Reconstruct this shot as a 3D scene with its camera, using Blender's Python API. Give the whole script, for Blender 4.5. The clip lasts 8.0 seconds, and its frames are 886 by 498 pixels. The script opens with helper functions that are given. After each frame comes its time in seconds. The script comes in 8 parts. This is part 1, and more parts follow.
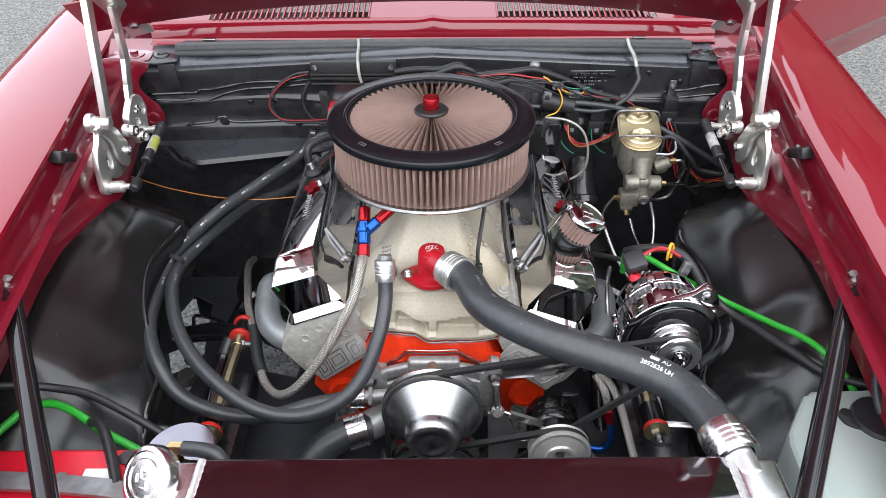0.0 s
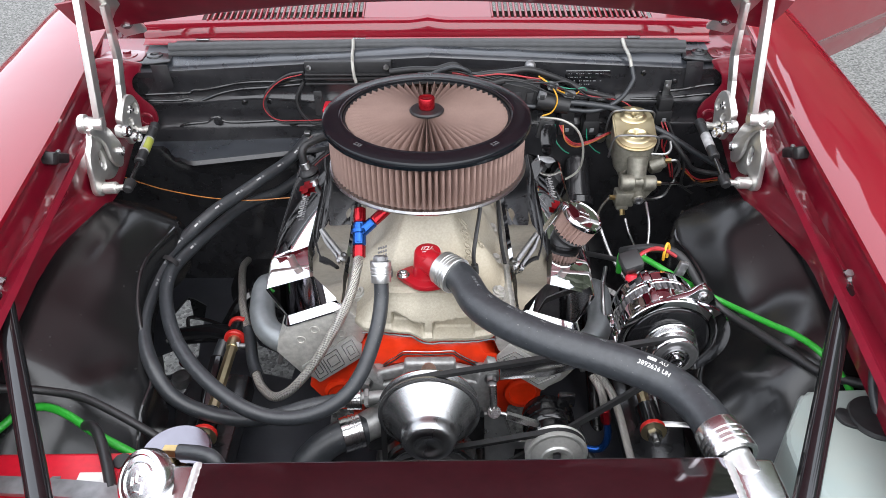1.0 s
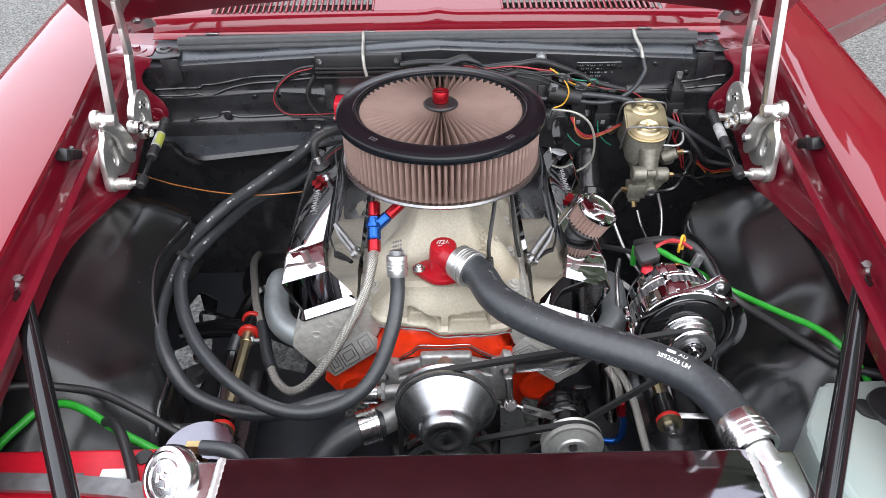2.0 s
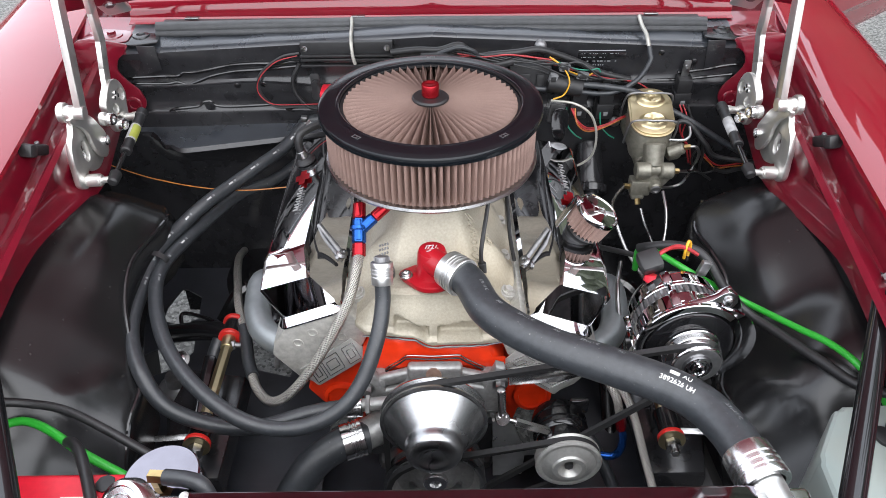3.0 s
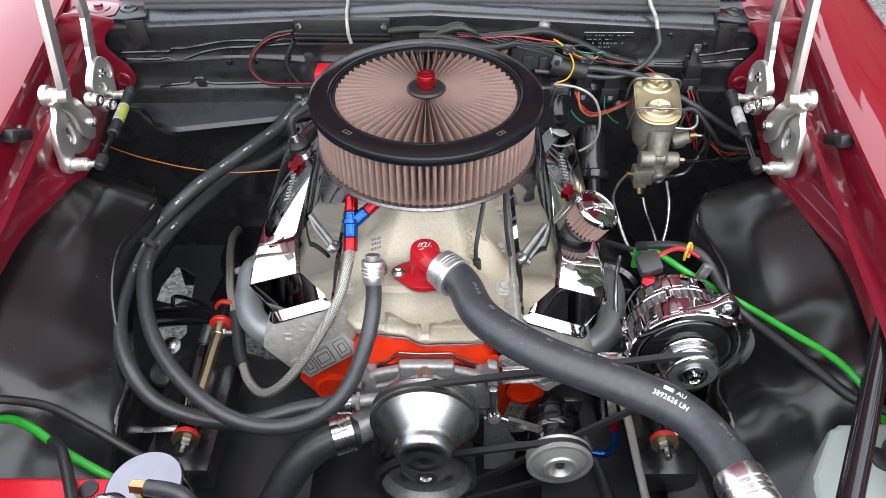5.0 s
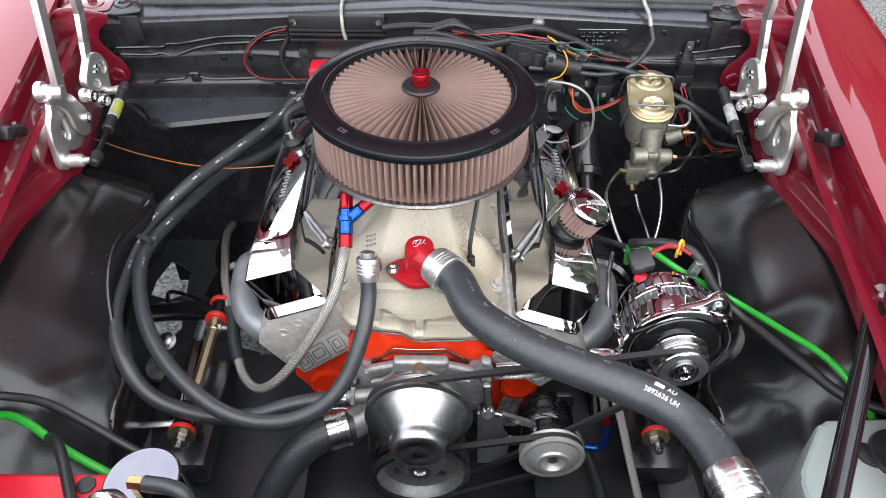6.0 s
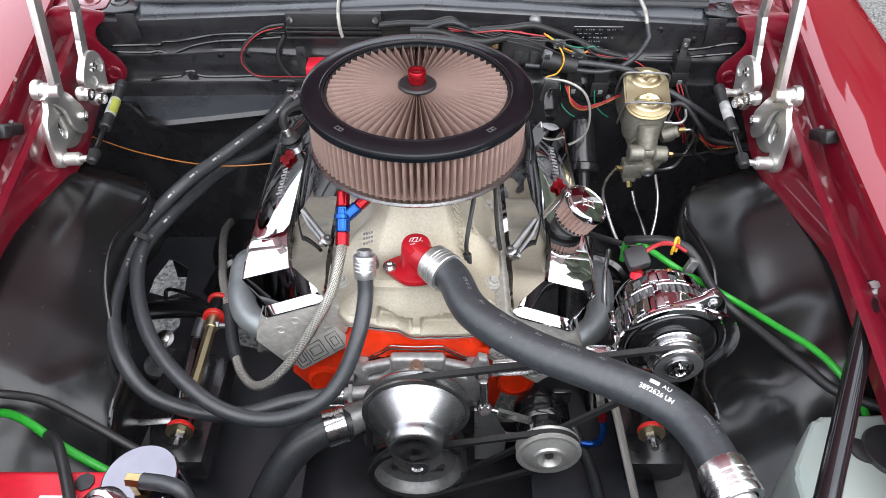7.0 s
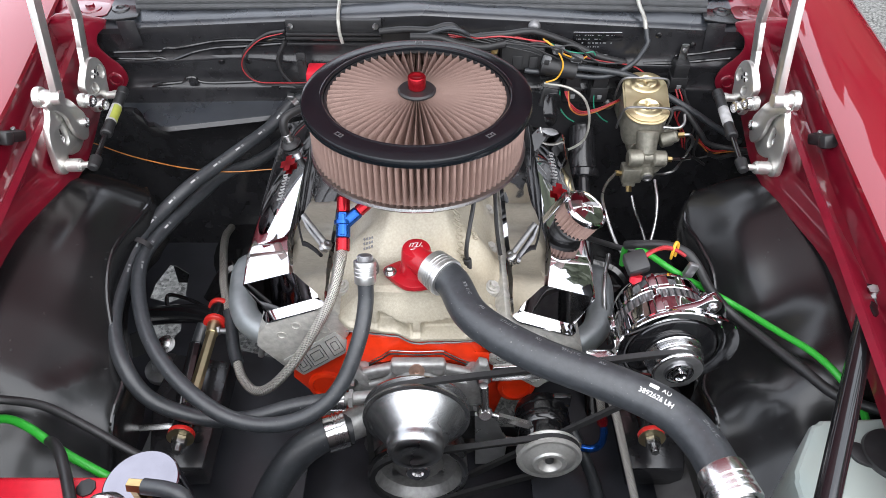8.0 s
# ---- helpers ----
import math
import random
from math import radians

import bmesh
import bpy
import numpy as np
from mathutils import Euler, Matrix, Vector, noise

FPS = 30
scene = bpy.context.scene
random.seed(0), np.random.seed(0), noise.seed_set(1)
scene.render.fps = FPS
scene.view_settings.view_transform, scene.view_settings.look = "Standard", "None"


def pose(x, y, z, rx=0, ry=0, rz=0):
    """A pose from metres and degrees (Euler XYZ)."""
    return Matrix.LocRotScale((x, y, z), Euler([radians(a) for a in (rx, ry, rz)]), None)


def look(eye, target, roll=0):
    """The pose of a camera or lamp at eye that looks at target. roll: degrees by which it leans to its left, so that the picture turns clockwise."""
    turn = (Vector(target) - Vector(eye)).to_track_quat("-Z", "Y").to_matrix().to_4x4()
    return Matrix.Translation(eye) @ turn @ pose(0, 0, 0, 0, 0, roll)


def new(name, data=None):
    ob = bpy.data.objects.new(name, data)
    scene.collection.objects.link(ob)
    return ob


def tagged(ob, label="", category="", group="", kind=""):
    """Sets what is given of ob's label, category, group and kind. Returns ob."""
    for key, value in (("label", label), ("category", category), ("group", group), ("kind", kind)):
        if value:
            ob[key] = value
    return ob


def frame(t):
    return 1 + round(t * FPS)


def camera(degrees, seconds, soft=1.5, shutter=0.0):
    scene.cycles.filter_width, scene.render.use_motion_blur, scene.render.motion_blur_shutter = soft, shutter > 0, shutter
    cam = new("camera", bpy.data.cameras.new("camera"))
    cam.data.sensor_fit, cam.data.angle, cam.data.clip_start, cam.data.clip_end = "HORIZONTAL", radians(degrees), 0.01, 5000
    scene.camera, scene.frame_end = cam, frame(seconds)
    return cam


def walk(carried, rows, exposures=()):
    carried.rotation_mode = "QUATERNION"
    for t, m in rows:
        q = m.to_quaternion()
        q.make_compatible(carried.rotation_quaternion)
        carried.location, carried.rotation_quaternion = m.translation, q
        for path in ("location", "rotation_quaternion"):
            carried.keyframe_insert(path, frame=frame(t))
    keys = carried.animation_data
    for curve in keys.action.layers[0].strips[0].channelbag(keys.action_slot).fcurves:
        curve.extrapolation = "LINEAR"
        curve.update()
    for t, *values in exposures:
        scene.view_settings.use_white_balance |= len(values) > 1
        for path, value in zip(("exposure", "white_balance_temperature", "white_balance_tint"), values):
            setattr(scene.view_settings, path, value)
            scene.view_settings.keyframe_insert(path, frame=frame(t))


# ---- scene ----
from mathutils.geometry import tessellate_polygon

cam = camera(63.3, 8.0, soft=0.55)
PATH = [
    (0, (0.018, -1.13, 1.5), (0.019, 0.491, 0.33), -0.3),
    (0.5, (0.017, -1.128, 1.501), (0.025, 0.493, 0.33), -0.2),
    (1, (0.014, -1.126, 1.499), (0.033, 0.495, 0.328), -0.1),
    (1.5, (-0.003, -1.128, 1.503), (0.022, 0.488, 0.325), -0.2),
    (1.7, (-0.014, -1.13, 1.504), (0.009, 0.483, 0.322), -0.4),
    (3, (0.013, -1.036, 1.49), (0.02, 0.534, 0.251), -0.5),
    (3.5, (0.018, -0.992, 1.495), (0.011, 0.551, 0.223), -0.5),
    (4, (0.022, -0.978, 1.504), (0.007, 0.538, 0.199), -0.3),
    (4.5, (0.031, -0.968, 1.514), (0.016, 0.528, 0.188), -0.1),
    (6, (0.03, -0.969, 1.536), (0.04, 0.499, 0.178), 0.7),
    (6.5, (0.032, -0.968, 1.537), (0.045, 0.494, 0.172), 0.7),
    (7, (0.033, -0.97, 1.541), (0.047, 0.49, 0.174), 0.7),
    (7.5, (0.033, -0.971, 1.546), (0.045, 0.493, 0.183), 0.6),
    (8, (0.034, -0.972, 1.544), (0.046, 0.497, 0.186), 0.5),
]
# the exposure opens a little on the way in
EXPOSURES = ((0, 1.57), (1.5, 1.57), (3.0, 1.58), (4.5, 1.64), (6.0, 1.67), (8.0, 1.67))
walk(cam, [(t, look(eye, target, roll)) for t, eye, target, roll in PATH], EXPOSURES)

# ---- sky and sun: a bright overcast day ----
SUN_UP, SUN_ROUND = 55.0, 165.0
world = bpy.data.worlds.new("sky")
scene.world = world
world.use_nodes = True
wn = world.node_tree.nodes
wl = world.node_tree.links
sky = wn.new("ShaderNodeTexSky")
sky.sky_type = "NISHITA"
sky.sun_disc = False
sky.sun_elevation, sky.sun_rotation = radians(SUN_UP), radians(SUN_ROUND)
sky.dust_density, sky.air_density, sky.ozone_density = 4.0, 1.0, 1.0
pale = wn.new("ShaderNodeHueSaturation")
pale.inputs["Saturation"].default_value = 0.22
wl.new(sky.outputs[0], pale.inputs["Color"])
cloud = wn.new("ShaderNodeMix")
cloud.data_type = "RGBA"
cloud.inputs["Factor"].default_value = 0.85
cloud.inputs["B"].default_value = (5.9, 6.25, 7.0, 1)
wl.new(pale.outputs[0], cloud.inputs["A"])
wl.new(cloud.outputs["Result"], wn["Background"].inputs["Color"])
wn["Background"].inputs["Strength"].default_value = 0.138
sun = new("sun", bpy.data.lights.new("sun", "SUN"))
sun.data.energy, sun.data.angle, sun.data.color = 0.9, radians(110), (1.0, 0.97, 0.93)
_a, _e = radians(SUN_ROUND), radians(SUN_UP)
sun.matrix_world = look((math.sin(_a) * math.cos(_e) * 20, math.cos(_a) * math.cos(_e) * 20, math.sin(_e) * 20), (0, 0, 0.6))


# ---- materials ----
def material(name, color, rough=0.5, metal=0.0, coat=0.0, var=0.12, scale=60.0, bump=0.0, bump_scale=300.0, rough_var=0.1, spec=0.5, stain=0.0, stain_color=(0.2, 0.18, 0.15), stain_scale=9.0, trans=0.0, coat_rough=0.03, wave=None, coat_ior=1.5, specks=0.0, speck_color=(0.22, 0.215, 0.20), speck_scale=260.0):
    """A surface with colour, gloss and relief that vary at two scales."""
    m = bpy.data.materials.new(name)
    m.use_nodes = True
    n, l = m.node_tree.nodes, m.node_tree.links
    b = n["Principled BSDF"]
    b.inputs["Metallic"].default_value = metal
    b.inputs["Coat Weight"].default_value = coat
    b.inputs["Coat Roughness"].default_value = coat_rough
    b.inputs["Specular IOR Level"].default_value = spec
    b.inputs["Coat IOR"].default_value = coat_ior
    b.inputs["Transmission Weight"].default_value = trans
    co = n.new("ShaderNodeTexCoord")
    fine = n.new("ShaderNodeTexNoise")
    fine.inputs["Scale"].default_value, fine.inputs["Detail"].default_value = scale, 5
    l.new(co.outputs["Object"], fine.inputs["Vector"])
    big = n.new("ShaderNodeTexNoise")
    big.inputs["Scale"].default_value, big.inputs["Detail"].default_value = stain_scale, 6
    l.new(co.outputs["Object"], big.inputs["Vector"])
    ramp = n.new("ShaderNodeMapRange")
    ramp.inputs["From Min"].default_value, ramp.inputs["From Max"].default_value = 0.3, 0.7
    ramp.inputs["To Min"].default_value, ramp.inputs["To Max"].default_value = 1 - var, 1 + var
    l.new(fine.outputs["Fac"], ramp.inputs["Value"])
    mul = n.new("ShaderNodeMix")
    mul.data_type, mul.blend_type = "RGBA", "MULTIPLY"
    mul.inputs["Factor"].default_value = 1.0
    mul.inputs["A"].default_value = (*color, 1)
    l.new(ramp.outputs[0], mul.inputs["B"])
    out = mul.outputs["Result"]
    if stain > 0:
        sr = n.new("ShaderNodeMapRange")
        sr.inputs["From Min"].default_value, sr.inputs["From Max"].default_value = 0.48, 0.72
        sr.inputs["To Min"].default_value, sr.inputs["To Max"].default_value = 0.0, stain
        l.new(big.outputs["Fac"], sr.inputs["Value"])
        mx = n.new("ShaderNodeMix")
        mx.data_type = "RGBA"
        l.new(sr.outputs[0], mx.inputs["Factor"])
        l.new(out, mx.inputs["A"])
        mx.inputs["B"].default_value = (*stain_color, 1)
        out = mx.outputs["Result"]
    if specks > 0:
        dots = n.new("ShaderNodeTexNoise")
        dots.inputs["Scale"].default_value, dots.inputs["Detail"].default_value = speck_scale, 2
        l.new(co.outputs["Object"], dots.inputs["Vector"])
        sd = n.new("ShaderNodeMapRange")
        sd.inputs["From Min"].default_value, sd.inputs["From Max"].default_value = 0.70, 0.76
        sd.inputs["To Min"].default_value, sd.inputs["To Max"].default_value = 0.0, specks
        l.new(dots.outputs["Fac"], sd.inputs["Value"])
        md = n.new("ShaderNodeMix")
        md.data_type = "RGBA"
        l.new(sd.outputs[0], md.inputs["Factor"])
        l.new(out, md.inputs["A"])
        md.inputs["B"].default_value = (*speck_color, 1)
        out = md.outputs["Result"]
    l.new(out, b.inputs["Base Color"])
    rr = n.new("ShaderNodeMapRange")
    rr.inputs["From Min"].default_value, rr.inputs["From Max"].default_value = 0.3, 0.7
    rr.inputs["To Min"].default_value, rr.inputs["To Max"].default_value = max(0.01, rough * (1 - rough_var)), min(1.0, rough * (1 + rough_var))
    l.new(big.outputs["Fac"], rr.inputs["Value"])
    l.new(rr.outputs[0], b.inputs["Roughness"])
    if bump > 0:
        if wave:
            tex = n.new("ShaderNodeTexWave")
            tex.wave_type, tex.bands_direction = "BANDS", wave
            tex.inputs["Scale"].default_value, tex.inputs["Distortion"].default_value = bump_scale, 0.0
            src = tex.outputs["Fac"]
        else:
            tex = n.new("ShaderNodeTexNoise")
            tex.inputs["Scale"].default_value, tex.inputs["Detail"].default_value = bump_scale, 4
            src = tex.outputs["Fac"]
        l.new(co.outputs["Object"], tex.inputs["Vector"])
        bp = n.new("ShaderNodeBump")
        bp.inputs["Strength"].default_value, bp.inputs["Distance"].default_value = bump, 0.001
        l.new(src, bp.inputs["Height"])
        l.new(bp.outputs[0], b.inputs["Normal"])
    return m


PAINT = material("red_paint", (0.225, 0.003, 0.014), 0.45, 0.15, coat=1.0, coat_ior=1.7, spec=0.1, var=0.06, scale=900, rough_var=0.05)
PAINT_DULL = material("maroon_inner_paint", (0.17, 0.004, 0.016), 0.32, 0.15, coat=1.0, coat_ior=1.6, var=0.12, scale=40, coat_rough=0.06, stain=0.25, stain_color=(0.11, 0.008, 0.016))
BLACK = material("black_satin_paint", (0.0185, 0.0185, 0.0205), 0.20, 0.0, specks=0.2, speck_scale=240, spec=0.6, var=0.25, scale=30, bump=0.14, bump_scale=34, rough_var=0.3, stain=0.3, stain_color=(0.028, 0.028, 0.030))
# dusty black paint, its base paler and bluer to paint in a sky sheen
LEDGE_SHEEN = material("dusty_black_ledge_sheen", (0.030, 0.034, 0.041), 0.30, 0.0, spec=0.9, specks=0.2, var=0.2, scale=24, bump=0.12, bump_scale=40, rough_var=0.25, stain=0.3, stain_color=(0.045, 0.049, 0.056), stain_scale=12)
LINER = material("black_pressed_sheet", (0.0065, 0.0066, 0.0072), 0.25, 0.0, specks=0.10, speck_scale=150, spec=0.6, var=0.1, scale=18, rough_var=0.05, stain=0.3, stain_color=(0.011, 0.011, 0.0115), stain_scale=9)
RING = material("satin_blue_black", (0.005, 0.0065, 0.0085), 0.17, 0.0, spec=0.38, var=0.1, scale=80, bump=0.05, bump_scale=600)
BLACK_GLOSS = material("black_gloss", (0.008, 0.008, 0.009), 0.14, 0.0, var=0.1, scale=60, coat=0.5)
PLASTIC = material("black_plastic", (0.016, 0.016, 0.017), 0.45, 0.0, var=0.2, scale=80, bump=0.1, bump_scale=500)
GRIME = material("dark_chassis_metal", (0.085, 0.083, 0.084), 0.36, 0.0, var=0.4, scale=25, bump=0.3, bump_scale=90, stain=0.4, stain_color=(0.11, 0.105, 0.10))
UNDERCOAT = material("dark_dusty_undercoat", (0.034, 0.036, 0.043), 0.34, 0.0, var=0.3, scale=18, bump=0.3, bump_scale=60, stain=0.4, stain_color=(0.023, 0.024, 0.028))
RUBBER = material("black_rubber_hose", (0.026, 0.029, 0.033), 0.40, 0.0, specks=0.5, spec=0.6, var=0.22, scale=120, bump=0.2, bump_scale=420, stain=0.35, stain_color=(0.042, 0.045, 0.049), stain_scale=70)
BELT = material("belt_rubber", (0.02, 0.02, 0.021), 0.6, 0.0, var=0.2, scale=200)
CHROME = material("chrome", (0.66, 0.66, 0.675), 0.03, 1.0, var=0.02, scale=20, rough_var=0.4)
POLISHED = material("polished_aluminium", (0.74, 0.74, 0.74), 0.22, 1.0, var=0.05, scale=40, bump=0.05, bump_scale=150, rough_var=0.3)
SATIN = material("satin_billet_aluminium", (0.74, 0.73, 0.70), 0.38, 0.9, var=0.06, scale=50, bump=0.06, bump_scale=300, rough_var=0.25)
MACHINED = material("machined_aluminium", (0.56, 0.555, 0.53), 0.36, 0.5, var=0.08, scale=160, bump=0.08, bump_scale=240)
BRUSHED = material("spun_aluminium", (0.39, 0.395, 0.40), 0.27, 1.0, var=0.05, scale=30, bump=0.02, bump_scale=190, wave="Y")


def spun(m, axis):
    """Fine turning rings, which draw the gloss out across them."""
    n, l = m.node_tree.nodes, m.node_tree.links
    b = n["Principled BSDF"]
    tg = n.new("ShaderNodeTangent")
    tg.direction_type, tg.axis = "RADIAL", axis
    b.inputs["Anisotropic"].default_value = 0.75
    l.new(tg.outputs[0], b.inputs["Tangent"])
    return m


BRUSHED = spun(BRUSHED, "Y")
CAST = material("cast_aluminium", (0.40, 0.365, 0.29), 0.46, 0.25, var=0.10, scale=260, bump=0.4, bump_scale=700, stain=0.45, stain_color=(0.31, 0.235, 0.13), stain_scale=5)
CAST_GREY = material("cast_grey_aluminium", (0.46, 0.45, 0.42), 0.42, 0.3, var=0.18, scale=120, bump=0.4, bump_scale=500, stain=0.4, stain_color=(0.36, 0.34, 0.30), stain_scale=20)
CAST_DARK = material("dull_grey_casting", (0.33, 0.33, 0.325), 0.40, 0.55, var=0.15, scale=120, bump=0.35, bump_scale=500, stain=0.3, stain_color=(0.24, 0.235, 0.22), stain_scale=20)
CLAMP = material("turned_clamp_aluminium", (0.60, 0.60, 0.59), 0.36, 0.9, var=0.08, scale=60, bump=0.06, bump_scale=200, rough_var=0.3)
STEEL = material("steel", (0.38, 0.38, 0.38), 0.28, 1.0, var=0.12, scale=90, bump=0.1)
STEEL_DARK = material("grey_steel", (0.24, 0.24, 0.245), 0.42, 0.8, var=0.2, scale=60, bump=0.2, bump_scale=400)
IRON = material("bare_cast_iron", (0.25, 0.24, 0.20), 0.45, 0.6, var=0.22, scale=120, bump=0.5, bump_scale=600, stain=0.3, stain_color=(0.09, 0.08, 0.06), stain_scale=25)
GOLD = material("gold_zinc_plate", (0.58, 0.49, 0.30), 0.38, 1.0, var=0.15, scale=30, stain=0.4, stain_color=(0.44, 0.38, 0.28), stain_scale=30)
COPPER = material("copper_tinted_steel", (0.50, 0.34, 0.27), 0.42, 0.7, var=0.2, scale=90, bump=0.1)
BRASS = material("brass", (0.46, 0.34, 0.16), 0.34, 1.0, var=0.2, scale=60)
ORANGE = material("orange_engine_paint", (0.74, 0.036, 0.006), 0.36, 0.0, var=0.14, scale=30, bump=0.35, bump_scale=120, stain=0.35, stain_color=(0.32, 0.018, 0.006), stain_scale=16)
RED_ANO = material("red_anodised", (0.36, 0.010, 0.018), 0.25, 0.75, var=0.08, scale=80)
BLUE_ANO = material("blue_anodised", (0.015, 0.085, 0.34), 0.25, 0.8, var=0.08, scale=80)
RED_RUBBER = material("red_urethane", (0.55, 0.02, 0.015), 0.4, 0.0, var=0.1, scale=60)
RED_PLASTIC = material("red_plastic", (0.62, 0.012, 0.03), 0.38, 0.0, var=0.06, scale=120, bump=0.08, bump_scale=700)
GAUZE = material("oiled_filter_gauze", (0.27, 0.178, 0.150), 0.8, 0.0, var=0.25, scale=1400, bump=0.3, bump_scale=1600, stain=0.35, stain_color=(0.17, 0.108, 0.094), stain_scale=20)
TANK = material("milky_plastic", (0.31, 0.35, 0.325), 0.38, 0.0, var=0.06, scale=8, stain=0.35, stain_color=(0.22, 0.36, 0.39), stain_scale=7)
GREEN = material("green_cable", (0.025, 0.33, 0.03), 0.38, var=0.08)
RED_WIRE = material("red_wire", (0.36, 0.022, 0.028), 0.35, var=0.3)
YELLOW_WIRE = material("yellow_wire", (0.70, 0.36, 0.03), 0.4, var=0.08)
ORANGE_WIRE = material("orange_wire", (0.42, 0.15, 0.03), 0.4, var=0.2)
TEAL_WIRE = material("green_wire", (0.01, 0.20, 0.12), 0.4, var=0.08)
GREY_TUBE = material("grey_tube", (0.42, 0.41, 0.37), 0.35, 0.4, var=0.1)
HEADER = material("ceramic_grey_pipe", (0.24, 0.26, 0.27), 0.45, 0.55, var=0.12, scale=40, bump=0.2, bump_scale=300)
WHITE = material("white_print", (0.75, 0.75, 0.73), 0.6, var=0.1)
PALE_PRINT = material("pale_worn_print", (0.42, 0.42, 0.42), 0.6, var=0.3)
GREY_PRINT = material("grey_print", (0.17, 0.175, 0.18), 0.6, var=0.2)
YELLOW_LABEL = material("yellow_label", (0.33, 0.36, 0.06), 0.4, var=0.1)
SEAL = material("weather_rubber", (0.055, 0.057, 0.060), 0.5, var=0.15, bump=0.1, bump_scale=120)
BRIGHT_RED = material("red_enamel", (0.32, 0.006, 0.013), 0.3, var=0.05)
PEWTER = material("dull_polished_lid", (0.27, 0.26, 0.295), 0.12, 1.0, var=0.08, scale=30, rough_var=0.4, bump=0.02, bump_scale=60)
DARK_GLASS = material("dark_polished_plate", (0.22, 0.21, 0.235), 0.05, 1.0, var=0.1, scale=30, rough_var=0.4)


def asphalt():
    m = material("asphalt", (0.118, 0.118, 0.112), 0.85, var=0.3, scale=90, bump=0.6, bump_scale=120, stain=0.3, stain_color=(0.11, 0.11, 0.105), stain_scale=1.5)
    n, l = m.node_tree.nodes, m.node_tree.links
    b = n["Principled BSDF"]
    old = b.inputs["Base Color"].links[0].from_socket
    co = n.new("ShaderNodeTexCoord")
    v = n.new("ShaderNodeTexVoronoi")
    v.inputs["Scale"].default_value = 110
    l.new(co.outputs["Object"], v.inputs["Vector"])
    hs = n.new("ShaderNodeMapRange")
    hs.inputs["To Min"].default_value, hs.inputs["To Max"].default_value = 0.45, 1.9
    sep = n.new("ShaderNodeSeparateColor")
    l.new(v.outputs["Color"], sep.inputs[0])
    l.new(sep.outputs[0], hs.inputs["Value"])
    mx = n.new("ShaderNodeMix")
    mx.data_type, mx.blend_type = "RGBA", "MULTIPLY"
    mx.inputs["Factor"].default_value = 1
    l.new(old, mx.inputs["A"])
    l.new(hs.outputs[0], mx.inputs["B"])
    l.new(mx.outputs["Result"], b.inputs["Base Color"])
    return m


ASPHALT = asphalt()


def braid():
    """Woven steel over a hose, laid along the hose by its own map."""
    m = material("braided_stainless", (0.52, 0.50, 0.46), 0.36, 0.9, var=0.15, scale=300)
    n, l = m.node_tree.nodes, m.node_tree.links
    b = n["Principled BSDF"]
    uv = n.new("ShaderNodeUVMap")
    uv.uv_map = "along"
    sep = n.new("ShaderNodeSeparateXYZ")
    l.new(uv.outputs[0], sep.inputs[0])
    waves = []
    for sign in (1, -1):
        k = n.new("ShaderNodeMath")
        k.operation = "MULTIPLY_ADD"
        l.new(sep.outputs[0], k.inputs[0])
        k.inputs[1].default_value = 13.0 * sign
        q = n.new("ShaderNodeMath")
        q.operation = "MULTIPLY"
        l.new(sep.outputs[1], q.inputs[0])
        q.inputs[1].default_value = 230.0
        l.new(q.outputs[0], k.inputs[2])
        w = n.new("ShaderNodeMath")
        w.operation = "SINE"
        t = n.new("ShaderNodeMath")
        t.operation = "MULTIPLY"
        t.inputs[1].default_value = 6.2832
        l.new(k.outputs[0], t.inputs[0])
        l.new(t.outputs[0], w.inputs[0])
        waves.append(w)
    mx = n.new("ShaderNodeMath")
    mx.operation = "MAXIMUM"
    l.new(waves[0].outputs[0], mx.inputs[0])
    l.new(waves[1].outputs[0], mx.inputs[1])
    rg = n.new("ShaderNodeMapRange")
    rg.inputs["From Min"].default_value, rg.inputs["From Max"].default_value = -0.9, 0.8
    rg.inputs["To Min"].default_value, rg.inputs["To Max"].default_value = 0.22, 1.15
    l.new(mx.outputs[0], rg.inputs["Value"])
    mul = n.new("ShaderNodeMix")
    mul.data_type, mul.blend_type = "RGBA", "MULTIPLY"
    mul.inputs["Factor"].default_value = 1
    l.new(b.inputs["Base Color"].links[0].from_socket, mul.inputs["A"])
    l.new(rg.outputs[0], mul.inputs["B"])
    l.new(mul.outputs["Result"], b.inputs["Base Color"])
    bp = n.new("ShaderNodeBump")
    bp.inputs["Strength"].default_value, bp.inputs["Distance"].default_value = 0.7, 0.0008
    l.new(mx.outputs[0], bp.inputs["Height"])
    l.new(bp.outputs[0], b.inputs["Normal"])
    return m


BRAID = braid()
FOLIAGE = material("dark_foliage", (0.045, 0.055, 0.03), 0.8, var=0.4, scale=1.5)


# ---- building helpers ----
def V(*a):
    return Vector(a)


def merge(bm, src, m=None):
    """Adds the geometry of src to bm."""
    if m is not None:
        bmesh.ops.transform(src, matrix=m, verts=src.verts)
    tmp = bpy.data.meshes.new("tmp")
    src.to_mesh(tmp)
    src.free()
    bm.from_mesh(tmp)
    bpy.data.meshes.remove(tmp)
    return bm


def thing(name, label, category, at=(0, 0, 0), group="", kind=""):
    """An Empty at the thing's base, which parents its parts."""
    e = new(name)
    e.empty_display_size = 0.02
    e.matrix_world = Matrix.Translation(at)
    return tagged(e, label, category, group, kind)


def origin(ob):
    p = Vector((0, 0, 0))
    while ob is not None:
        p += ob.location
        ob = ob.parent
    return p


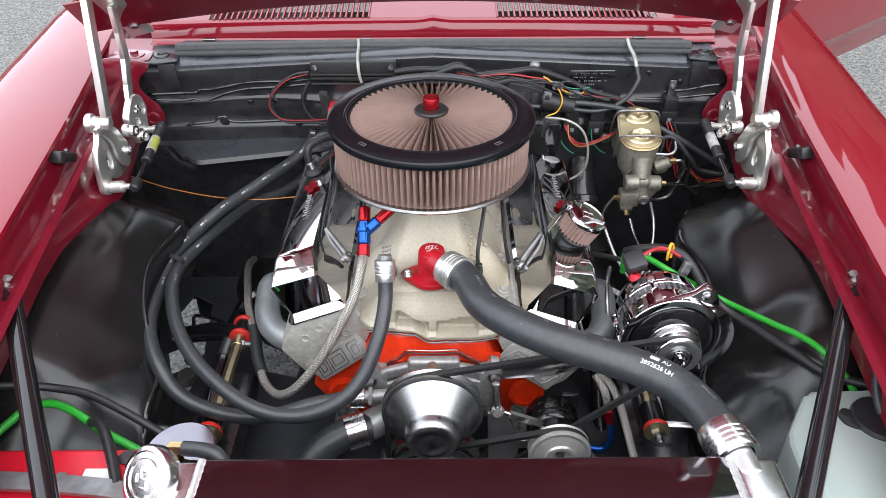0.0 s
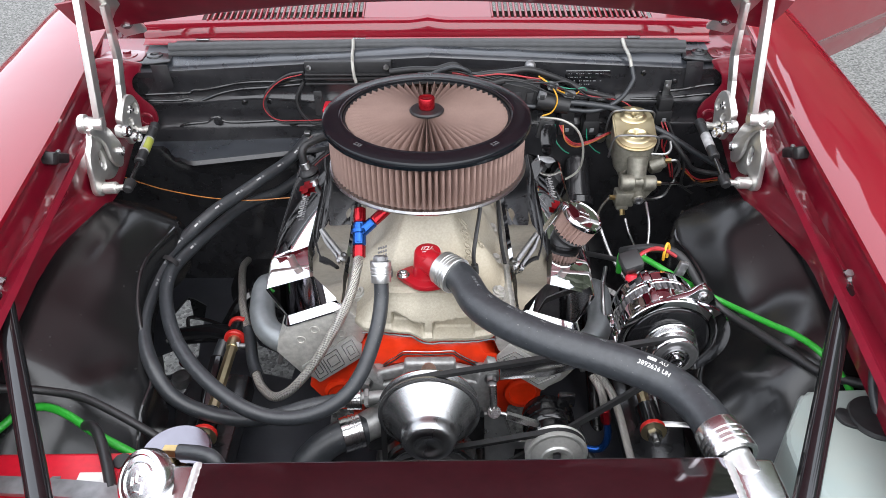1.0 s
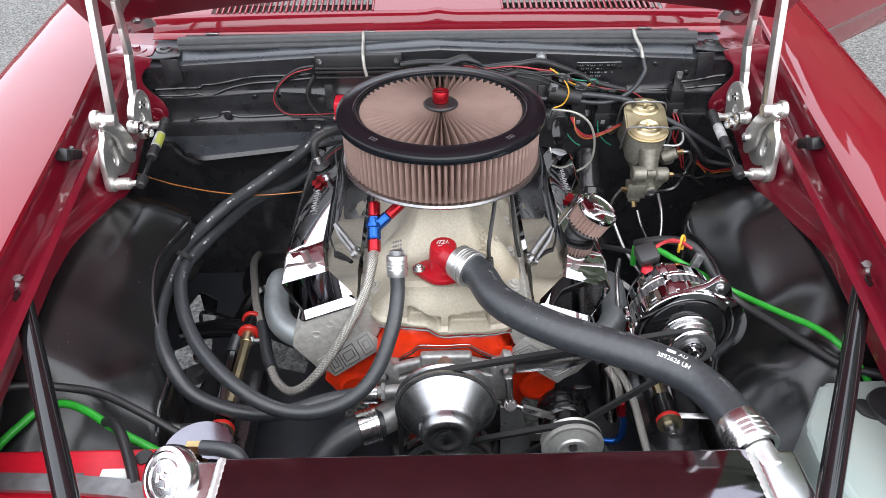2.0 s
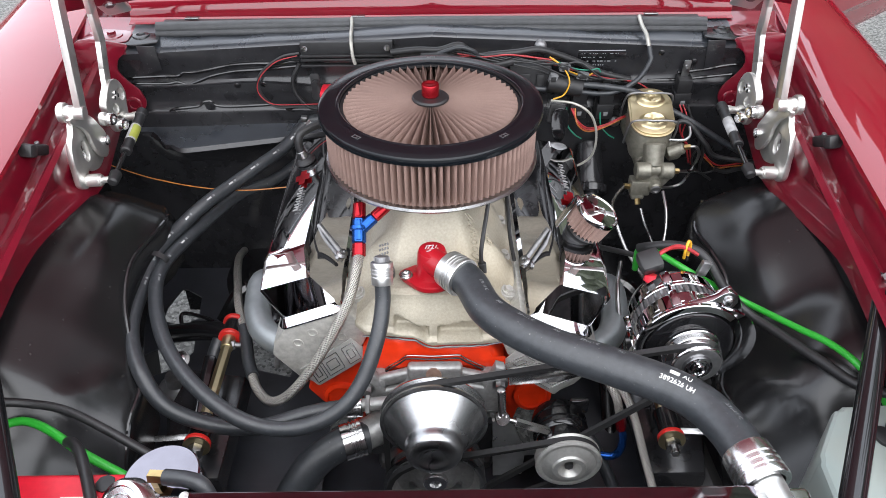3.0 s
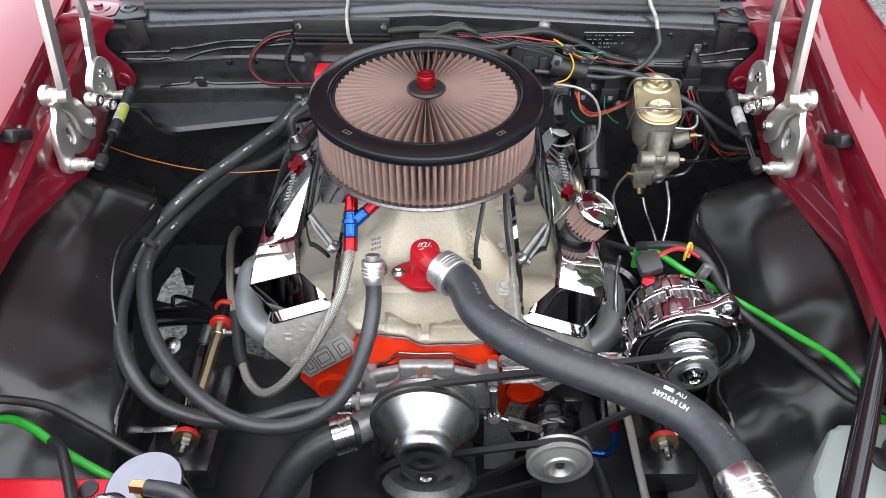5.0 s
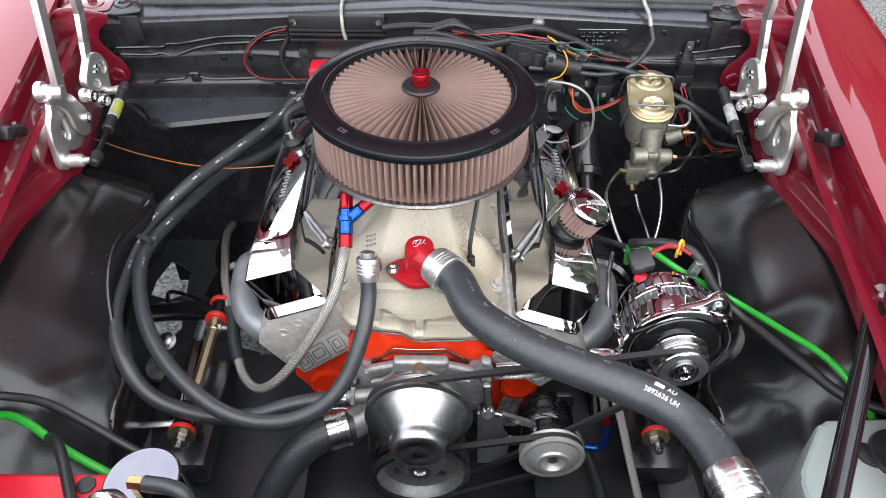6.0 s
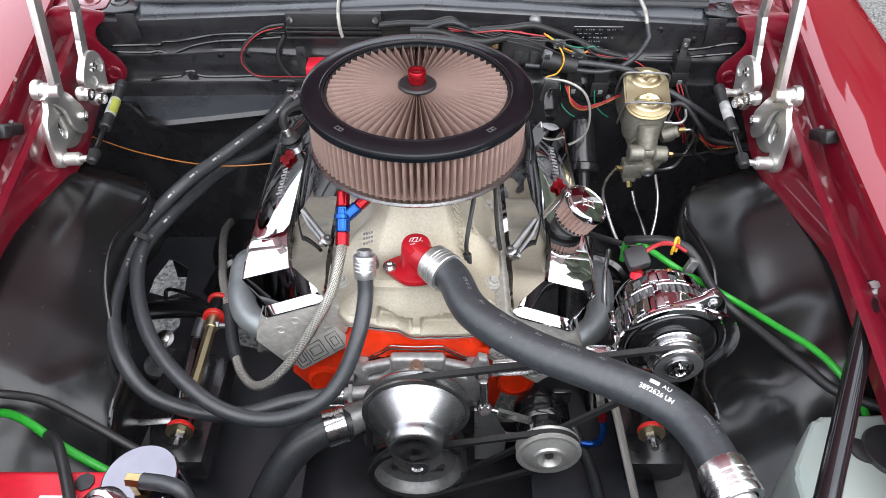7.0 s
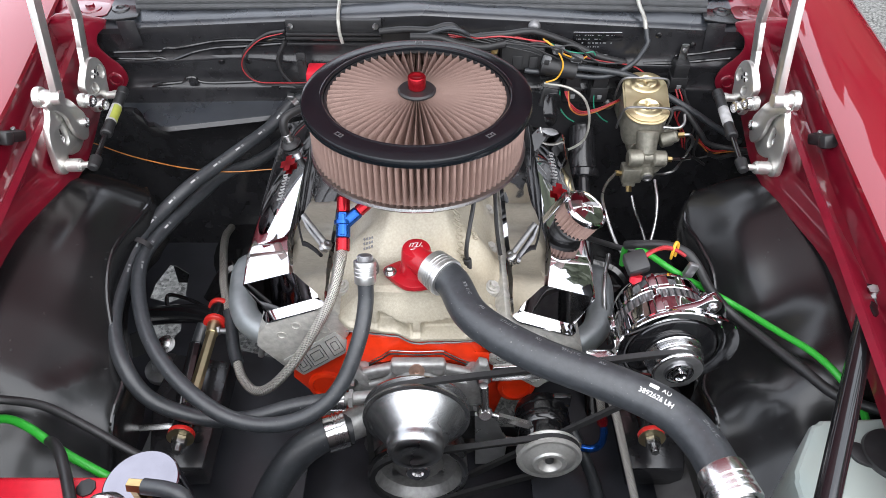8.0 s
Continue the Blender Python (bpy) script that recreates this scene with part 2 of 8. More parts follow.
def part(name, bm, mat, parent=None, label="", sharp=32, mirror=1):
    """Links bm, whose places are those of the world, as one mesh under its thing or part."""
    if mirror < 0:
        for v in bm.verts:
            v.co.x = -v.co.x
        bmesh.ops.reverse_faces(bm, faces=bm.faces)
    me = bpy.data.meshes.new(name)
    if parent is not None:
        bmesh.ops.translate(bm, verts=bm.verts, vec=-origin(parent))
    bm.to_mesh(me)
    bm.free()
    me.materials.append(mat)
    me.polygons.foreach_set("use_smooth", [True] * len(me.polygons))
    me.set_sharp_from_angle(angle=radians(sharp))
    ob = new(name, me)
    if parent is not None:
        ob.parent = parent
    if label:
        ob["label"] = label
    return ob


def basis(z, x=None):
    """A turn whose z axis runs along z, and whose x axis lies near x."""
    z = Vector(z).normalized()
    x = Vector(x) if x is not None else (Vector((1, 0, 0)) if abs(z.x) < 0.9 else Vector((0, 1, 0)))
    x = (x - z * x.dot(z)).normalized()
    y = z.cross(x)
    return Matrix((x, y, z)).transposed().to_4x4()


def box(bm, c, size, bevel=0.002, m=None, seg=2):
    t = bmesh.new()
    bmesh.ops.create_cube(t, size=1.0)
    for v in t.verts:
        v.co = Vector((v.co.x * size[0], v.co.y * size[1], v.co.z * size[2]))
    if bevel > 0:
        bmesh.ops.bevel(t, geom=t.edges[:], offset=min(bevel, min(size) * 0.45), segments=seg, affect="EDGES", profile=0.5)
    return merge(bm, t, Matrix.Translation(c) @ (m if m is not None else Matrix()))


def lathe(bm, prof, m=None, seg=32, wob=None):
    """Turns the profile (radius, height) round z; ends with radius 0 close."""
    t = bmesh.new()
    rings = []
    for r, h in prof:
        if r < 1e-6:
            rings.append([t.verts.new((0, 0, h))])
        else:
            rings.append([t.verts.new((r * math.cos(2 * math.pi * i / seg), r * math.sin(2 * math.pi * i / seg), h)) for i in range(seg)])
    for a, b in zip(rings, rings[1:]):
        for i in range(seg):
            j = (i + 1) % seg
            if len(a) == 1 and len(b) > 1:
                t.faces.new((a[0], b[j], b[i]))
            elif len(b) == 1 and len(a) > 1:
                t.faces.new((a[i], a[j], b[0]))
            elif len(a) > 1:
                t.faces.new((a[i], a[j], b[j], b[i]))
    bmesh.ops.recalc_face_normals(t, faces=t.faces)
    return merge(bm, t, m)


def cyl(bm, a, b, r, r2=None, seg=20, bevel=0.0008):
    """A closed round bar from a to b, with softened ends."""
    a, b = Vector(a), Vector(b)
    r2 = r if r2 is None else r2
    d = (b - a).length
    e = min(bevel, d * 0.4, r * 0.5, r2 * 0.5)
    prof = [(0, 0), (r - e, 0), (r, e), (r2, d - e), (r2 - e, d), (0, d)]
    return lathe(bm, prof, Matrix.Translation(a) @ basis(b - a), seg)


def curve_points(pts, n=8):
    """A smooth line through pts."""
    p = [Vector(q) for q in pts]
    if len(p) < 3:
        return p
    p = [p[0] * 2 - p[1]] + p + [p[-1] * 2 - p[-2]]
    out = []
    for i in range(1, len(p) - 2):
        a, b, c, d = p[i - 1:i + 3]
        for k in range(n):
            t = k / n
            out.append(0.5 * ((2 * b) + (c - a) * t + (2 * a - 5 * b + 4 * c - d) * t * t + (3 * b - a - 3 * c + d) * t ** 3))
    out.append(p[-2])
    return out


def tube(bm, pts, r, seg=12, n=8, radii=None):
    """A closed round tube along a smooth line through pts."""
    line = curve_points(pts, n)
    t = bmesh.new()
    up = Vector((0.1, 0.2, 1)).normalized()
    rings = []
    for i, q in enumerate(line):
        d = (line[min(i + 1, len(line) - 1)] - line[max(i - 1, 0)]).normalized()
        x = up - d * up.dot(d)
        if x.length < 1e-4:
            x = Vector((1, 0, 0)) - d * d.x
        x.normalize()
        up = x
        y = d.cross(x)
        rr = radii(i / (len(line) - 1)) * r if radii else r
        rings.append([t.verts.new(q + x * rr * math.cos(2 * math.pi * k / seg) + y * rr * math.sin(2 * math.pi * k / seg)) for k in range(seg)])
    lay = t.loops.layers.uv.new("along")
    run = 0.0
    for i, (a, b) in enumerate(zip(rings, rings[1:])):
        step = (line[i + 1] - line[i]).length
        for k in range(seg):
            j = (k + 1) % seg
            fc = t.faces.new((a[k], a[j], b[j], b[k]))
            for lp, uvw in zip(fc.loops, ((k / seg, run), ((k + 1) / seg, run), ((k + 1) / seg, run + step), (k / seg, run + step))):
                lp[lay].uv = uvw
        run += step
    t.faces.new(rings[0][::-1])
    t.faces.new(rings[-1])
    bmesh.ops.recalc_face_normals(t, faces=t.faces)
    return merge(bm, t)


def plate(bm, outline, thick, m=None, bevel=0.001, seg=2, holes=()):
    """A flat plate: its outline in x and y, drawn out along z by thick."""
    t = bmesh.new()
    if holes:
        loops = [[Vector((x, y, 0)) for x, y in loop] for loop in [outline] + list(holes)]
        flat = [p for loop in loops for p in loop]
        low = [t.verts.new(p) for p in flat]
        high = [t.verts.new(p + Vector((0, 0, thick))) for p in flat]
        for tri in tessellate_polygon(loops):
            t.faces.new([low[q] for q in tri])
            t.faces.new([high[q] for q in tri])
        first = 0
        rims = []
        for loop in loops:
            n = len(loop)
            for k in range(n):
                i, j = first + k, first + (k + 1) % n
                t.faces.new((low[i], low[j], high[j], high[i]))
                rims += [t.edges.get((low[i], low[j])), t.edges.get((high[i], high[j]))]
            first += n
        bmesh.ops.recalc_face_normals(t, faces=t.faces)
        if bevel > 0:
            bmesh.ops.bevel(t, geom=rims, offset=bevel, segments=seg, affect="EDGES", profile=0.5)
        return merge(bm, t, m)
    vs = [t.verts.new((x, y, 0)) for x, y in outline]
    f = t.faces.new(vs)
    r = bmesh.ops.extrude_face_region(t, geom=[f])
    top = [v for v in r["geom"] if isinstance(v, bmesh.types.BMVert)]
    bmesh.ops.translate(t, verts=top, vec=(0, 0, thick))
    bmesh.ops.recalc_face_normals(t, faces=t.faces)
    if bevel > 0:
        es = [e for e in t.edges if abs(e.verts[0].co.z - e.verts[1].co.z) < 1e-7]
        bmesh.ops.bevel(t, geom=es, offset=bevel, segments=seg, affect="EDGES", profile=0.5)
    return merge(bm, t, m)


def rounded(w, h, r, n=4):
    """The outline of a rounded oblong about the origin."""
    out = []
    for cx, cy, a0 in ((w / 2 - r, h / 2 - r, 0), (-w / 2 + r, h / 2 - r, 90), (-w / 2 + r, -h / 2 + r, 180), (w / 2 - r, -h / 2 + r, 270)):
        for k in range(n + 1):
            a = radians(a0 + 90 * k / n)
            out.append((cx + r * math.cos(a), cy + r * math.sin(a)))
    return out


def smooth_outline(pts, n=5):
    """A closed smooth outline through pts."""
    p = [Vector((x, y, 0)) for x, y in pts]
    m = len(p)
    out = []
    for i in range(m):
        a, b, c, d = p[i - 1], p[i], p[(i + 1) % m], p[(i + 2) % m]
        for k in range(n):
            t = k / n
            q = 0.5 * ((2 * b) + (c - a) * t + (2 * a - 5 * b + 4 * c - d) * t * t + (3 * b - a - 3 * c + d) * t ** 3)
            out.append((q.x, q.y))
    return out


def sheet(bm, rows, thick=0.0, closed=False):
    """A sheet through rows of points, given a thickness below it."""
    t = bmesh.new()
    g = [[t.verts.new(p) for p in row] for row in rows]
    for a, b in zip(g, g[1:]):
        k = len(a)
        for i in range(k if closed else k - 1):
            j = (i + 1) % k
            t.faces.new((a[i], a[j], b[j], b[i]))
    bmesh.ops.recalc_face_normals(t, faces=t.faces)
    if thick:
        bmesh.ops.solidify(t, geom=t.faces[:], thickness=thick)
    return merge(bm, t)


def hexhead(bm, at, axis, r=0.007, h=0.006, washer=True):
    """A hexagon bolt head on a washer."""
    m = Matrix.Translation(at) @ basis(axis)
    z = 0.0
    if washer:
        lathe(bm, [(0, 0), (r * 1.5, 0), (r * 1.5, 0.0015), (0, 0.0015)], m, 20)
        z = 0.0015
    t = bmesh.new()
    bmesh.ops.create_cone(t, cap_ends=True, segments=6, radius1=r, radius2=r * 0.97, depth=h)
    bmesh.ops.translate(t, verts=t.verts, vec=(0, 0, z + h / 2))
    return merge(bm, t, m)


def lettering(text, size, place, mat, parent, name="printed_text", depth=0.0003):
    """Raised characters in the built-in font; place maps a flat point (x, y) and a height to the world."""
    cu = bpy.data.curves.new("glyphs", "FONT")
    cu.body, cu.size, cu.align_x, cu.align_y = text, size, "CENTER", "CENTER"
    cu.extrude = depth / 2
    tmp = bpy.data.objects.new("glyphs", cu)
    scene.collection.objects.link(tmp)
    bpy.context.view_layer.update()
    me = bpy.data.meshes.new_from_object(tmp.evaluated_get(bpy.context.evaluated_depsgraph_get()))
    bpy.data.objects.remove(tmp)
    bpy.data.curves.remove(cu)
    bm = bmesh.new()
    bm.from_mesh(me)
    bpy.data.meshes.remove(me)
    for v in bm.verts:
        v.co = Vector(place(v.co.x, v.co.y, v.co.z + depth / 2))
    return part(name, bm, mat, parent)


def on_hose(line_pts, r, s0, turn=0.0, flip=1, n=12):
    """Maps flat places onto a hose of radius r round its line, s0 metres from its start, turn degrees off its top."""
    line = curve_points(line_pts, n)
    dist = [0.0]
    for a, b in zip(line, line[1:]):
        dist.append(dist[-1] + (b - a).length)

    def place(x, y, h):
        s = min(max(s0 + flip * x, 0.0), dist[-1] - 1e-5)
        i = max(k for k in range(len(dist) - 1) if dist[k] <= s)
        t = (s - dist[i]) / max(dist[i + 1] - dist[i], 1e-9)
        p = line[i].lerp(line[i + 1], t)
        a, b = line[max(i - 1, 0)], line[min(i + 2, len(line) - 1)]
        d = (b - a).normalized()
        up = Vector((0, 0, 1))
        up = (up - d * up.dot(d)).normalized()
        side = up.cross(d)
        ang = radians(turn) + flip * y / r
        return p + (r + 0.0002 + h) * (up * math.cos(ang) + side * math.sin(ang))
    return place


def bar_mark(name, place, w, h, mat, parent, thick=0.0003):
    """A plain bar of print, laid on by place."""
    bm = bmesh.new()
    n = max(2, int(w / 0.004))
    top = [[bm.verts.new(place(-w / 2 + w * i / n, yy, thick)) for i in range(n + 1)] for yy in (-h / 2, h / 2)]
    for i in range(n):
        bm.faces.new((top[0][i], top[0][i + 1], top[1][i + 1], top[1][i]))
    bmesh.ops.recalc_face_normals(bm, faces=bm.faces)
    return part(name, bm, mat, parent)


# ---- the setting ----
def smoothstep(a, b, x):
    t = min(1.0, max(0.0, (x - a) / (b - a)))
    return t * t * (3 - 2 * t)


def ground():
    bm = bmesh.new()
    n = 24
    for i in range(n + 1):
        for j in range(n + 1):
            u, w = (i / n * 2 - 1), (j / n * 2 - 1)
            bm.verts.new((300 * u * abs(u) ** 2, 300 * w * abs(w) ** 2, 0))
    bm.verts.ensure_lookup_table()
    for i in range(n):
        for j in range(n):
            a = i * (n + 1) + j
            bm.faces.new((bm.verts[a], bm.verts[a + n + 1], bm.verts[a + n + 2], bm.verts[a + 1]))
    tagged(part("ground", bm, ASPHALT), "coarse grey asphalt of the parking ground", "ground", kind="structure")


def lerp_table(tab, y):
    """Values between the rows of a table, whose first column falls."""
    for a, b in zip(tab, tab[1:]):
        if b[0] <= y <= a[0]:
            t = (a[0] - y) / (a[0] - b[0])
            return [p + (q - p) * t for p, q in zip(a[1:], b[1:])]
    return list(tab[0][1:]) if y > tab[0][0] else list(tab[-1][1:])


# y, half-width and height of the fender's inner edge, half-width of its crown
EDGE = ((0.9, 0.782, 0.965, 0.945), (0.6, 0.742, 0.957, 0.925), (0.3, 0.694, 0.945, 0.900), (0.06, 0.659, 0.931, 0.880), (-0.1, 0.641, 0.920, 0.868), (-0.24, 0.627, 0.909, 0.856), (-0.6, 0.592, 0.875, 0.83), (-1.0, 0.552, 0.84, 0.79))


def fender(s, word):
    f = thing("fender_" + word, "glossy dark red painted front fender", "fender", (s * 0.7, 0, 0.3), kind="structure")
    ys = [0.9 - 1.9 * i / 46 for i in range(47)]
    rows, inner = [], []
    for y in ys:
        xe, ze, xc = lerp_table(EDGE, y)
        xc -= 0.048 if s > 0 else 0.012
        arch = 0.325 + math.sqrt(max(0.0, 0.37 ** 2 - (y + 0.13) ** 2)) if abs(y + 0.13) < 0.37 else 0.0
        rows.append([(xe + 0.012, y, ze - 0.018), (xe + 0.001, y, ze - 0.006), (xe + 0.003, y, ze), (xe + 0.012, y, ze + 0.003), (xe + (xc - xe) * 0.35, y, ze + 0.009), (xe + (xc - xe) * 0.7, y, ze + 0.007),
                     (xc - 0.012, y, ze - 0.004), (xc, y, ze - 0.012), (xc + 0.018, y, ze - 0.05), (xc + 0.032, y, ze - 0.14), (xc + 0.035, y, max(ze - 0.3, arch)), (xc + 0.02, y, max(ze - 0.5, arch - 0.004))])
        low = 0.012 * math.exp(-((y + 0.01) / 0.06) ** 2)
        xi = lerp_table(((0.9, 0.68), (0.3, 0.635), (0.1, 0.606), (0.04, 0.606), (-0.05, 0.622), (-0.13, 0.634), (-0.19, 0.636), (-0.25, 0.624), (-0.34, 0.612), (-0.7, 0.565), (-1.0, 0.52)), y)[0]
        zi = lerp_table(((0.9, 0.86), (0.3, 0.83), (0.06, 0.80), (-0.1, 0.805), (-0.25, 0.815), (-0.6, 0.80), (-1.0, 0.77)), y)[0]
        inner.append([(xi - 0.004, y, zi - 0.03), (xi, y, zi), (xi + 0.007, y, zi + 0.010), (xi + 0.010, y, zi + 0.028), (xe - 0.042, y, ze - 0.040), (xe - 0.037, y, ze - 0.035), (xe - 0.032, y, ze - 0.038), (xe - 0.028, y, ze - 0.062 - low), (xe - 0.020, y, ze - 0.068 - low), (xe - 0.006, y, ze - 0.066), (xe + 0.002, y, ze - 0.058), (xe + 0.009, y, ze - 0.022), (xe + 0.016, y, ze - 0.008)])
    bm = bmesh.new()
    sheet(bm, rows, 0.0012)
    part("outer_panel", bm, PAINT, f, "glossy red outer skin", mirror=s)
    bm = bmesh.new()
    sheet(bm, inner, 0.0012)
    part("inner_flange", bm, PAINT_DULL, f, "maroon painted inner gutter flange", mirror=s)
    # rear brace beside the firewall
    bm = bmesh.new()
    out = smooth_outline([(-0.70, 0.94), (-0.602, 0.942), (-0.601, 0.925), (-0.619, 0.908), (-0.625, 0.885), (-0.612, 0.863), (-0.594, 0.843), (-0.587, 0.820), (-0.594, 0.801), (-0.615, 0.783), (-0.645, 0.780), (-0.70, 0.80)], 5)
    plate(bm, out, 0.004, Matrix.Translation((0, 0.318, 0)) @ pose(0, 0, 0, 90, 0, 0), 0.001)
    for x, z in ((-0.612, 0.814),):
        lathe(bm, [(0.016, 0), (0.014, 0.003), (0.010, 0.004), (0.009, 0.0015), (0, 0.0015)], Matrix.Translation((x, 0.3145, z)) @ basis((0, -1, 0)), 24)
    part("brace", bm, PAINT_DULL, f, "maroon brace with a dimple", mirror=-s)
    bm = bmesh.new()
    plate(bm, smooth_outline([(-0.69, 0.335), (-0.612, 0.338), (-0.604, 0.36), (-0.612, 0.392), (-0.66, 0.405), (-0.69, 0.40)], 4), 0.0025, Matrix.Translation((0, 0, 0.934)), 0.0008)
    part("brace_foot", bm, PAINT_DULL, f, mirror=-s)
    bm = bmesh.new()
    lathe(bm, [(0, 0), (0.021, 0), (0.020, 0.0022), (0.012, 0.0035), (0, 0.0035)], Matrix.Translation((-0.641, 0.368, 0.9365)), 28)
    hexhead(bm, (-0.641, 0.368, 0.9395), (0, 0, 1), 0.0085, 0.007, False)
    part("bolt", bm, PAINT_DULL, f, mirror=-s)


def inner_fender(s, word):
    """The pressed wheelhouse sheet below the fender."""
    def level(x, y):
        slope = lerp_table(((0.2, 0.5), (0.05, 0.55), (-0.05, 0.75), (-0.18, 1.05), (-0.36, 1.02), (-0.5, 0.9), (-0.7, 0.6)), y)[0]
        top = lerp_table(((0.2, 0.64), (0.10, 0.745), (0.03, 0.785), (-0.1, 0.79), (-0.25, 0.785), (-0.36, 0.762), (-0.42, 0.70), (-0.5, 0.665), (-0.7, 0.63)), y)[0]
        h = 0.600 - x
        if s > 0:
            fore = smoothstep(-0.34, -0.16, y) * smoothstep(0.12, 0.02, y)
            h += 0.028 * fore
            slope += 0.28 * fore
            top += 0.014 * fore - 0.22 * max(0.0, -0.03 - y) * fore
        z = top + 0.008 - slope * 0.5 * (h + math.sqrt(h * h + 0.0028))
        z += 0.018 * math.exp(-((x - 0.55) / 0.03) ** 2 - ((y + 0.10) / 0.10) ** 2)
        z -= (0.014 if s > 0 else 0.008) * math.exp(-((x - 0.50 - 0.25 * (y + 0.38)) / 0.040) ** 2 - ((y + 0.40) / 0.12) ** 2)
        z += (0.006 if s > 0 else 0.003) * math.exp(-((x - 0.545) / 0.035) ** 2 - ((y + 0.36) / 0.10) ** 2)
        # a pressed rib that runs out towards the front
        across = 0.836 * (x - 0.485) + 0.548 * (y + 0.300)
        along = 0.548 * (x - 0.485) - 0.836 * (y + 0.300)
        z += 0.011 * math.exp(-(across / 0.013) ** 2) * smoothstep(-0.03, 0.02, along) * smoothstep(0.14, 0.06, along)
        return z
    bm = bmesh.new()
    rows, lip = [], []
    for i in range(64):
        y = 0.17 - 1.02 * i / 63
        arch = 0.460 + 0.055 * max(0.0, 1 - ((y + 0.10) / 0.17) ** 2) + 0.13 * max(0.0, (y - 0.0) / 0.17) ** 1.5
        row = [(0.650, y, 0.806), (0.646, y, 0.5 * (0.806 + level(0.643, y)))]
        for k in range(22):
            x = 0.643 + (arch - 0.643) * k / 21
            row.append((x, y, level(x, y)))
        x = row[-1][0]
        lip.append((x - 0.003, y, row[-1][2] - 0.003))
        row += [(x - 0.006, y, row[-1][2] - 0.012), (x - 0.008, y, row[-1][2] - 0.05), (x - 0.004, y, row[-1][2] - 0.11)]
        rows.append(row)
    sheet(bm, rows, 0.0015)
    ob = part("inner_fender_" + word, bm, LINER, None, mirror=s, sharp=40)
    tagged(ob, "satin black pressed inner fender sheet with folds", "inner fender", kind="structure")
    bm = bmesh.new()
    tube(bm, lip[4:52:4], 0.0045, 10, 4)
    part("rolled_edge", bm, BLACK_GLOSS, ob, "glossy rolled edge", mirror=s)


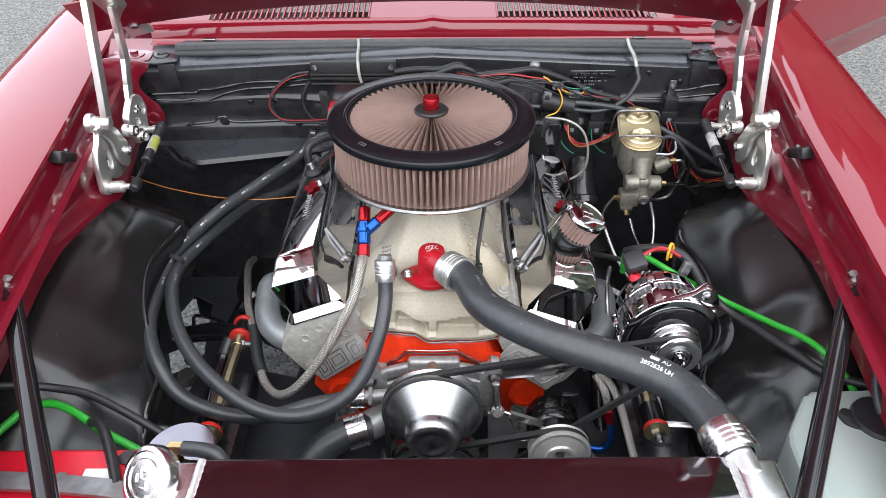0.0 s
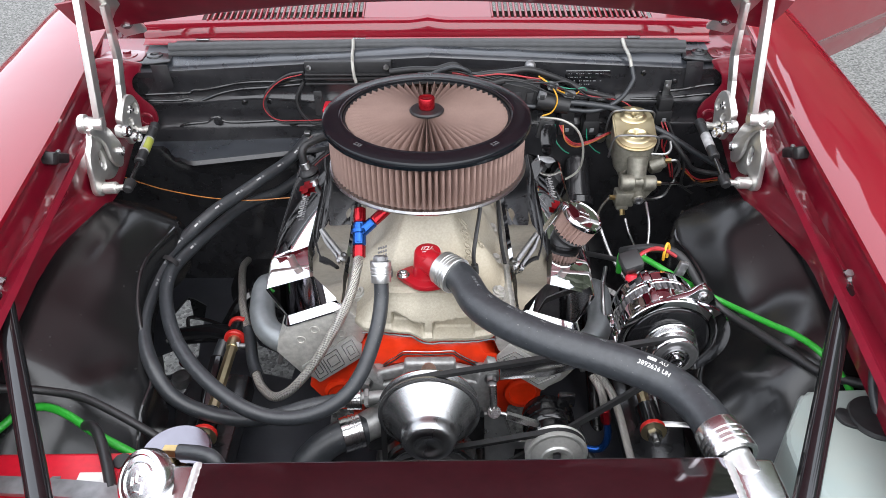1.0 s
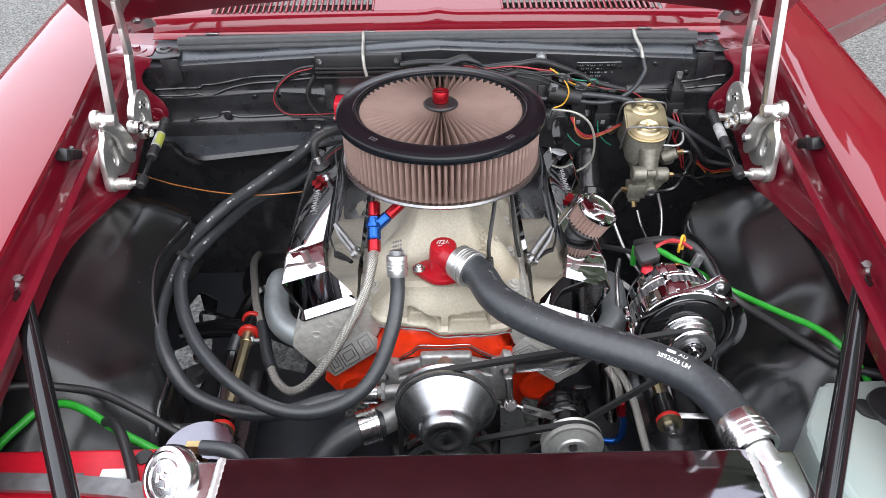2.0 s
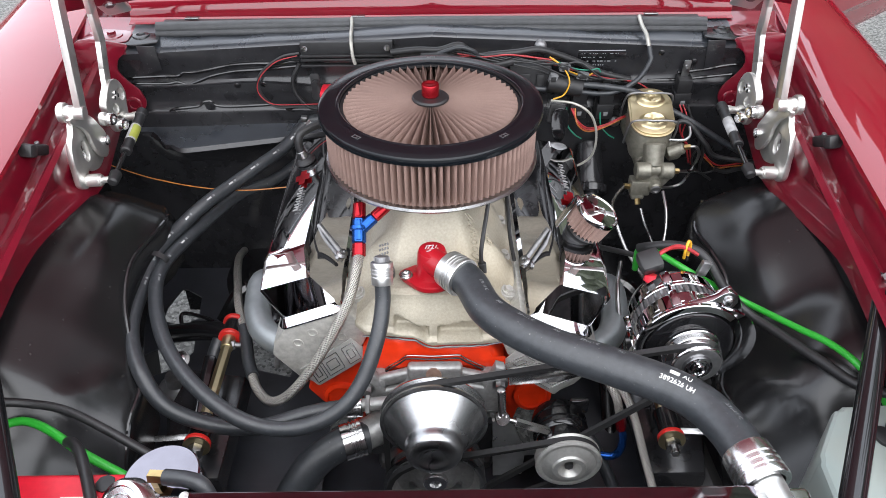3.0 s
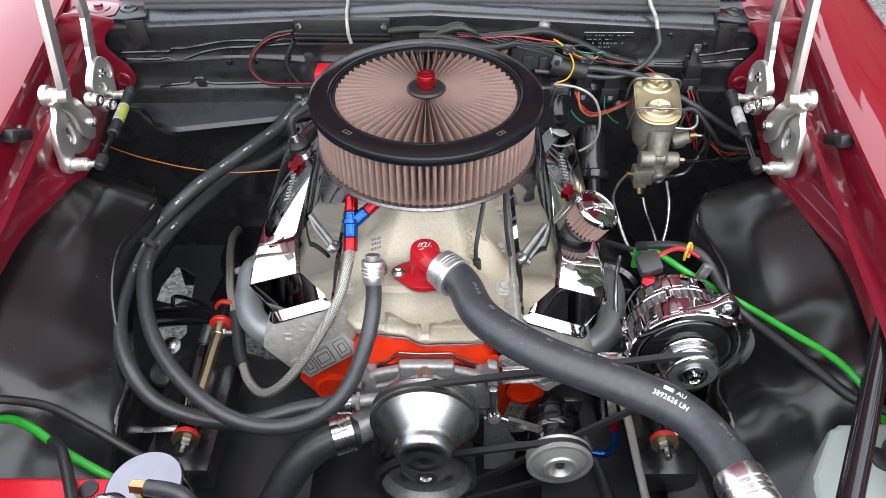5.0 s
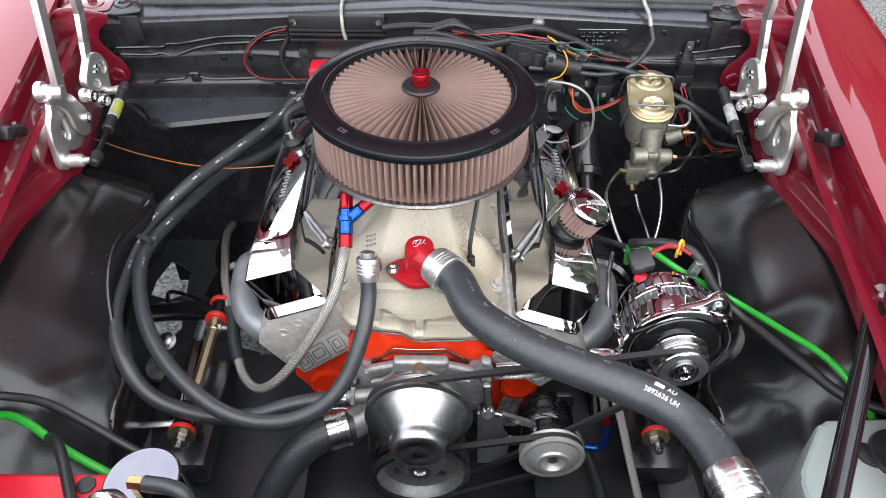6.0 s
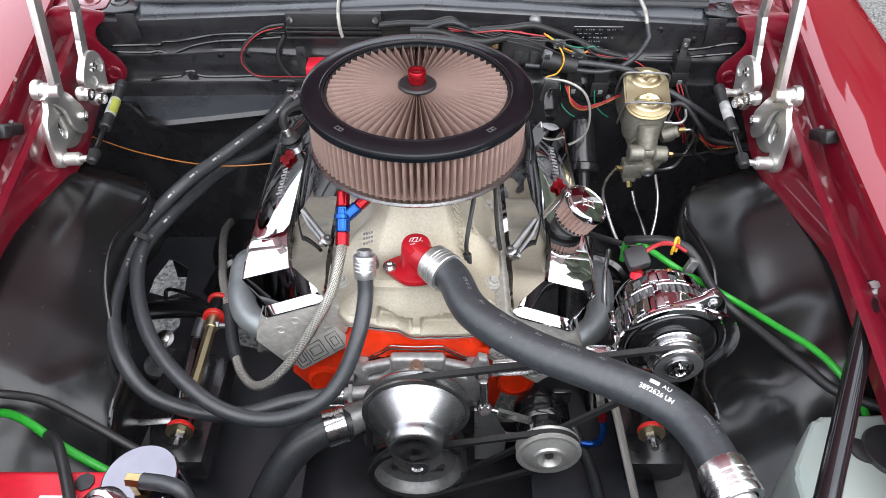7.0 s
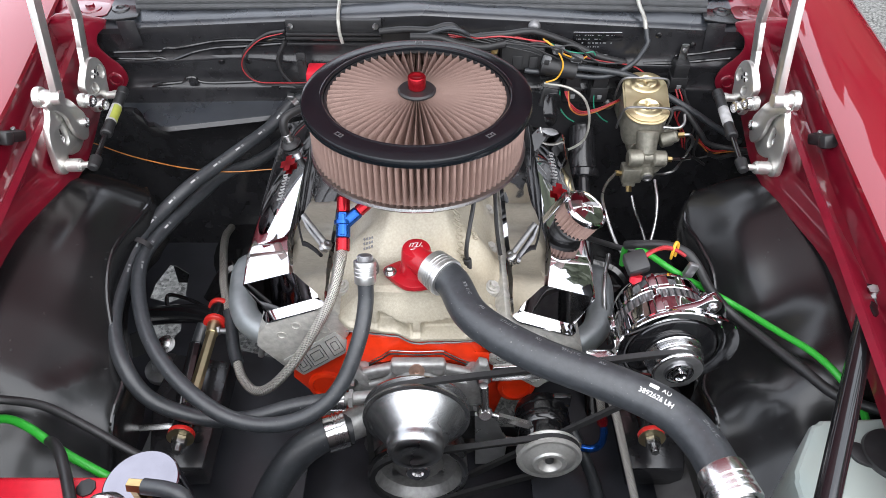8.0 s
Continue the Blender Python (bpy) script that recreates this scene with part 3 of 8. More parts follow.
def firewall():
    f = thing("firewall", "satin black painted firewall sheet below the cowl", "firewall", (0, 0.34, 0.4), kind="structure")
    bm = bmesh.new()
    prof = [(0.336, 0.90), (0.338, 0.87), (0.3375, 0.846), (0.3335, 0.842), (0.3335, 0.838), (0.3365, 0.834), (0.338, 0.81), (0.3375, 0.790), (0.3345, 0.787), (0.3335, 0.785), (0.333, 0.779), (0.333, 0.768), (0.332, 0.755), (0.33, 0.6), (0.32, 0.3)]
    rows = []
    for i in range(81):
        x = -0.84 + 1.68 * i / 80
        top = 0.948 - 0.05 * min(abs(x), 0.6)
        dent = 0.0015 * math.sin(23 * x) + 0.001 * math.sin(61 * x)
        edge = [(0.445, 0.946), (0.40, max(top + 0.003, 0.936) + dent), (0.372, max(top + 0.002, 0.931) - dent), (0.350, top + 0.004), (0.3400, top - 0.0005), (0.3355, top - 0.007), (0.335, top - 0.016)]
        rows.append([(x, y, z) for y, z in edge] + [(x, y + 0.004 * math.sin(9 * x + 30 * z) * (z < 0.9), z + (0.012 * math.exp(-((x + 0.35) / 0.12) ** 2) * (0.825 < z < 0.85))) for y, z in prof])
    sheet(bm, [r[5:] for r in rows], 0.003)
    part("panel", bm, BLACK, f, sharp=50)
    # top ledge split off the panel; its paler colour holds the sky's sheen
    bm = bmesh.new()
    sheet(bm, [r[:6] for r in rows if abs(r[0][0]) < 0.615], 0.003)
    part("ledge", bm, LEDGE_SHEEN, f, "dusty black top ledge with sky sheen painted in", sharp=50)
    for side in (-1, 1):
        bm = bmesh.new()
        sheet(bm, [r[:6] for r in rows if r[0][0] * side > 0.60], 0.003)
        part("cowl_corner", bm, PAINT_DULL, f, "maroon painted corner of the cowl", sharp=50)
    for line in ([(-0.62, 0.859), (-0.552, 0.862), (-0.516, 0.865), (-0.505, 0.872), (-0.483, 0.871), (-0.449, 0.879), (-0.403, 0.887), (-0.359, 0.892), (-0.315, 0.891), (-0.266, 0.893)],
                 [(-0.623, 0.847), (-0.546, 0.845), (-0.522, 0.850), (-0.501, 0.845), (-0.480, 0.850), (-0.446, 0.865), (-0.401, 0.873), (-0.350, 0.878), (-0.273, 0.884)],
                 [(-0.56, 0.781), (-0.538, 0.790), (-0.491, 0.796), (-0.480, 0.803), (-0.463, 0.805), (-0.454, 0.797), (-0.423, 0.794), (-0.331, 0.796)],
                 [(0.44, 0.845), (0.50, 0.846), (0.55, 0.852), (0.60, 0.856), (0.64, 0.856)], [(0.50, 0.862), (0.55, 0.868), (0.60, 0.876), (0.65, 0.876)]):
        bm = bmesh.new()
        tube(bm, [(x, 0.3338 + 0.004 * math.sin(9 * x + 30 * z), z + 0.0012 * math.sin(90 * x)) for x, z in line], 0.0032, 8, 4, radii=lambda t: 0.75 + 0.4 * abs(math.sin(9 * t)))
        part("seam_sealer", bm, BLACK_GLOSS, f, "brushed-on glossy seam sealer")
    # toe board that stands forward below
    bm = bmesh.new()
    rows = []
    for i in range(31):
        u = i / 30
        x = -0.62 + 0.42 * u
        lip = 0.006 * math.exp(-((x + 0.565) / 0.012) ** 2) - 0.008 * math.exp(-((x + 0.535) / 0.012) ** 2)
        fwd = 0.075 * smoothstep(-0.60, -0.53, x) * (1 - max(0.0, (x + 0.52) / 0.32)) ** 0.9 - 0.012 * math.exp(-((x + 0.535) / 0.012) ** 2)
        rows.append([(x, 0.332, 0.756), (x, 0.325, 0.754), (x, 0.325 - fwd * 0.6, 0.750 + lip * 0.3), (x, 0.322 - fwd, 0.745 - lip * 0.4), (x, 0.318 - fwd, 0.736 - lip), (x, 0.322 - fwd * 0.6, 0.722), (x, 0.324 - fwd * 0.15, 0.70), (x, 0.322, 0.66), (x, 0.30, 0.25)])
    sheet(bm, [r[3:] for r in rows], 0.002)
    part("toe_board", bm, BLACK, f, "folded black toe board", sharp=45)
    # upward face of the toe board, with the same sheen in its colour
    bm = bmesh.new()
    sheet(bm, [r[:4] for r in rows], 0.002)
    part("toe_ledge", bm, LEDGE_SHEEN, f, "dusty black toe board ledge with sky sheen painted in", sharp=45)
    bm = bmesh.new()
    for s in (-1, 1):
        plate(bm, smooth_outline([(s * 0.61, 0.335), (s * 0.555, 0.338), (s * 0.545, 0.355), (s * 0.565, 0.43), (s * 0.62, 0.44)], 4), 0.004, Matrix.Translation((0, 0, 0.930)), 0.001)
        lathe(bm, [(0.017, 0), (0.016, 0.003), (0.009, 0.004), (0.008, 0.001), (0, 0.001)], Matrix.Translation((s * 0.585, 0.372, 0.934)), 24)
        plate(bm, [(-0.018, 0), (0.018, 0), (0.022, -0.05), (-0.014, -0.06)], 0.003, Matrix.Translation((s * 0.565, 0.332, 0.93)) @ pose(0, 0, 0, 90, 0, 0), 0.001)
    part("corner_plate", bm, BLACK, f)
    bm = bmesh.new()
    for x, z in ((-0.465, 0.80), (-0.30, 0.795), (0.02, 0.80), (0.61, 0.80)):
        hexhead(bm, (x, 0.331, z), (0, -1, 0), 0.006, 0.008)
    part("stud", bm, BLACK, f)
    # weather seal along the ledge
    bm = bmesh.new()
    t = [(-0.556, 0.390, 0.943), (-0.3, 0.392, 0.946), (0, 0.393, 0.948), (0.3, 0.392, 0.946), (0.556, 0.388, 0.943)]
    tube(bm, t, 0.0125, 18, 10)
    tube(bm, [(x, y - 0.011, z - 0.008) for x, y, z in t], 0.0065, 12, 10)
    seal = thing("weather_seal", "long black rubber weather seal on the cowl ledge", "rubber seal", (0, 0.40, 0.936))
    part("bulb", bm, SEAL, seal)
    bm = bmesh.new()
    box(bm, (0, 0.412, 0.944), (1.10, 0.03, 0.008), 0.002)
    part("base_strip", bm, SEAL, seal)


def cowl():
    c = thing("cowl", "glossy red cowl panel with louvre slots", "cowl panel", (0, 0.45, 0.9), kind="structure")
    bm = bmesh.new()
    prof = [(0.412, 0.944), (0.424, 0.947), (0.429, 0.951), (0.431, 0.962), (0.434, 0.974), (0.438, 0.980), (0.448, 0.983)]
    rows = []
    for i in range(61):
        x = -0.62 + 1.24 * i / 60
        b = 0.006 * (1 - (x / 0.62) ** 2) + 0.006 * math.exp(-(x / 0.02) ** 2)
        rows.append([(x, y, z + (b if z > 0.96 else 0)) for y, z in prof])
    sheet(bm, rows, 0.0015)
    part("front_band", bm, PAINT, c)
    z0 = lambda x: 0.983 + 0.006 * (1 - (x / 0.62) ** 2)
    bm = bmesh.new()
    for s in (-1, 1):
        for k in range(28):
            x = s * (0.1417 + 0.0126 * k)
            box(bm, (x, 0.505, z0(x) + 0.008), (0.0055, 0.118, 0.008), 0.0015, pose(0, 0, 0, 9, 0, 0), 1)
    part("louvre_ribs", bm, PAINT, c, "row of red louvre ribs")
    bm = bmesh.new()
    for x, w in ((0, 0.278), (-0.56, 0.13), (0.56, 0.13)):
        t = [[(x - w / 2 + w * i / 12, y, z0(x) + (y - 0.448) * 0.16 + 0.006 * math.exp(-(x + (-w / 2 + w * i / 12)) ** 2 / 0.0004) * (x == 0)) for y in (0.448, 0.47, 0.52, 0.565)] for i in range(13)]
        sheet(bm, t, 0.002)
    rows = [[(-0.64 + 1.28 * i / 20, y, 1.005 + (y - 0.565) * 0.22) for y in (0.563, 0.65, 0.8, 0.95)] for i in range(21)]
    sheet(bm, rows, 0.002)
    part("top_panel", bm, PAINT, c)
    bm = bmesh.new()
    box(bm, (0, 0.51, 0.958), (1.0, 0.14, 0.004), 0.001)
    part("plenum_floor", bm, BLACK, c, "dark plenum floor below the slots")
    bm = bmesh.new()
    for x in (-0.49, -0.15, 0.45):
        box(bm, (x, 0.417, 0.953), (0.028, 0.010, 0.004), 0.001)
    part("clip", bm, STEEL, c, "small bright clip")


HOOD_ARCH = 0.062


def hood():
    """The raised hood that hangs over the bay on its hinges."""
    h = thing("hood", "raised dark red hood seen at its rear edge", "hood", (0, 0.32, 1.04))
    up = radians(67)
    bm = bmesh.new()
    rows = []
    for i in range(41):
        x = -0.70 + 1.40 * i / 40
        arch = HOOD_ARCH * (1 - (x / 0.70) ** 2)
        row = []
        for d in (0.0, 0.02, 0.1, 0.4, 0.8, 1.22):
            w = 1 - 0.12 * d / 1.22
            y, z = 0.335 - d * math.cos(up), 1.036 + arch + d * math.sin(up)
            row.append((x * w, y + (0.02 if d == 0 else 0.0), z + (0.012 if d == 0 else 0)))
        rows.append(row)
    sheet(bm, rows, 0.022)
    part("hood_skin", bm, PAINT, h)
    bm = bmesh.new()
    rows = [[(-0.66 * w + 1.32 * w * i / 20, 0.315 - d * math.cos(up) - 0.035 * math.sin(up) - 0.012 * ((i // 4) % 2), 1.044 + HOOD_ARCH * (1 - (i / 10 - 1) ** 2) + d * math.sin(up) - 0.035 * math.cos(up)) for d, w in ((0.04, 1.0), (0.3, 0.98), (0.6, 0.95), (0.9, 0.92), (1.18, 0.88))] for i in range(21)]
    sheet(bm, rows, 0.004)
    part("inner_panel", bm, PAINT_DULL, h, "dark maroon inner bracing panel")
    bm = bmesh.new()
    rows = [[(-0.68 + 1.36 * i / 40, 0.300 + dy, 1.021 + HOOD_ARCH * (1 - ((-0.68 + 1.36 * i / 40) / 0.70) ** 2) + dz) for dy, dz in ((0.03, 0.0), (0.015, -0.012), (-0.01, -0.008), (-0.05, 0.03), (-0.09, 0.07))] for i in range(41)]
    sheet(bm, rows, 0.003)
    part("rear_channel", bm, PAINT_DULL, h, "maroon folded rear channel of the hood")


def open_door():
    """The car's own door, swung wide behind the fender."""
    d = thing("car_door", "glossy red car door swung open", "car door", (0.95, 1.13, 0.25))
    a = radians(51.7)
    ax, ay = math.sin(a), math.cos(a)
    bm = bmesh.new()
    rows = []
    for i in range(25):
        u = 1.25 * i / 24
        row = []
        for z, out in ((0.44, -0.05), (0.46, -0.02), (0.53, 0.005), (0.570, 0.012), (0.585, 0.024), (0.70, 0.032), (0.85, 0.015), (0.98, -0.02)):
            row.append((0.95 + u * ax + out * ay, 1.13 + u * ay - out * ax, z))
        rows.append(row)
    sheet(bm, rows, 0.03)
    part("door_skin", bm, PAINT, d)
    bm = bmesh.new()
    tube(bm, [(0.95 + u * ax + 0.028 * ay, 1.13 + u * ay - 0.028 * ax, 0.60) for u in (0.03, 0.4, 0.8, 1.22)], 0.006, 8, 3)
    part("moulding", bm, CHROME, d, "thin bright side moulding")
    bm = bmesh.new()
    tube(bm, [(0.95 + u * ax - 0.05 * ay, 1.13 + u * ay + 0.05 * ax, 0.448) for u in (0.02, 0.4, 0.8, 1.23)], 0.008, 8, 3)
    part("bottom_seal", bm, SEAL, d, "black rubber bottom seal")


def cabin():
    """Windscreen, pillars and roof of the car, behind the raised hood."""
    c = thing("cabin", "dark windscreen and red roof of the car behind the hood", "car cabin", (0, 1.0, 1.0), kind="structure")
    base, head = [], []
    for i in range(21):
        u = i / 10 - 1
        base.append((0.70 * u, 1.00 + 0.12 * u * u, 1.10 - 0.02 * u * u))
        head.append((0.56 * u, 1.58 + 0.06 * u * u, 1.42 - 0.02 * u * u))
    rows = [[tuple(a + (b - a) * k / 6 for a, b in zip(p, q)) for p, q in zip(base, head)] for k in range(7)]
    bm = bmesh.new()
    sheet(bm, rows, 0.006)
    part("windscreen", bm, BLACK_GLOSS, c, "dark tinted windscreen glass")
    bm = bmesh.new()
    rows = [[(x * w, y, z + dz * (1 - (x / 0.58) ** 2)) for x, y, z in [(p[0], p[1] + back, p[2] + up) for p in head]] for back, up, w, dz in ((0.0, 0.004, 1.0, 0.0), (0.08, 0.02, 1.03, 0.02), (0.5, 0.03, 1.06, 0.03), (1.1, 0.0, 1.04, 0.02), (1.5, -0.25, 1.08, 0.0))]
    sheet(bm, rows, 0.02)
    part("roof", bm, PAINT, c)
    for s in (-1, 1):
        bm = bmesh.new()
        tube(bm, [(s * 0.72, 1.10, 1.06), (s * 0.65, 1.36, 1.25), (s * 0.58, 1.64, 1.41), (s * 0.60, 2.1, 1.43), (s * 0.60, 2.7, 1.40), (s * 0.68, 3.1, 1.10)], 0.035, 10, 5)
        part("roof_rail", bm, PAINT, c)
        bm = bmesh.new()
        rows = [[(s * (0.95 - 0.02 * abs(z - 0.75) * 4), y, z) for z in (0.25, 0.5, 0.75, 0.98)] for y in (1.05, 1.8, 2.6, 3.6)]
        sheet(bm, rows, 0.02)
        if s < 0:
            part("side_panel", bm, PAINT, c)


ground()
for _s, _w in ((-1, "left"), (1, "right")):
    fender(_s, _w)
    inner_fender(_s, _w)
firewall()
cowl()
hood()
cabin()
open_door()


def chassis():
    """Frame rails, crossmember and arms under the engine."""
    for s, w in ((-1, "left"), (1, "right")):
        bm = bmesh.new()
        tube(bm, [(s * 0.40, -0.95, 0.50), (s * 0.43, -0.55, 0.47), (s * 0.455, -0.2, 0.38), (s * 0.47, 0.02, 0.33), (s * 0.46, 0.15, 0.32), (s * 0.40, 0.5, 0.28), (s * 0.34, 1.2, 0.25)], 0.045, 4, 8)
        tagged(part("frame_rail_" + w, bm, GRIME, sharp=25), "dark steel chassis frame rail", "frame rail", kind="structure")
        a = thing("control_arm", "black tubular upper control arm below the bay", "control arm", (s * 0.45, 0.0, 0.42), group="control arms")
        bm = bmesh.new()
        tube(bm, [(s * 0.388, -0.05, 0.512), (s * 0.45, -0.03, 0.50), (s * 0.54, -0.01, 0.47)], 0.019, 12)
        tube(bm, [(s * 0.37, 0.16, 0.46), (s * 0.42, 0.14, 0.45), (s * 0.46, 0.10, 0.40)], 0.018, 10)
        tube(bm, [(s * 0.505, 0.0, 0.485), (s * 0.507, 0.018, 0.498), (s * 0.489, 0.018, 0.50), (s * 0.444, -0.004, 0.505), (s * 0.411, -0.029, 0.51)], 0.004, 8, 6)
        part("arm_tube", bm, BLACK_GLOSS, a)
        bm = bmesh.new()
        lathe(bm, [(0, 0), (0.035, 0), (0.036, 0.012), (0.02, 0.02), (0.018, 0.04), (0, 0.042)], Matrix.Translation((s * 0.50, -0.10, 0.41)), 20)
        part("ball_joint", bm, STEEL_DARK, a)
        bm = bmesh.new()
        tube(bm, [(s * 0.405, -0.075, 0.520), (s * 0.412, -0.10, 0.505), (s * 0.420, -0.15, 0.475), (s * 0.428, -0.22, 0.44), (s * 0.43, -0.30, 0.42)], 0.0135, 14, 6)
        part("brake_hose", bm, RUBBER, a, "black rubber brake hose")
        bm = bmesh.new()
        plate(bm, smooth_outline([(0.33, 0.06), (0.42, 0.10), (0.47, 0.20), (0.45, 0.30), (0.36, 0.30), (0.32, 0.18)], 4), 0.006, Matrix.Translation((0, 0, 0.43)), 0.002)
        part("spring_seat", bm, BLACK_GLOSS, a, "black pressed spring seat", mirror=s)
        bm = bmesh.new()
        lathe(bm, [(0, 0), (0.017, 0), (0.017, 0.002), (0.010, 0.003), (0.010, 0.008), (0.006, 0.010), (0, 0.010)], Matrix.Translation((s * 0.475, -0.105, 0.498)) @ basis((0, -0.4, 0.9)), 24)
        part("washer_bolt", bm, STEEL, a, "bright bolt with a wide washer")
    bm = bmesh.new()
    box(bm, (0, -0.32, 0.26), (0.95, 0.34, 0.10), 0.02)
    box(bm, (0, -0.62, 0.30), (0.76, 0.36, 0.02), 0.005)
    tagged(part("crossmember", bm, UNDERCOAT), "dark steel crossmember under the engine", "crossmember", kind="structure")
    bm = bmesh.new()
    box(bm, (0, -0.80, 0.48), (1.30, 0.03, 0.62), 0.01)
    tagged(part("radiator_support", bm, BLACK), "black radiator support panel", "radiator support", kind="structure")
    bm = bmesh.new()
    box(bm, (0.0, 0.02, 0.25), (0.22, 0.48, 0.16), 0.02)
    box(bm, (0.0, 0.52, 0.30), (0.34, 0.50, 0.22), 0.05)
    tagged(part("oil_pan", bm, GRIME), "black oil pan and gearbox housing under the block", "oil pan")
    for s, w in ((-1, "left"), (1, "right")):
        bm = bmesh.new()
        lathe(bm, [(0.20, -0.10), (0.30, -0.10), (0.325, -0.08), (0.325, 0.08), (0.30, 0.10), (0.20, 0.10), (0.19, 0.0), (0.20, -0.10)], Matrix.Translation((s * 0.76, -0.13, 0.325)) @ basis((1, 0, 0)), 40)
        tagged(part("tyre", bm, SEAL), "black rubber front tyre under the fender", "tyre", group="front tyres")


chassis()


def far_woods():
    """A ring of dark woods round the parking ground, which the bright metal mirrors."""
    random.seed(11)
    bm = bmesh.new()
    for k in range(380):
        a = 2 * math.pi * k / 380 + random.uniform(-0.01, 0.01)
        back = math.exp(-(((a - 0.7 + math.pi) % (2 * math.pi) - math.pi) / 0.95) ** 2)
        d = random.uniform(38, 46) - 19 * back
        hgt = random.uniform(5.0, 8.0) * (0.30 + 2.7 * back)
        r = random.uniform(1.6, 2.8) * (1 + 0.6 * back)
        c = Vector((d * math.cos(a), d * math.sin(a), 0))
        for j in range(4):
            t = bmesh.new()
            bmesh.ops.create_icosphere(t, subdivisions=1, radius=1.0)
            for v in t.verts:
                v.co *= random.uniform(0.75, 1.2)
            z = hgt * (0.25 + 0.22 * j)
            merge(bm, t, Matrix.Translation(c + Vector((random.uniform(-1, 1), random.uniform(-1, 1), z))) @ Matrix.Diagonal((r * (1.15 - 0.22 * j), r * (1.15 - 0.22 * j), hgt * 0.2, 1)))
        cyl(bm, c, c + Vector((0, 0, hgt * 0.5)), 0.2, 0.1, 6)
    tagged(part("far_woods", bm, FOLIAGE), "distant dark woods round the parking ground", "trees", kind="stuff")


far_woods()


GAPS = (
    ((-0.591, 0.233), (-0.575, 0.228), (-0.538, 0.202), (-0.528, 0.130), (-0.560, 0.110), (-0.606, 0.125), (-0.607, 0.171)),
    ((-0.618, 0.020), (-0.571, 0.050), (-0.558, 0.085), (-0.522, 0.080), (-0.512, 0.030), (-0.530, -0.012), (-0.590, -0.045)),
    ((-0.410, 0.096), (-0.385, 0.064), (-0.333, 0.035), (-0.292, 0.005), (-0.296, -0.045), (-0.376, -0.022), (-0.408, 0.042)),
)


def floor_pan():
    """Dark stampings under the bay, with gaps through which the ground shows."""
    bm = bmesh.new()
    rim = [(-0.70, -0.60), (-0.20, -0.60), (-0.20, 0.33), (-0.70, 0.33)]
    plate(bm, rim, 0.004, Matrix.Translation((0, 0, 0.376)), 0, 1, holes=GAPS)
    plate(bm, [(-x, y) for x, y in rim], 0.004, Matrix.Translation((0, 0, 0.376)), 0, 1)
    tagged(part("floor_pan", bm, UNDERCOAT), "dark chassis stampings below the engine bay", "floor pan", kind="structure")


floor_pan()


# ---- the engine ----


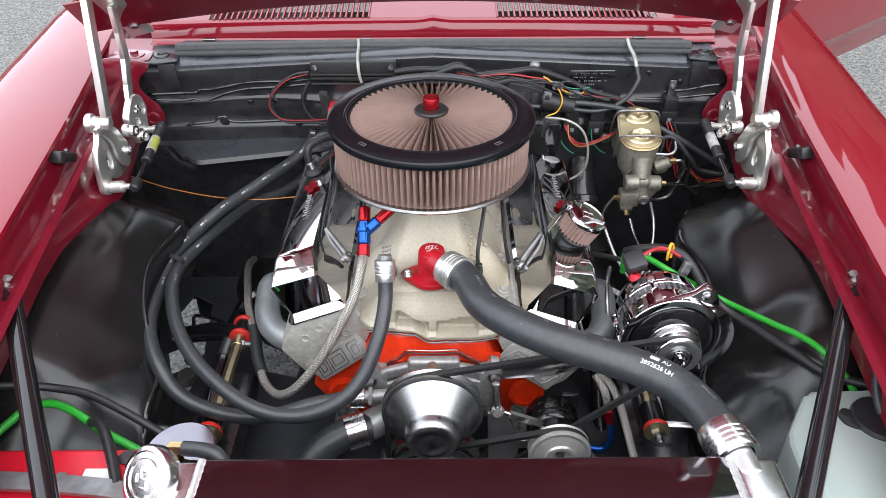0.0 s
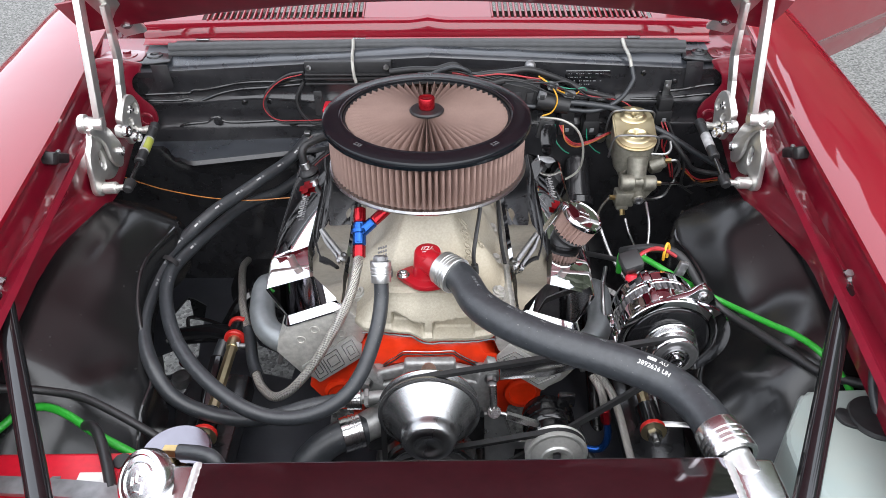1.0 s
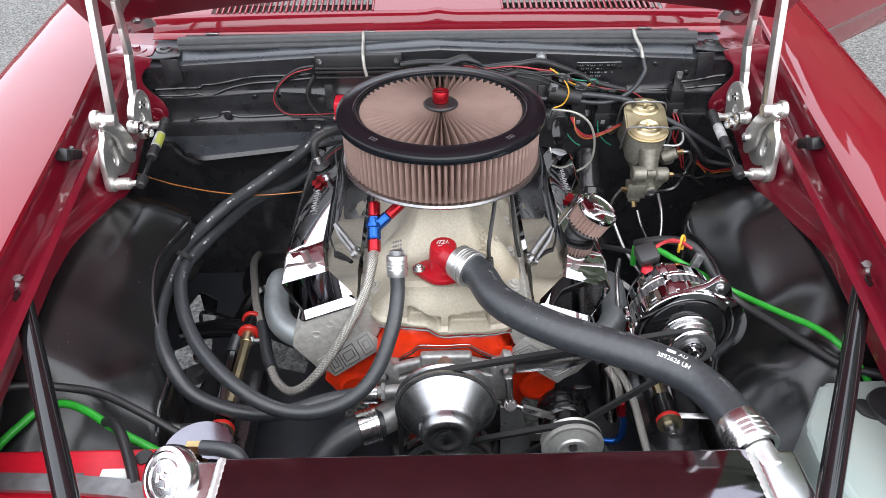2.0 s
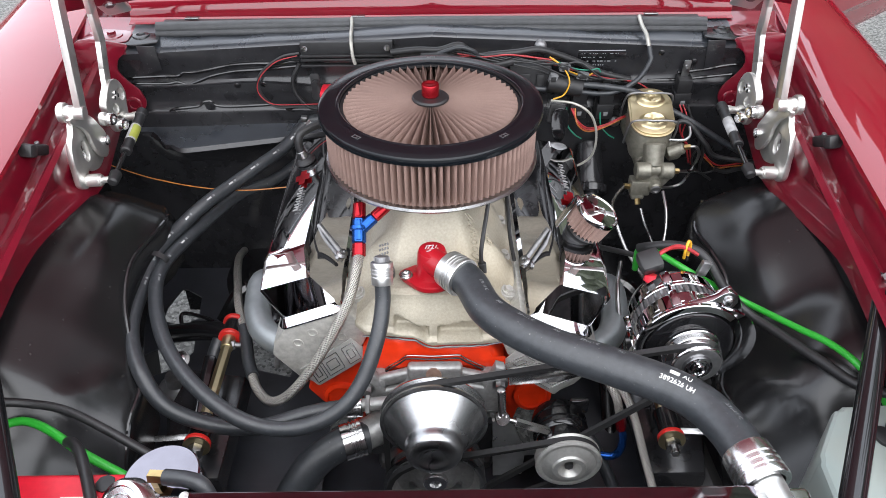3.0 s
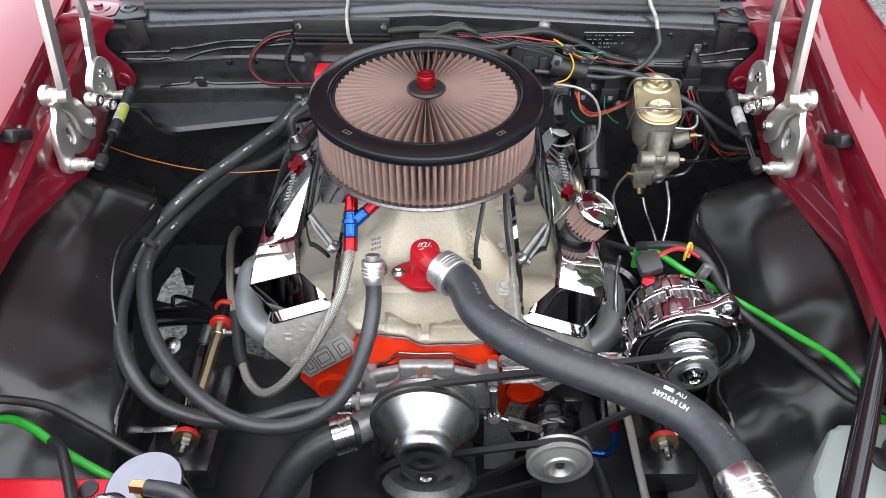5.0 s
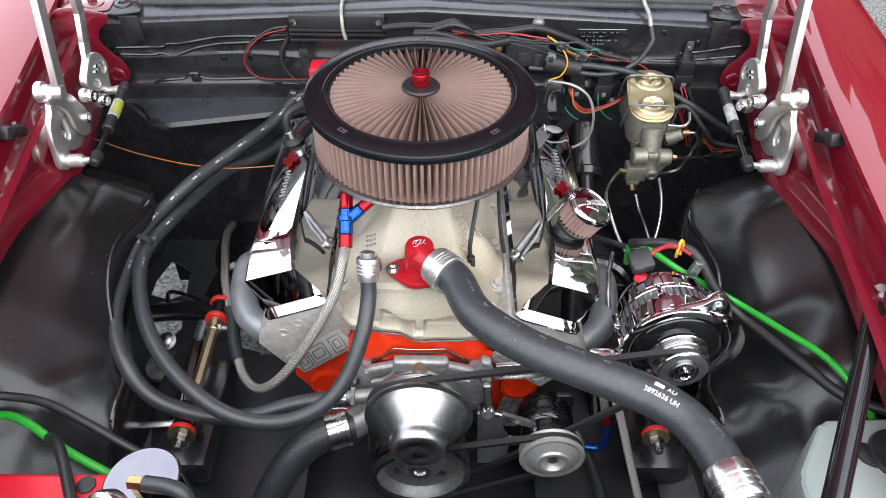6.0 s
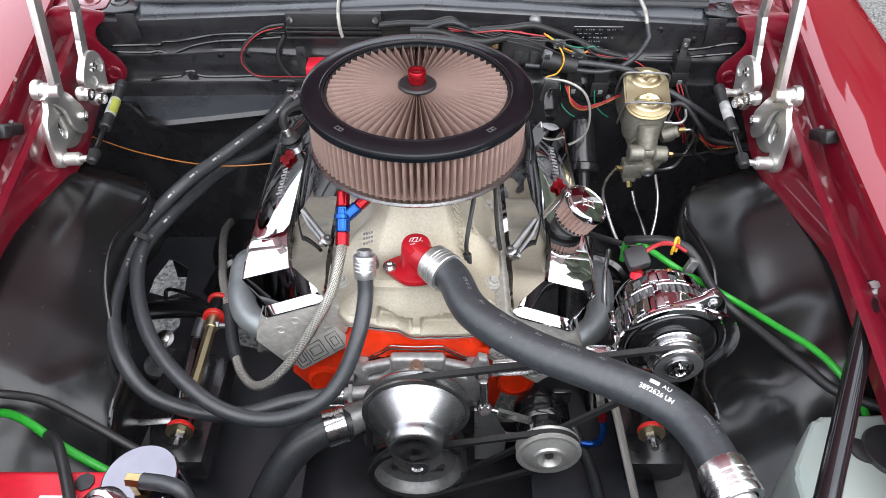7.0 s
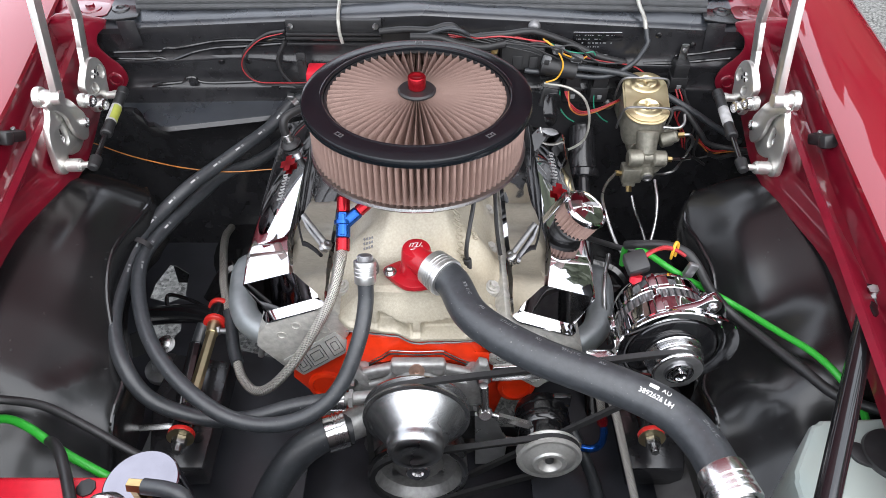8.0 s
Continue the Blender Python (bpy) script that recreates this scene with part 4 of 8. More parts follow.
def air_cleaner():
    a = thing("air_cleaner", "round open-element air cleaner with black lid ring and brown pleated filter", "air filter", (0, 0, 0.876))
    bm = bmesh.new()
    lathe(bm, [(0.143, 0.966), (0.143, 0.9715), (0.1438, 0.9738), (0.1456, 0.9752), (0.1474, 0.9750), (0.1488, 0.9742), (0.1515, 0.9744), (0.1600, 0.9740), (0.1680, 0.9732), (0.1735, 0.9722), (0.1762, 0.9708), (0.1776, 0.9682), (0.1780, 0.9640), (0.1780, 0.9600), (0.1774, 0.9582), (0.1755, 0.9576), (0.1740, 0.962), (0.143, 0.966)], None, 128)
    lid = part("lid_ring", bm, RING, a, "satin black lid ring")
    bm = bmesh.new()
    lathe(bm, [(0.143, 0.9655), (0.1425, 0.9685), (0.1385, 0.9685), (0.138, 0.9655)], None, 96)
    part("inner_bead", bm, PLASTIC, a)
    n = 62
    bm = bmesh.new()
    rows = []
    for r, zh, zl in ((0.022, 0.9755, 0.9660), (0.05, 0.9745, 0.9480), (0.09, 0.9735, 0.9420), (0.125, 0.9725, 0.9380), (0.137, 0.9718, 0.9360), (0.1415, 0.954, 0.9350)):
        row = []
        for k in range(n):
            for q in range(4):
                ang = 2 * math.pi * (k + q / 4.0) / n
                z = (zl, zl + (zh - zl) * 0.36, zh, zl + (zh - zl) * 0.36)[q]
                row.append((r * math.cos(ang), r * math.sin(ang), z))
        rows.append(row)
    sheet(bm, rows, 0, closed=True)
    part("top_element", bm, GAUZE, a, "brown oiled radial pleats", sharp=70)
    n = 100
    bm = bmesh.new()
    rows = []
    for z, k0 in ((0.8815, 0.0), (0.884, 1.0), (0.92, 1.0), (0.957, 1.0), (0.9595, 0.0)):
        row = []
        for k in range(n):
            for q, deep in ((0.0, -0.026), (0.15, -0.024), (0.28, 0.0015), (0.5, 0.0052), (0.72, 0.0015), (0.85, -0.024)):
                ang = 2 * math.pi * (k + q) / n
                r = 0.164 + k0 * deep
                row.append((r * math.cos(ang), r * math.sin(ang), z))
        rows.append(row)
    sheet(bm, rows, 0, closed=True)
    part("side_element", bm, GAUZE, a, "brown pleated filter wall", sharp=70)
    bm = bmesh.new()
    lathe(bm, [(0.0, 0.868), (0.09, 0.866), (0.15, 0.870), (0.172, 0.8745), (0.1735, 0.8775), (0.172, 0.8815), (0.169, 0.882), (0.150, 0.8805), (0.0, 0.880)], None, 96)
    part("base_pan", bm, STEEL, a, "thin bright base pan rim")
    bm = bmesh.new()
    lathe(bm, [(0, 0.974), (0.029, 0.974), (0.0295, 0.977), (0.027, 0.9795), (0.016, 0.980), (0, 0.980)], None, 40)
    part("hub_washer", bm, PLASTIC, a)
    bm = bmesh.new()
    lathe(bm, [(0, 0.98), (0.0125, 0.98), (0.0135, 0.9815), (0.0138, 0.9985), (0.0128, 1.0002), (0.008, 1.0004), (0.0065, 0.9995), (0, 0.9995)], None, 32)
    part("knob", bm, RED_ANO, a, "red anodised centre knob")
    for ang in (-48, -132, 90):
        bm = bmesh.new()
        m = pose(0, 0, 0.9745, 0, 0, ang) @ pose(0.160, 0, 0, 0, 0, 90)
        for x, y, w, h in ((-0.006, 0, 0.0012, 0.008), (0.006, 0, 0.0012, 0.008), (0, 0.003, 0.010, 0.0011), (0, -0.003, 0.010, 0.0011), (0.001, 0, 0.0012, 0.005)):
            box(bm, (0, 0, 0), (w, h, 0.0008), 0, m @ pose(x, y, 0))
        part("embossed_mark", bm, STEEL_DARK, lid)


def rail(x):
    """Height of the manifold's lower front edge, which steps down to one side."""
    return 0.679 - 0.018 * smoothstep(-0.034, 0.0, x) + 0.0012 * math.sin(60 * x)


def intake_manifold():
    m = thing("intake_manifold", "sand-coloured cast aluminium intake manifold with raised plenum", "intake manifold", (0, 0, 0.66))

    def top(x, y):
        c = 0.752 + 0.10 * smoothstep(-0.155, -0.035, y) - 0.10 * smoothstep(0.05, 0.2, y)
        half = 0.074 - 0.038 * smoothstep(-0.19, -0.05, y)
        run = (abs(x) - half) / (0.128 - half)
        fall = min(1.0, 0.5 * (run + math.sqrt(run * run + 0.006)))
        side = 0.688 + 0.012 * smoothstep(-0.2, -0.1, y)
        z = c * (1 - fall) + side * fall
        for yr in (-0.105, 0.0, 0.085, 0.17):
            z += 0.030 * math.exp(-((y - yr - 0.10 * (0.1 - abs(x)) * (1 if yr < 0.05 else -1)) / 0.026) ** 2) * math.exp(-((abs(x) - 0.105) / 0.032) ** 2)
        z += 0.003 * math.exp(-(x / 0.005) ** 2) * smoothstep(-0.16, -0.1, y)
        return z
    bm = bmesh.new()
    rows = []
    for i in range(61):
        y = -0.198 + 0.41 * i / 60
        rows.append([(-0.135 + 0.27 * k / 60, y, top(-0.135 + 0.27 * k / 60, y)) for k in range(61)])
    sheet(bm, rows, 0.004)
    part("runner_casting", bm, CAST, m, sharp=60)
    # front wall with two recesses, and the end rail
    bm = bmesh.new()
    rows = []
    for k in range(91):
        x = -0.130 + 0.260 * k / 90
        t0 = top(x, -0.198)
        low = rail(x)
        bow = 0.012 * math.cos(min(1.0, abs(x) / 0.114) * 1.5) - 0.035 * smoothstep(0.098, 0.130, abs(x)) ** 1.5
        roof = 0.717 - 0.020 * smoothstep(-0.062, -0.012, x) + 0.006 * smoothstep(0.01, 0.06, x)
        row = [(x, -0.197, t0)]
        for j in range(33):
            z = t0 - 0.004 - (t0 - 0.004 - low - 0.006) * j / 32
            y = -0.201 - bow * 0.7 - 0.022 * smoothstep(t0 + 0.002, low + 0.016, z)
            y -= 0.008 * smoothstep(low + 0.019, low + 0.013, z)
            hole = smoothstep(0.006, 0.010, abs(x)) * smoothstep(0.070, 0.065, abs(x - 0.008)) * smoothstep(roof + 0.002, roof - 0.004, z) * smoothstep(low + 0.011, low + 0.016, z)
            row.append((x, y + 0.017 * hole, z))
        row.append((x, -0.222 - bow, low + 0.001))
        row.append((x, -0.214 - bow, low - 0.001))
        rows.append(row)
    sheet(bm, rows, 0.004)
    part("front_wall", bm, CAST, m, "cast front wall with two recesses", sharp=50)
    bm = bmesh.new()
    box(bm, (0, 0.0, 0.861), (0.13, 0.14, 0.014), 0.003)
    part("carburettor_pad", bm, CAST_GREY, m)
    for s in (-1, 1):
        for y in (-0.155, -0.06, 0.04):
            bm = bmesh.new()
            lathe(bm, [(0, 0), (0.015, 0), (0.014, 0.010), (0, 0.011)], Matrix.Translation((s * 0.118, y, 0.697)) @ basis((s * 0.35, -0.1, 1)), 18)
            hexhead(bm, (s * 0.1225, y - 0.001, 0.7075), (s * 0.35, -0.1, 1), 0.007, 0.006)
            part("runner_bolt", bm, CAST_GREY, m)
    # cast script drawn as plain strokes
    bm = bmesh.new()
    for x0, y0, n, lean, big in ((0.062, -0.074, 10, 0.0016, 1.0), (0.088, -0.070, 6, 0.0013, 0.75)):
        for k in range(n):
            xc, yc = x0 + lean * k, y0 - 0.0088 * big * k
            w = big * (0.0075 if k == 0 or k % 4 == 2 else 0.0045)
            loop = []
            for q in range(8):
                a = 2 * math.pi * q / 7.5
                x, y = xc + w * math.cos(a) + 0.001 * math.sin(a), yc + 0.0033 * big * math.sin(a)
                loop.append((x, y, top(x, y) + 0.0006))
            tube(bm, loop, 0.0013, 8, 3)
    part("raised_script", bm, CAST, m)
    bm = bmesh.new()
    for i in range(4):
        for j in range(3):
            x, y = -0.086 + 0.0042 * i, -0.120 + 0.0055 * j
            box(bm, (x, y, top(x, y) + 0.0008), (0.0030, 0.0040, 0.0008), 0, pose(0, 0, 0, 30, -30, 0))
    part("stamp_mark", bm, STEEL_DARK, m)


def thermostat_housing():
    t = thing("thermostat_housing", "red anodised thermostat housing with silver hose clamp", "thermostat housing", (0, -0.175, 0.752))
    bm = bmesh.new()
    plate(bm, smooth_outline([(-0.052, 0.004), (-0.040, 0.016), (-0.018, 0.026), (0.018, 0.026), (0.040, 0.010), (0.050, -0.012), (0.038, -0.020), (0.012, -0.034), (-0.016, -0.034), (-0.040, -0.014)], 5), 0.010, Matrix.Translation((0, -0.178, 0.754)), 0.002)
    lathe(bm, [(0.027, 0), (0.0245, 0.010), (0.0225, 0.038), (0.0205, 0.043), (0.014, 0.0445), (0, 0.0445)], Matrix.Translation((0, -0.172, 0.764)), 36)
    cyl(bm, (0.0, -0.176, 0.790), (0.030, -0.205, 0.790), 0.021, 0.021, 28)
    part("housing", bm, BRIGHT_RED, t, "red anodised casting")
    for x in (-0.041, 0.040):
        bm = bmesh.new()
        lathe(bm, [(0.0105, 0), (0.0105, 0.001), (0.0085, 0.0015), (0.0075, 0.0015), (0.0075, 0.005), (0.0066, 0.006), (0.0042, 0.006), (0.0036, 0.003), (0, 0.003)], Matrix.Translation((x, -0.181, 0.764)), 24)
        part("bolt", bm, POLISHED, t, "bright socket screw")
    bm = bmesh.new()
    for x, y, w, l, turn in ((-0.009, 0.004, 0.0013, 0.009, -20), (-0.005, 0.004, 0.0013, 0.009, -20), (0.001, 0.005, 0.0013, 0.010, -20), (0.006, 0.005, 0.0013, 0.010, -20), (-0.003, 0.0085, 0.012, 0.0012, 10), (0.003, 0.0005, 0.014, 0.0012, 10), (0.0, -0.004, 0.018, 0.0014, 14), (0.003, -0.007, 0.012, 0.0012, 14)):
        box(bm, (0, 0, 0), (w, l, 0.0005), 0, Matrix.Translation((x, -0.172 + y, 0.8088)) @ pose(0, 0, 0, 0, 0, turn))
    part("engraved_mark", bm, PALE_PRINT, t)


def hose_clamp(parent, at, axis, r=0.027, w=0.024, name="clamp", mat=None):
    """A ribbed polished hose end."""
    bm = bmesh.new()
    m = Matrix.Translation(at) @ basis(axis)
    lathe(bm, [(r * 0.8, 0), (r * 0.99, 0.0), (r * 1.02, w * 0.03), (r * 1.04, w * 0.36), (r * 1.00, w * 0.39), (r * 1.00, w * 0.43), (r * 1.06, w * 0.46), (r * 1.06, w * 0.53), (r * 1.00, w * 0.56), (r * 1.00, w * 0.60), (r * 1.06, w * 0.63), (r * 1.06, w * 0.70), (r * 1.00, w * 0.73), (r * 1.00, w * 0.77), (r * 1.07, w * 0.80), (r * 1.07, w * 0.96), (r * 1.03, w), (r * 0.8, w)], m, 44)
    return part(name, bm, mat or POLISHED, parent, "polished ribbed hose end")


RAD_HOSE = [(0.030, -0.204, 0.791), (0.055, -0.232, 0.792), (0.077, -0.288, 0.791), (0.113, -0.327, 0.790), (0.170, -0.366, 0.789), (0.240, -0.400, 0.788), (0.299, -0.430, 0.786), (0.335, -0.459, 0.784), (0.355, -0.498, 0.785), (0.363, -0.530, 0.786), (0.368, -0.556, 0.786)]


def radiator_hose():
    h = thing("radiator_hose", "thick black rubber upper radiator hose with white part number", "radiator hose", (0.2, -0.38, 0.765))
    bm = bmesh.new()
    tube(bm, RAD_HOSE, 0.0255, 28, 8)
    hose = part("hose", bm, RUBBER, h)
    hose_clamp(h, (0.024, -0.197, 0.791), (0.66, -0.75, 0.02), 0.0285, 0.034, mat=CLAMP)
    hose_clamp(h, (0.3635, -0.531, 0.786), (0.2, -0.98, 0.0), 0.0285, 0.046)
    place = on_hose(RAD_HOSE, 0.0255, 0.376, -10, 1)
    lettering("3892626 UH", 0.0092, lambda x, y, z: place(x, y - 0.006, z), WHITE, hose)
    bar_mark("print_bar", lambda x, y, z: place(x - 0.008, y + 0.006, z), 0.012, 0.006, WHITE, hose)
    lettering("AU", 0.0088, lambda x, y, z: place(x + 0.008, y + 0.006, z), WHITE, hose)
    for at, words in ((0.075, "271-11 C"), (0.118, "AU"), (0.165, "271-11 C"), (0.212, "AU"), (0.258, "271-11 C"), (0.300, "AU"), (0.450, "271-11 C"), (0.500, "271-11 C")):
        p2 = on_hose(RAD_HOSE, 0.0255, at, 14, 1)
        lettering(words, 0.0068, p2, GREY_PRINT, hose)


OUTER_HOSE = [(-0.20, 0.33, 0.765), (-0.262, 0.325, 0.762), (-0.307, 0.268, 0.735), (-0.350, 0.210, 0.727), (-0.398, 0.160, 0.713), (-0.437, 0.108, 0.706), (-0.474, 0.057, 0.690), (-0.500, -0.010, 0.682), (-0.506, -0.10, 0.665), (-0.491, -0.198, 0.665), (-0.457, -0.270, 0.648), (-0.418, -0.304, 0.606), (-0.349, -0.318, 0.578), (-0.272, -0.321, 0.575), (-0.195, -0.301, 0.582), (-0.125, -0.291, 0.587)]
INNER_HOSE = [(-0.20, 0.36, 0.70), (-0.265, 0.335, 0.682), (-0.330, 0.262, 0.664), (-0.397, 0.200, 0.664), (-0.434, 0.120, 0.668), (-0.464, 0.041, 0.670), (-0.485, -0.045, 0.672), (-0.471, -0.128, 0.672), (-0.428, -0.225, 0.670), (-0.374, -0.294, 0.658), (-0.306, -0.344, 0.638), (-0.248, -0.360, 0.622), (-0.190, -0.360, 0.624), (-0.139, -0.344, 0.642), (-0.106, -0.315, 0.672), (-0.083, -0.274, 0.720), (-0.0752, -0.236, 0.753), (-0.0750, -0.217, 0.788)]


def heater_hoses():
    for line, r in ((OUTER_HOSE, 0.0127), (INNER_HOSE, 0.0120)):
        h = thing("heater_hose", "black rubber heater hose looping beside the engine", "heater hose", (-0.45, -0.1, 0.65), group="heater hoses")
        bm = bmesh.new()
        tube(bm, line, r, 24, 8)
        hose = part("hose", bm, RUBBER, h)
        for k in range(9):
            p2 = on_hose(line, r, 0.12 + 0.056 * k, 35, -1)
            if line is OUTER_HOSE or k > 5:
                bar_mark("print_bar", p2, 0.010, 0.0030, GREY_PRINT if k > 6 else PALE_PRINT, hose)
                bar_mark("print_bar", lambda x, y, z: p2(x + 0.011, y, z), 0.004, 0.0042, GREY_PRINT, hose)
        if line is OUTER_HOSE:
            hose_clamp(h, (-0.138, -0.293, 0.586), (1, 0.05, 0.02), 0.0165, 0.024)
            bm = bmesh.new()
            lathe(bm, [(0.014, -0.006), (0.0165, -0.006), (0.0165, 0.006), (0.014, 0.006)], Matrix.Translation((-0.268, 0.321, 0.758)) @ basis((0.6, 0.7, 0.3)), 24)
            box(bm, (-0.268, 0.313, 0.777), (0.014, 0.012, 0.010), 0.002)
            part("clamp", bm, STEEL, h, "steel worm-drive clamp")
        else:
            hose_clamp(h, (-0.0750, -0.220, 0.780), (0.0, 0.45, 0.87), 0.0160, 0.034, mat=CLAMP)
            bm = bmesh.new()
            m = Matrix.Translation((-0.0750, -0.2045, 0.8095)) @ basis((0.0, 0.45, 0.87))
            lathe(bm, [(0.0140, -0.002), (0.0140, 0.001), (0.0110, 0.002), (0.0110, 0.008), (0.0100, 0.0095), (0, 0.010)], m, 28)
            for k in range(14):
                q = 2 * math.pi * k / 14
                box(bm, (0, 0, 0), (0.0022, 0.0022, 0.006), 0.0005, m @ pose(0.0110 * math.cos(q), 0.0110 * math.sin(q), 0.005, 0, 0, math.degrees(q)))
            part("plug", bm, STEEL_DARK, h, "dull knurled plug")
            bm = bmesh.new()
            tube(bm, [(-0.0745, -0.200, 0.792), (-0.073, -0.184, 0.782), (-0.071, -0.168, 0.765), (-0.070, -0.165, 0.74)], 0.0115, 16, 6)
            part("elbow", bm, STEEL_DARK, h, "grey elbow on the manifold")
    t = thing("hose_strap", "black strap binding two heater hoses", "cable tie", (-0.50, -0.03, 0.68))
    bm = bmesh.new()
    d = Vector((-0.02, -0.075, -0.012))
    lathe(bm, [(0.019, -0.005), (0.0205, -0.005), (0.0205, 0.005), (0.019, 0.005)], Matrix.Translation((-0.499, -0.03, 0.681)) @ basis(d) @ Matrix.Diagonal((1.25, 0.85, 1, 1)), 28)
    box(bm, (-0.515, -0.034, 0.700), (0.012, 0.010, 0.008), 0.002)
    part("strap", bm, PLASTIC, t)


# the one bank of cylinders stands a little ahead of the other
STAGGER = Vector((0.004, -0.026, 0))


def valve_cover(s):
    v = thing("valve_cover", "tall polished chrome valve cover with red emblem" if s < 0 else "tall polished chrome valve cover carrying a breather filter", "valve cover", (s * 0.2, 0.02, 0.68), group="valve covers")
    # cross-section from the inner rail to the outer one, and its run along the head
    def ring(y, dz, inset):
        pts = [(0.142, 0.712), (0.152, 0.720), (0.158, 0.724), (0.181, 0.750), (0.1865, 0.757), (0.198, 0.774), (0.206, 0.779), (0.2645, 0.763), (0.271, 0.758), (0.273, 0.750), (0.252, 0.688), (0.246, 0.668), (0.243, 0.660)]
        out = []
        for i, (x, z) in enumerate(pts):
            k = max(0.0, (z - 0.70) / 0.08)
            out.append((s * (x + (0.2 - x) * inset), y, z - dz * k))
        return out
    bm = bmesh.new()
    front = [(0.142, -0.188, 0.712), (0.152, -0.191, 0.722), (0.156, -0.192, 0.726), (0.178, -0.187, 0.752), (0.1855, -0.185, 0.761), (0.190, -0.1845, 0.7655), (0.196, -0.1845, 0.7642), (0.2655, -0.186, 0.7425), (0.2705, -0.186, 0.7405), (0.2715, -0.186, 0.7385), (0.254, -0.191, 0.708), (0.246, -0.193, 0.695), (0.243, -0.193, 0.690)]
    shoulder = ring(-0.127, 0.0, 0.0)
    shoulder = [(x, y - 0.010 * min(1.0, max(0.0, (abs(x) - 0.2) / 0.065)), z) for x, y, z in shoulder]
    rows = [ring(0.245, 0.02, 0.12), ring(0.243, 0.006, 0.03), ring(0.235, 0.0, 0.0), ring(0.1, 0, 0), ring(0.0, 0, 0), ring(-0.115, 0, 0), shoulder, [(s * x, y, z) for x, y, z in front]]
    t = bmesh.new()
    g = [[t.verts.new(p) for p in row] for row in rows]
    for a, b in zip(g, g[1:]):
        for i in range(len(a) - 1):
            t.faces.new((a[i], a[i + 1], b[i + 1], b[i]))
    # front face, down to the rail
    low = []
    for i, p in enumerate(rows[-1]):
        x = abs(p[0])
        if 1 < i < 12:
            x = 0.154 + min(1.0, max(0.0, (x - 0.156) / 0.1155)) * 0.089 if i < 10 else 0.243
        low.append(t.verts.new((s * x, -0.199, min(p[2], 0.7275 - (x - 0.151) * 0.385))))
    for i in range(len(low) - 1):
        f = [g[-1][i], g[-1][i + 1], low[i + 1], low[i]]
        if (f[0].co - f[3].co).length + (f[1].co - f[2].co).length > 1e-4:
            t.faces.new(f)
    t.faces.new(g[0])
    bmesh.ops.remove_doubles(t, verts=t.verts, dist=1e-5)
    bmesh.ops.recalc_face_normals(t, faces=t.faces)
    merge(bm, t)
    cover = part("cover", bm, CHROME, v, sharp=24)
    bm = bmesh.new()
    m = Matrix.Translation((s * 0.191, 0.016, 0.681)) @ pose(0, 0, 0, 0, s * 21, 0)
    plate(bm, rounded(0.114, 0.450, 0.016), 0.027, m, 0.0120, 1)
    part("rail", bm, CHROME, v, "chrome rail flange")
    # hold-down bar and its bolt
    low, high = (V(-0.1545, -0.078, 0.7265), V(-0.1935, -0.049, 0.7690)) if s < 0 else (V(0.1505, -0.076, 0.7265), V(0.1900, -0.042, 0.7680))
    d = high - low
    m = Matrix.Translation((low + high) / 2) @ basis(d, (0, 1, 0))
    bm = bmesh.new()
    box(bm, (0, 0, 0), (0.0085, 0.0060, d.length), 0.0015, m)
    cyl(bm, low, high, 0.0046, 0.0040, 14)
    part("hold_down", bm, STEEL_DARK, v, "chrome hold-down bar")
    bm = bmesh.new()
    cyl(bm, low + V(0, 0, -0.030), low + V(0, 0, -0.004), 0.0075, 0.0070, 18)
    lathe(bm, [(0, 0), (0.0095, 0), (0.0095, 0.002), (0.006, 0.003), (0.006, 0.007), (0.0035, 0.0072), (0.003, 0.004), (0, 0.004)], Matrix.Translation(low + V(0, -0.001, 0.0005)) @ basis((-s * 0.3, -0.3, 0.9)), 24)
    part("hold_down_bolt", bm, STEEL, v, "steel socket bolt")
    # emblem and raised lettering, as plain shapes
    up = Vector((s * 0.337, 0, 0.941))
    def at(a, b, h=0.0):
        base = Vector((s * 0.240, 0, 0.7722))
        return base + Vector((0, a, 0)) + Vector((s * 0.941, 0, -0.337)) * b + up * h
    bm = bmesh.new()
    far = 0.066 if s < 0 else 0.012
    for a0, a1, b0, b1 in ((0.0, 0.046, -0.008, 0.004), (0.013, 0.033, -0.016, 0.012)):
        q = [at(far + a0, b0, 0.0016), at(far + a1, b0 + 0.002, 0.0016), at(far + a1, b1 + 0.002, 0.0016), at(far + a0, b1, 0.0016)]
        t = bmesh.new()
        t.faces.new([t.verts.new(p) for p in q])
        bmesh.ops.solidify(t, geom=t.faces[:], thickness=0.0015)
        bmesh.ops.recalc_face_normals(t, faces=t.faces)
        merge(bm, t)
    part("emblem", bm, BRIGHT_RED, cover, "small red cross-shaped emblem")
    bm = bmesh.new()
    for k in range(9):
        a = (0.056 - 0.0085 * k) if s < 0 else (0.152 - 0.0095 * k)
        q = [at(a, -0.008, 0.0008), at(a - 0.0058, -0.008, 0.0008), at(a - 0.0058, 0.002 - 0.004 * (k % 2), 0.0008), at(a, 0.002, 0.0008)]
        t = bmesh.new()
        t.faces.new([t.verts.new(p) for p in q])
        bmesh.ops.solidify(t, geom=t.faces[:], thickness=0.0008)
        bmesh.ops.recalc_face_normals(t, faces=t.faces)
        merge(bm, t)
    part("raised_lettering", bm, PALE_PRINT, cover)
    if s > 0:
        v.location += STAGGER


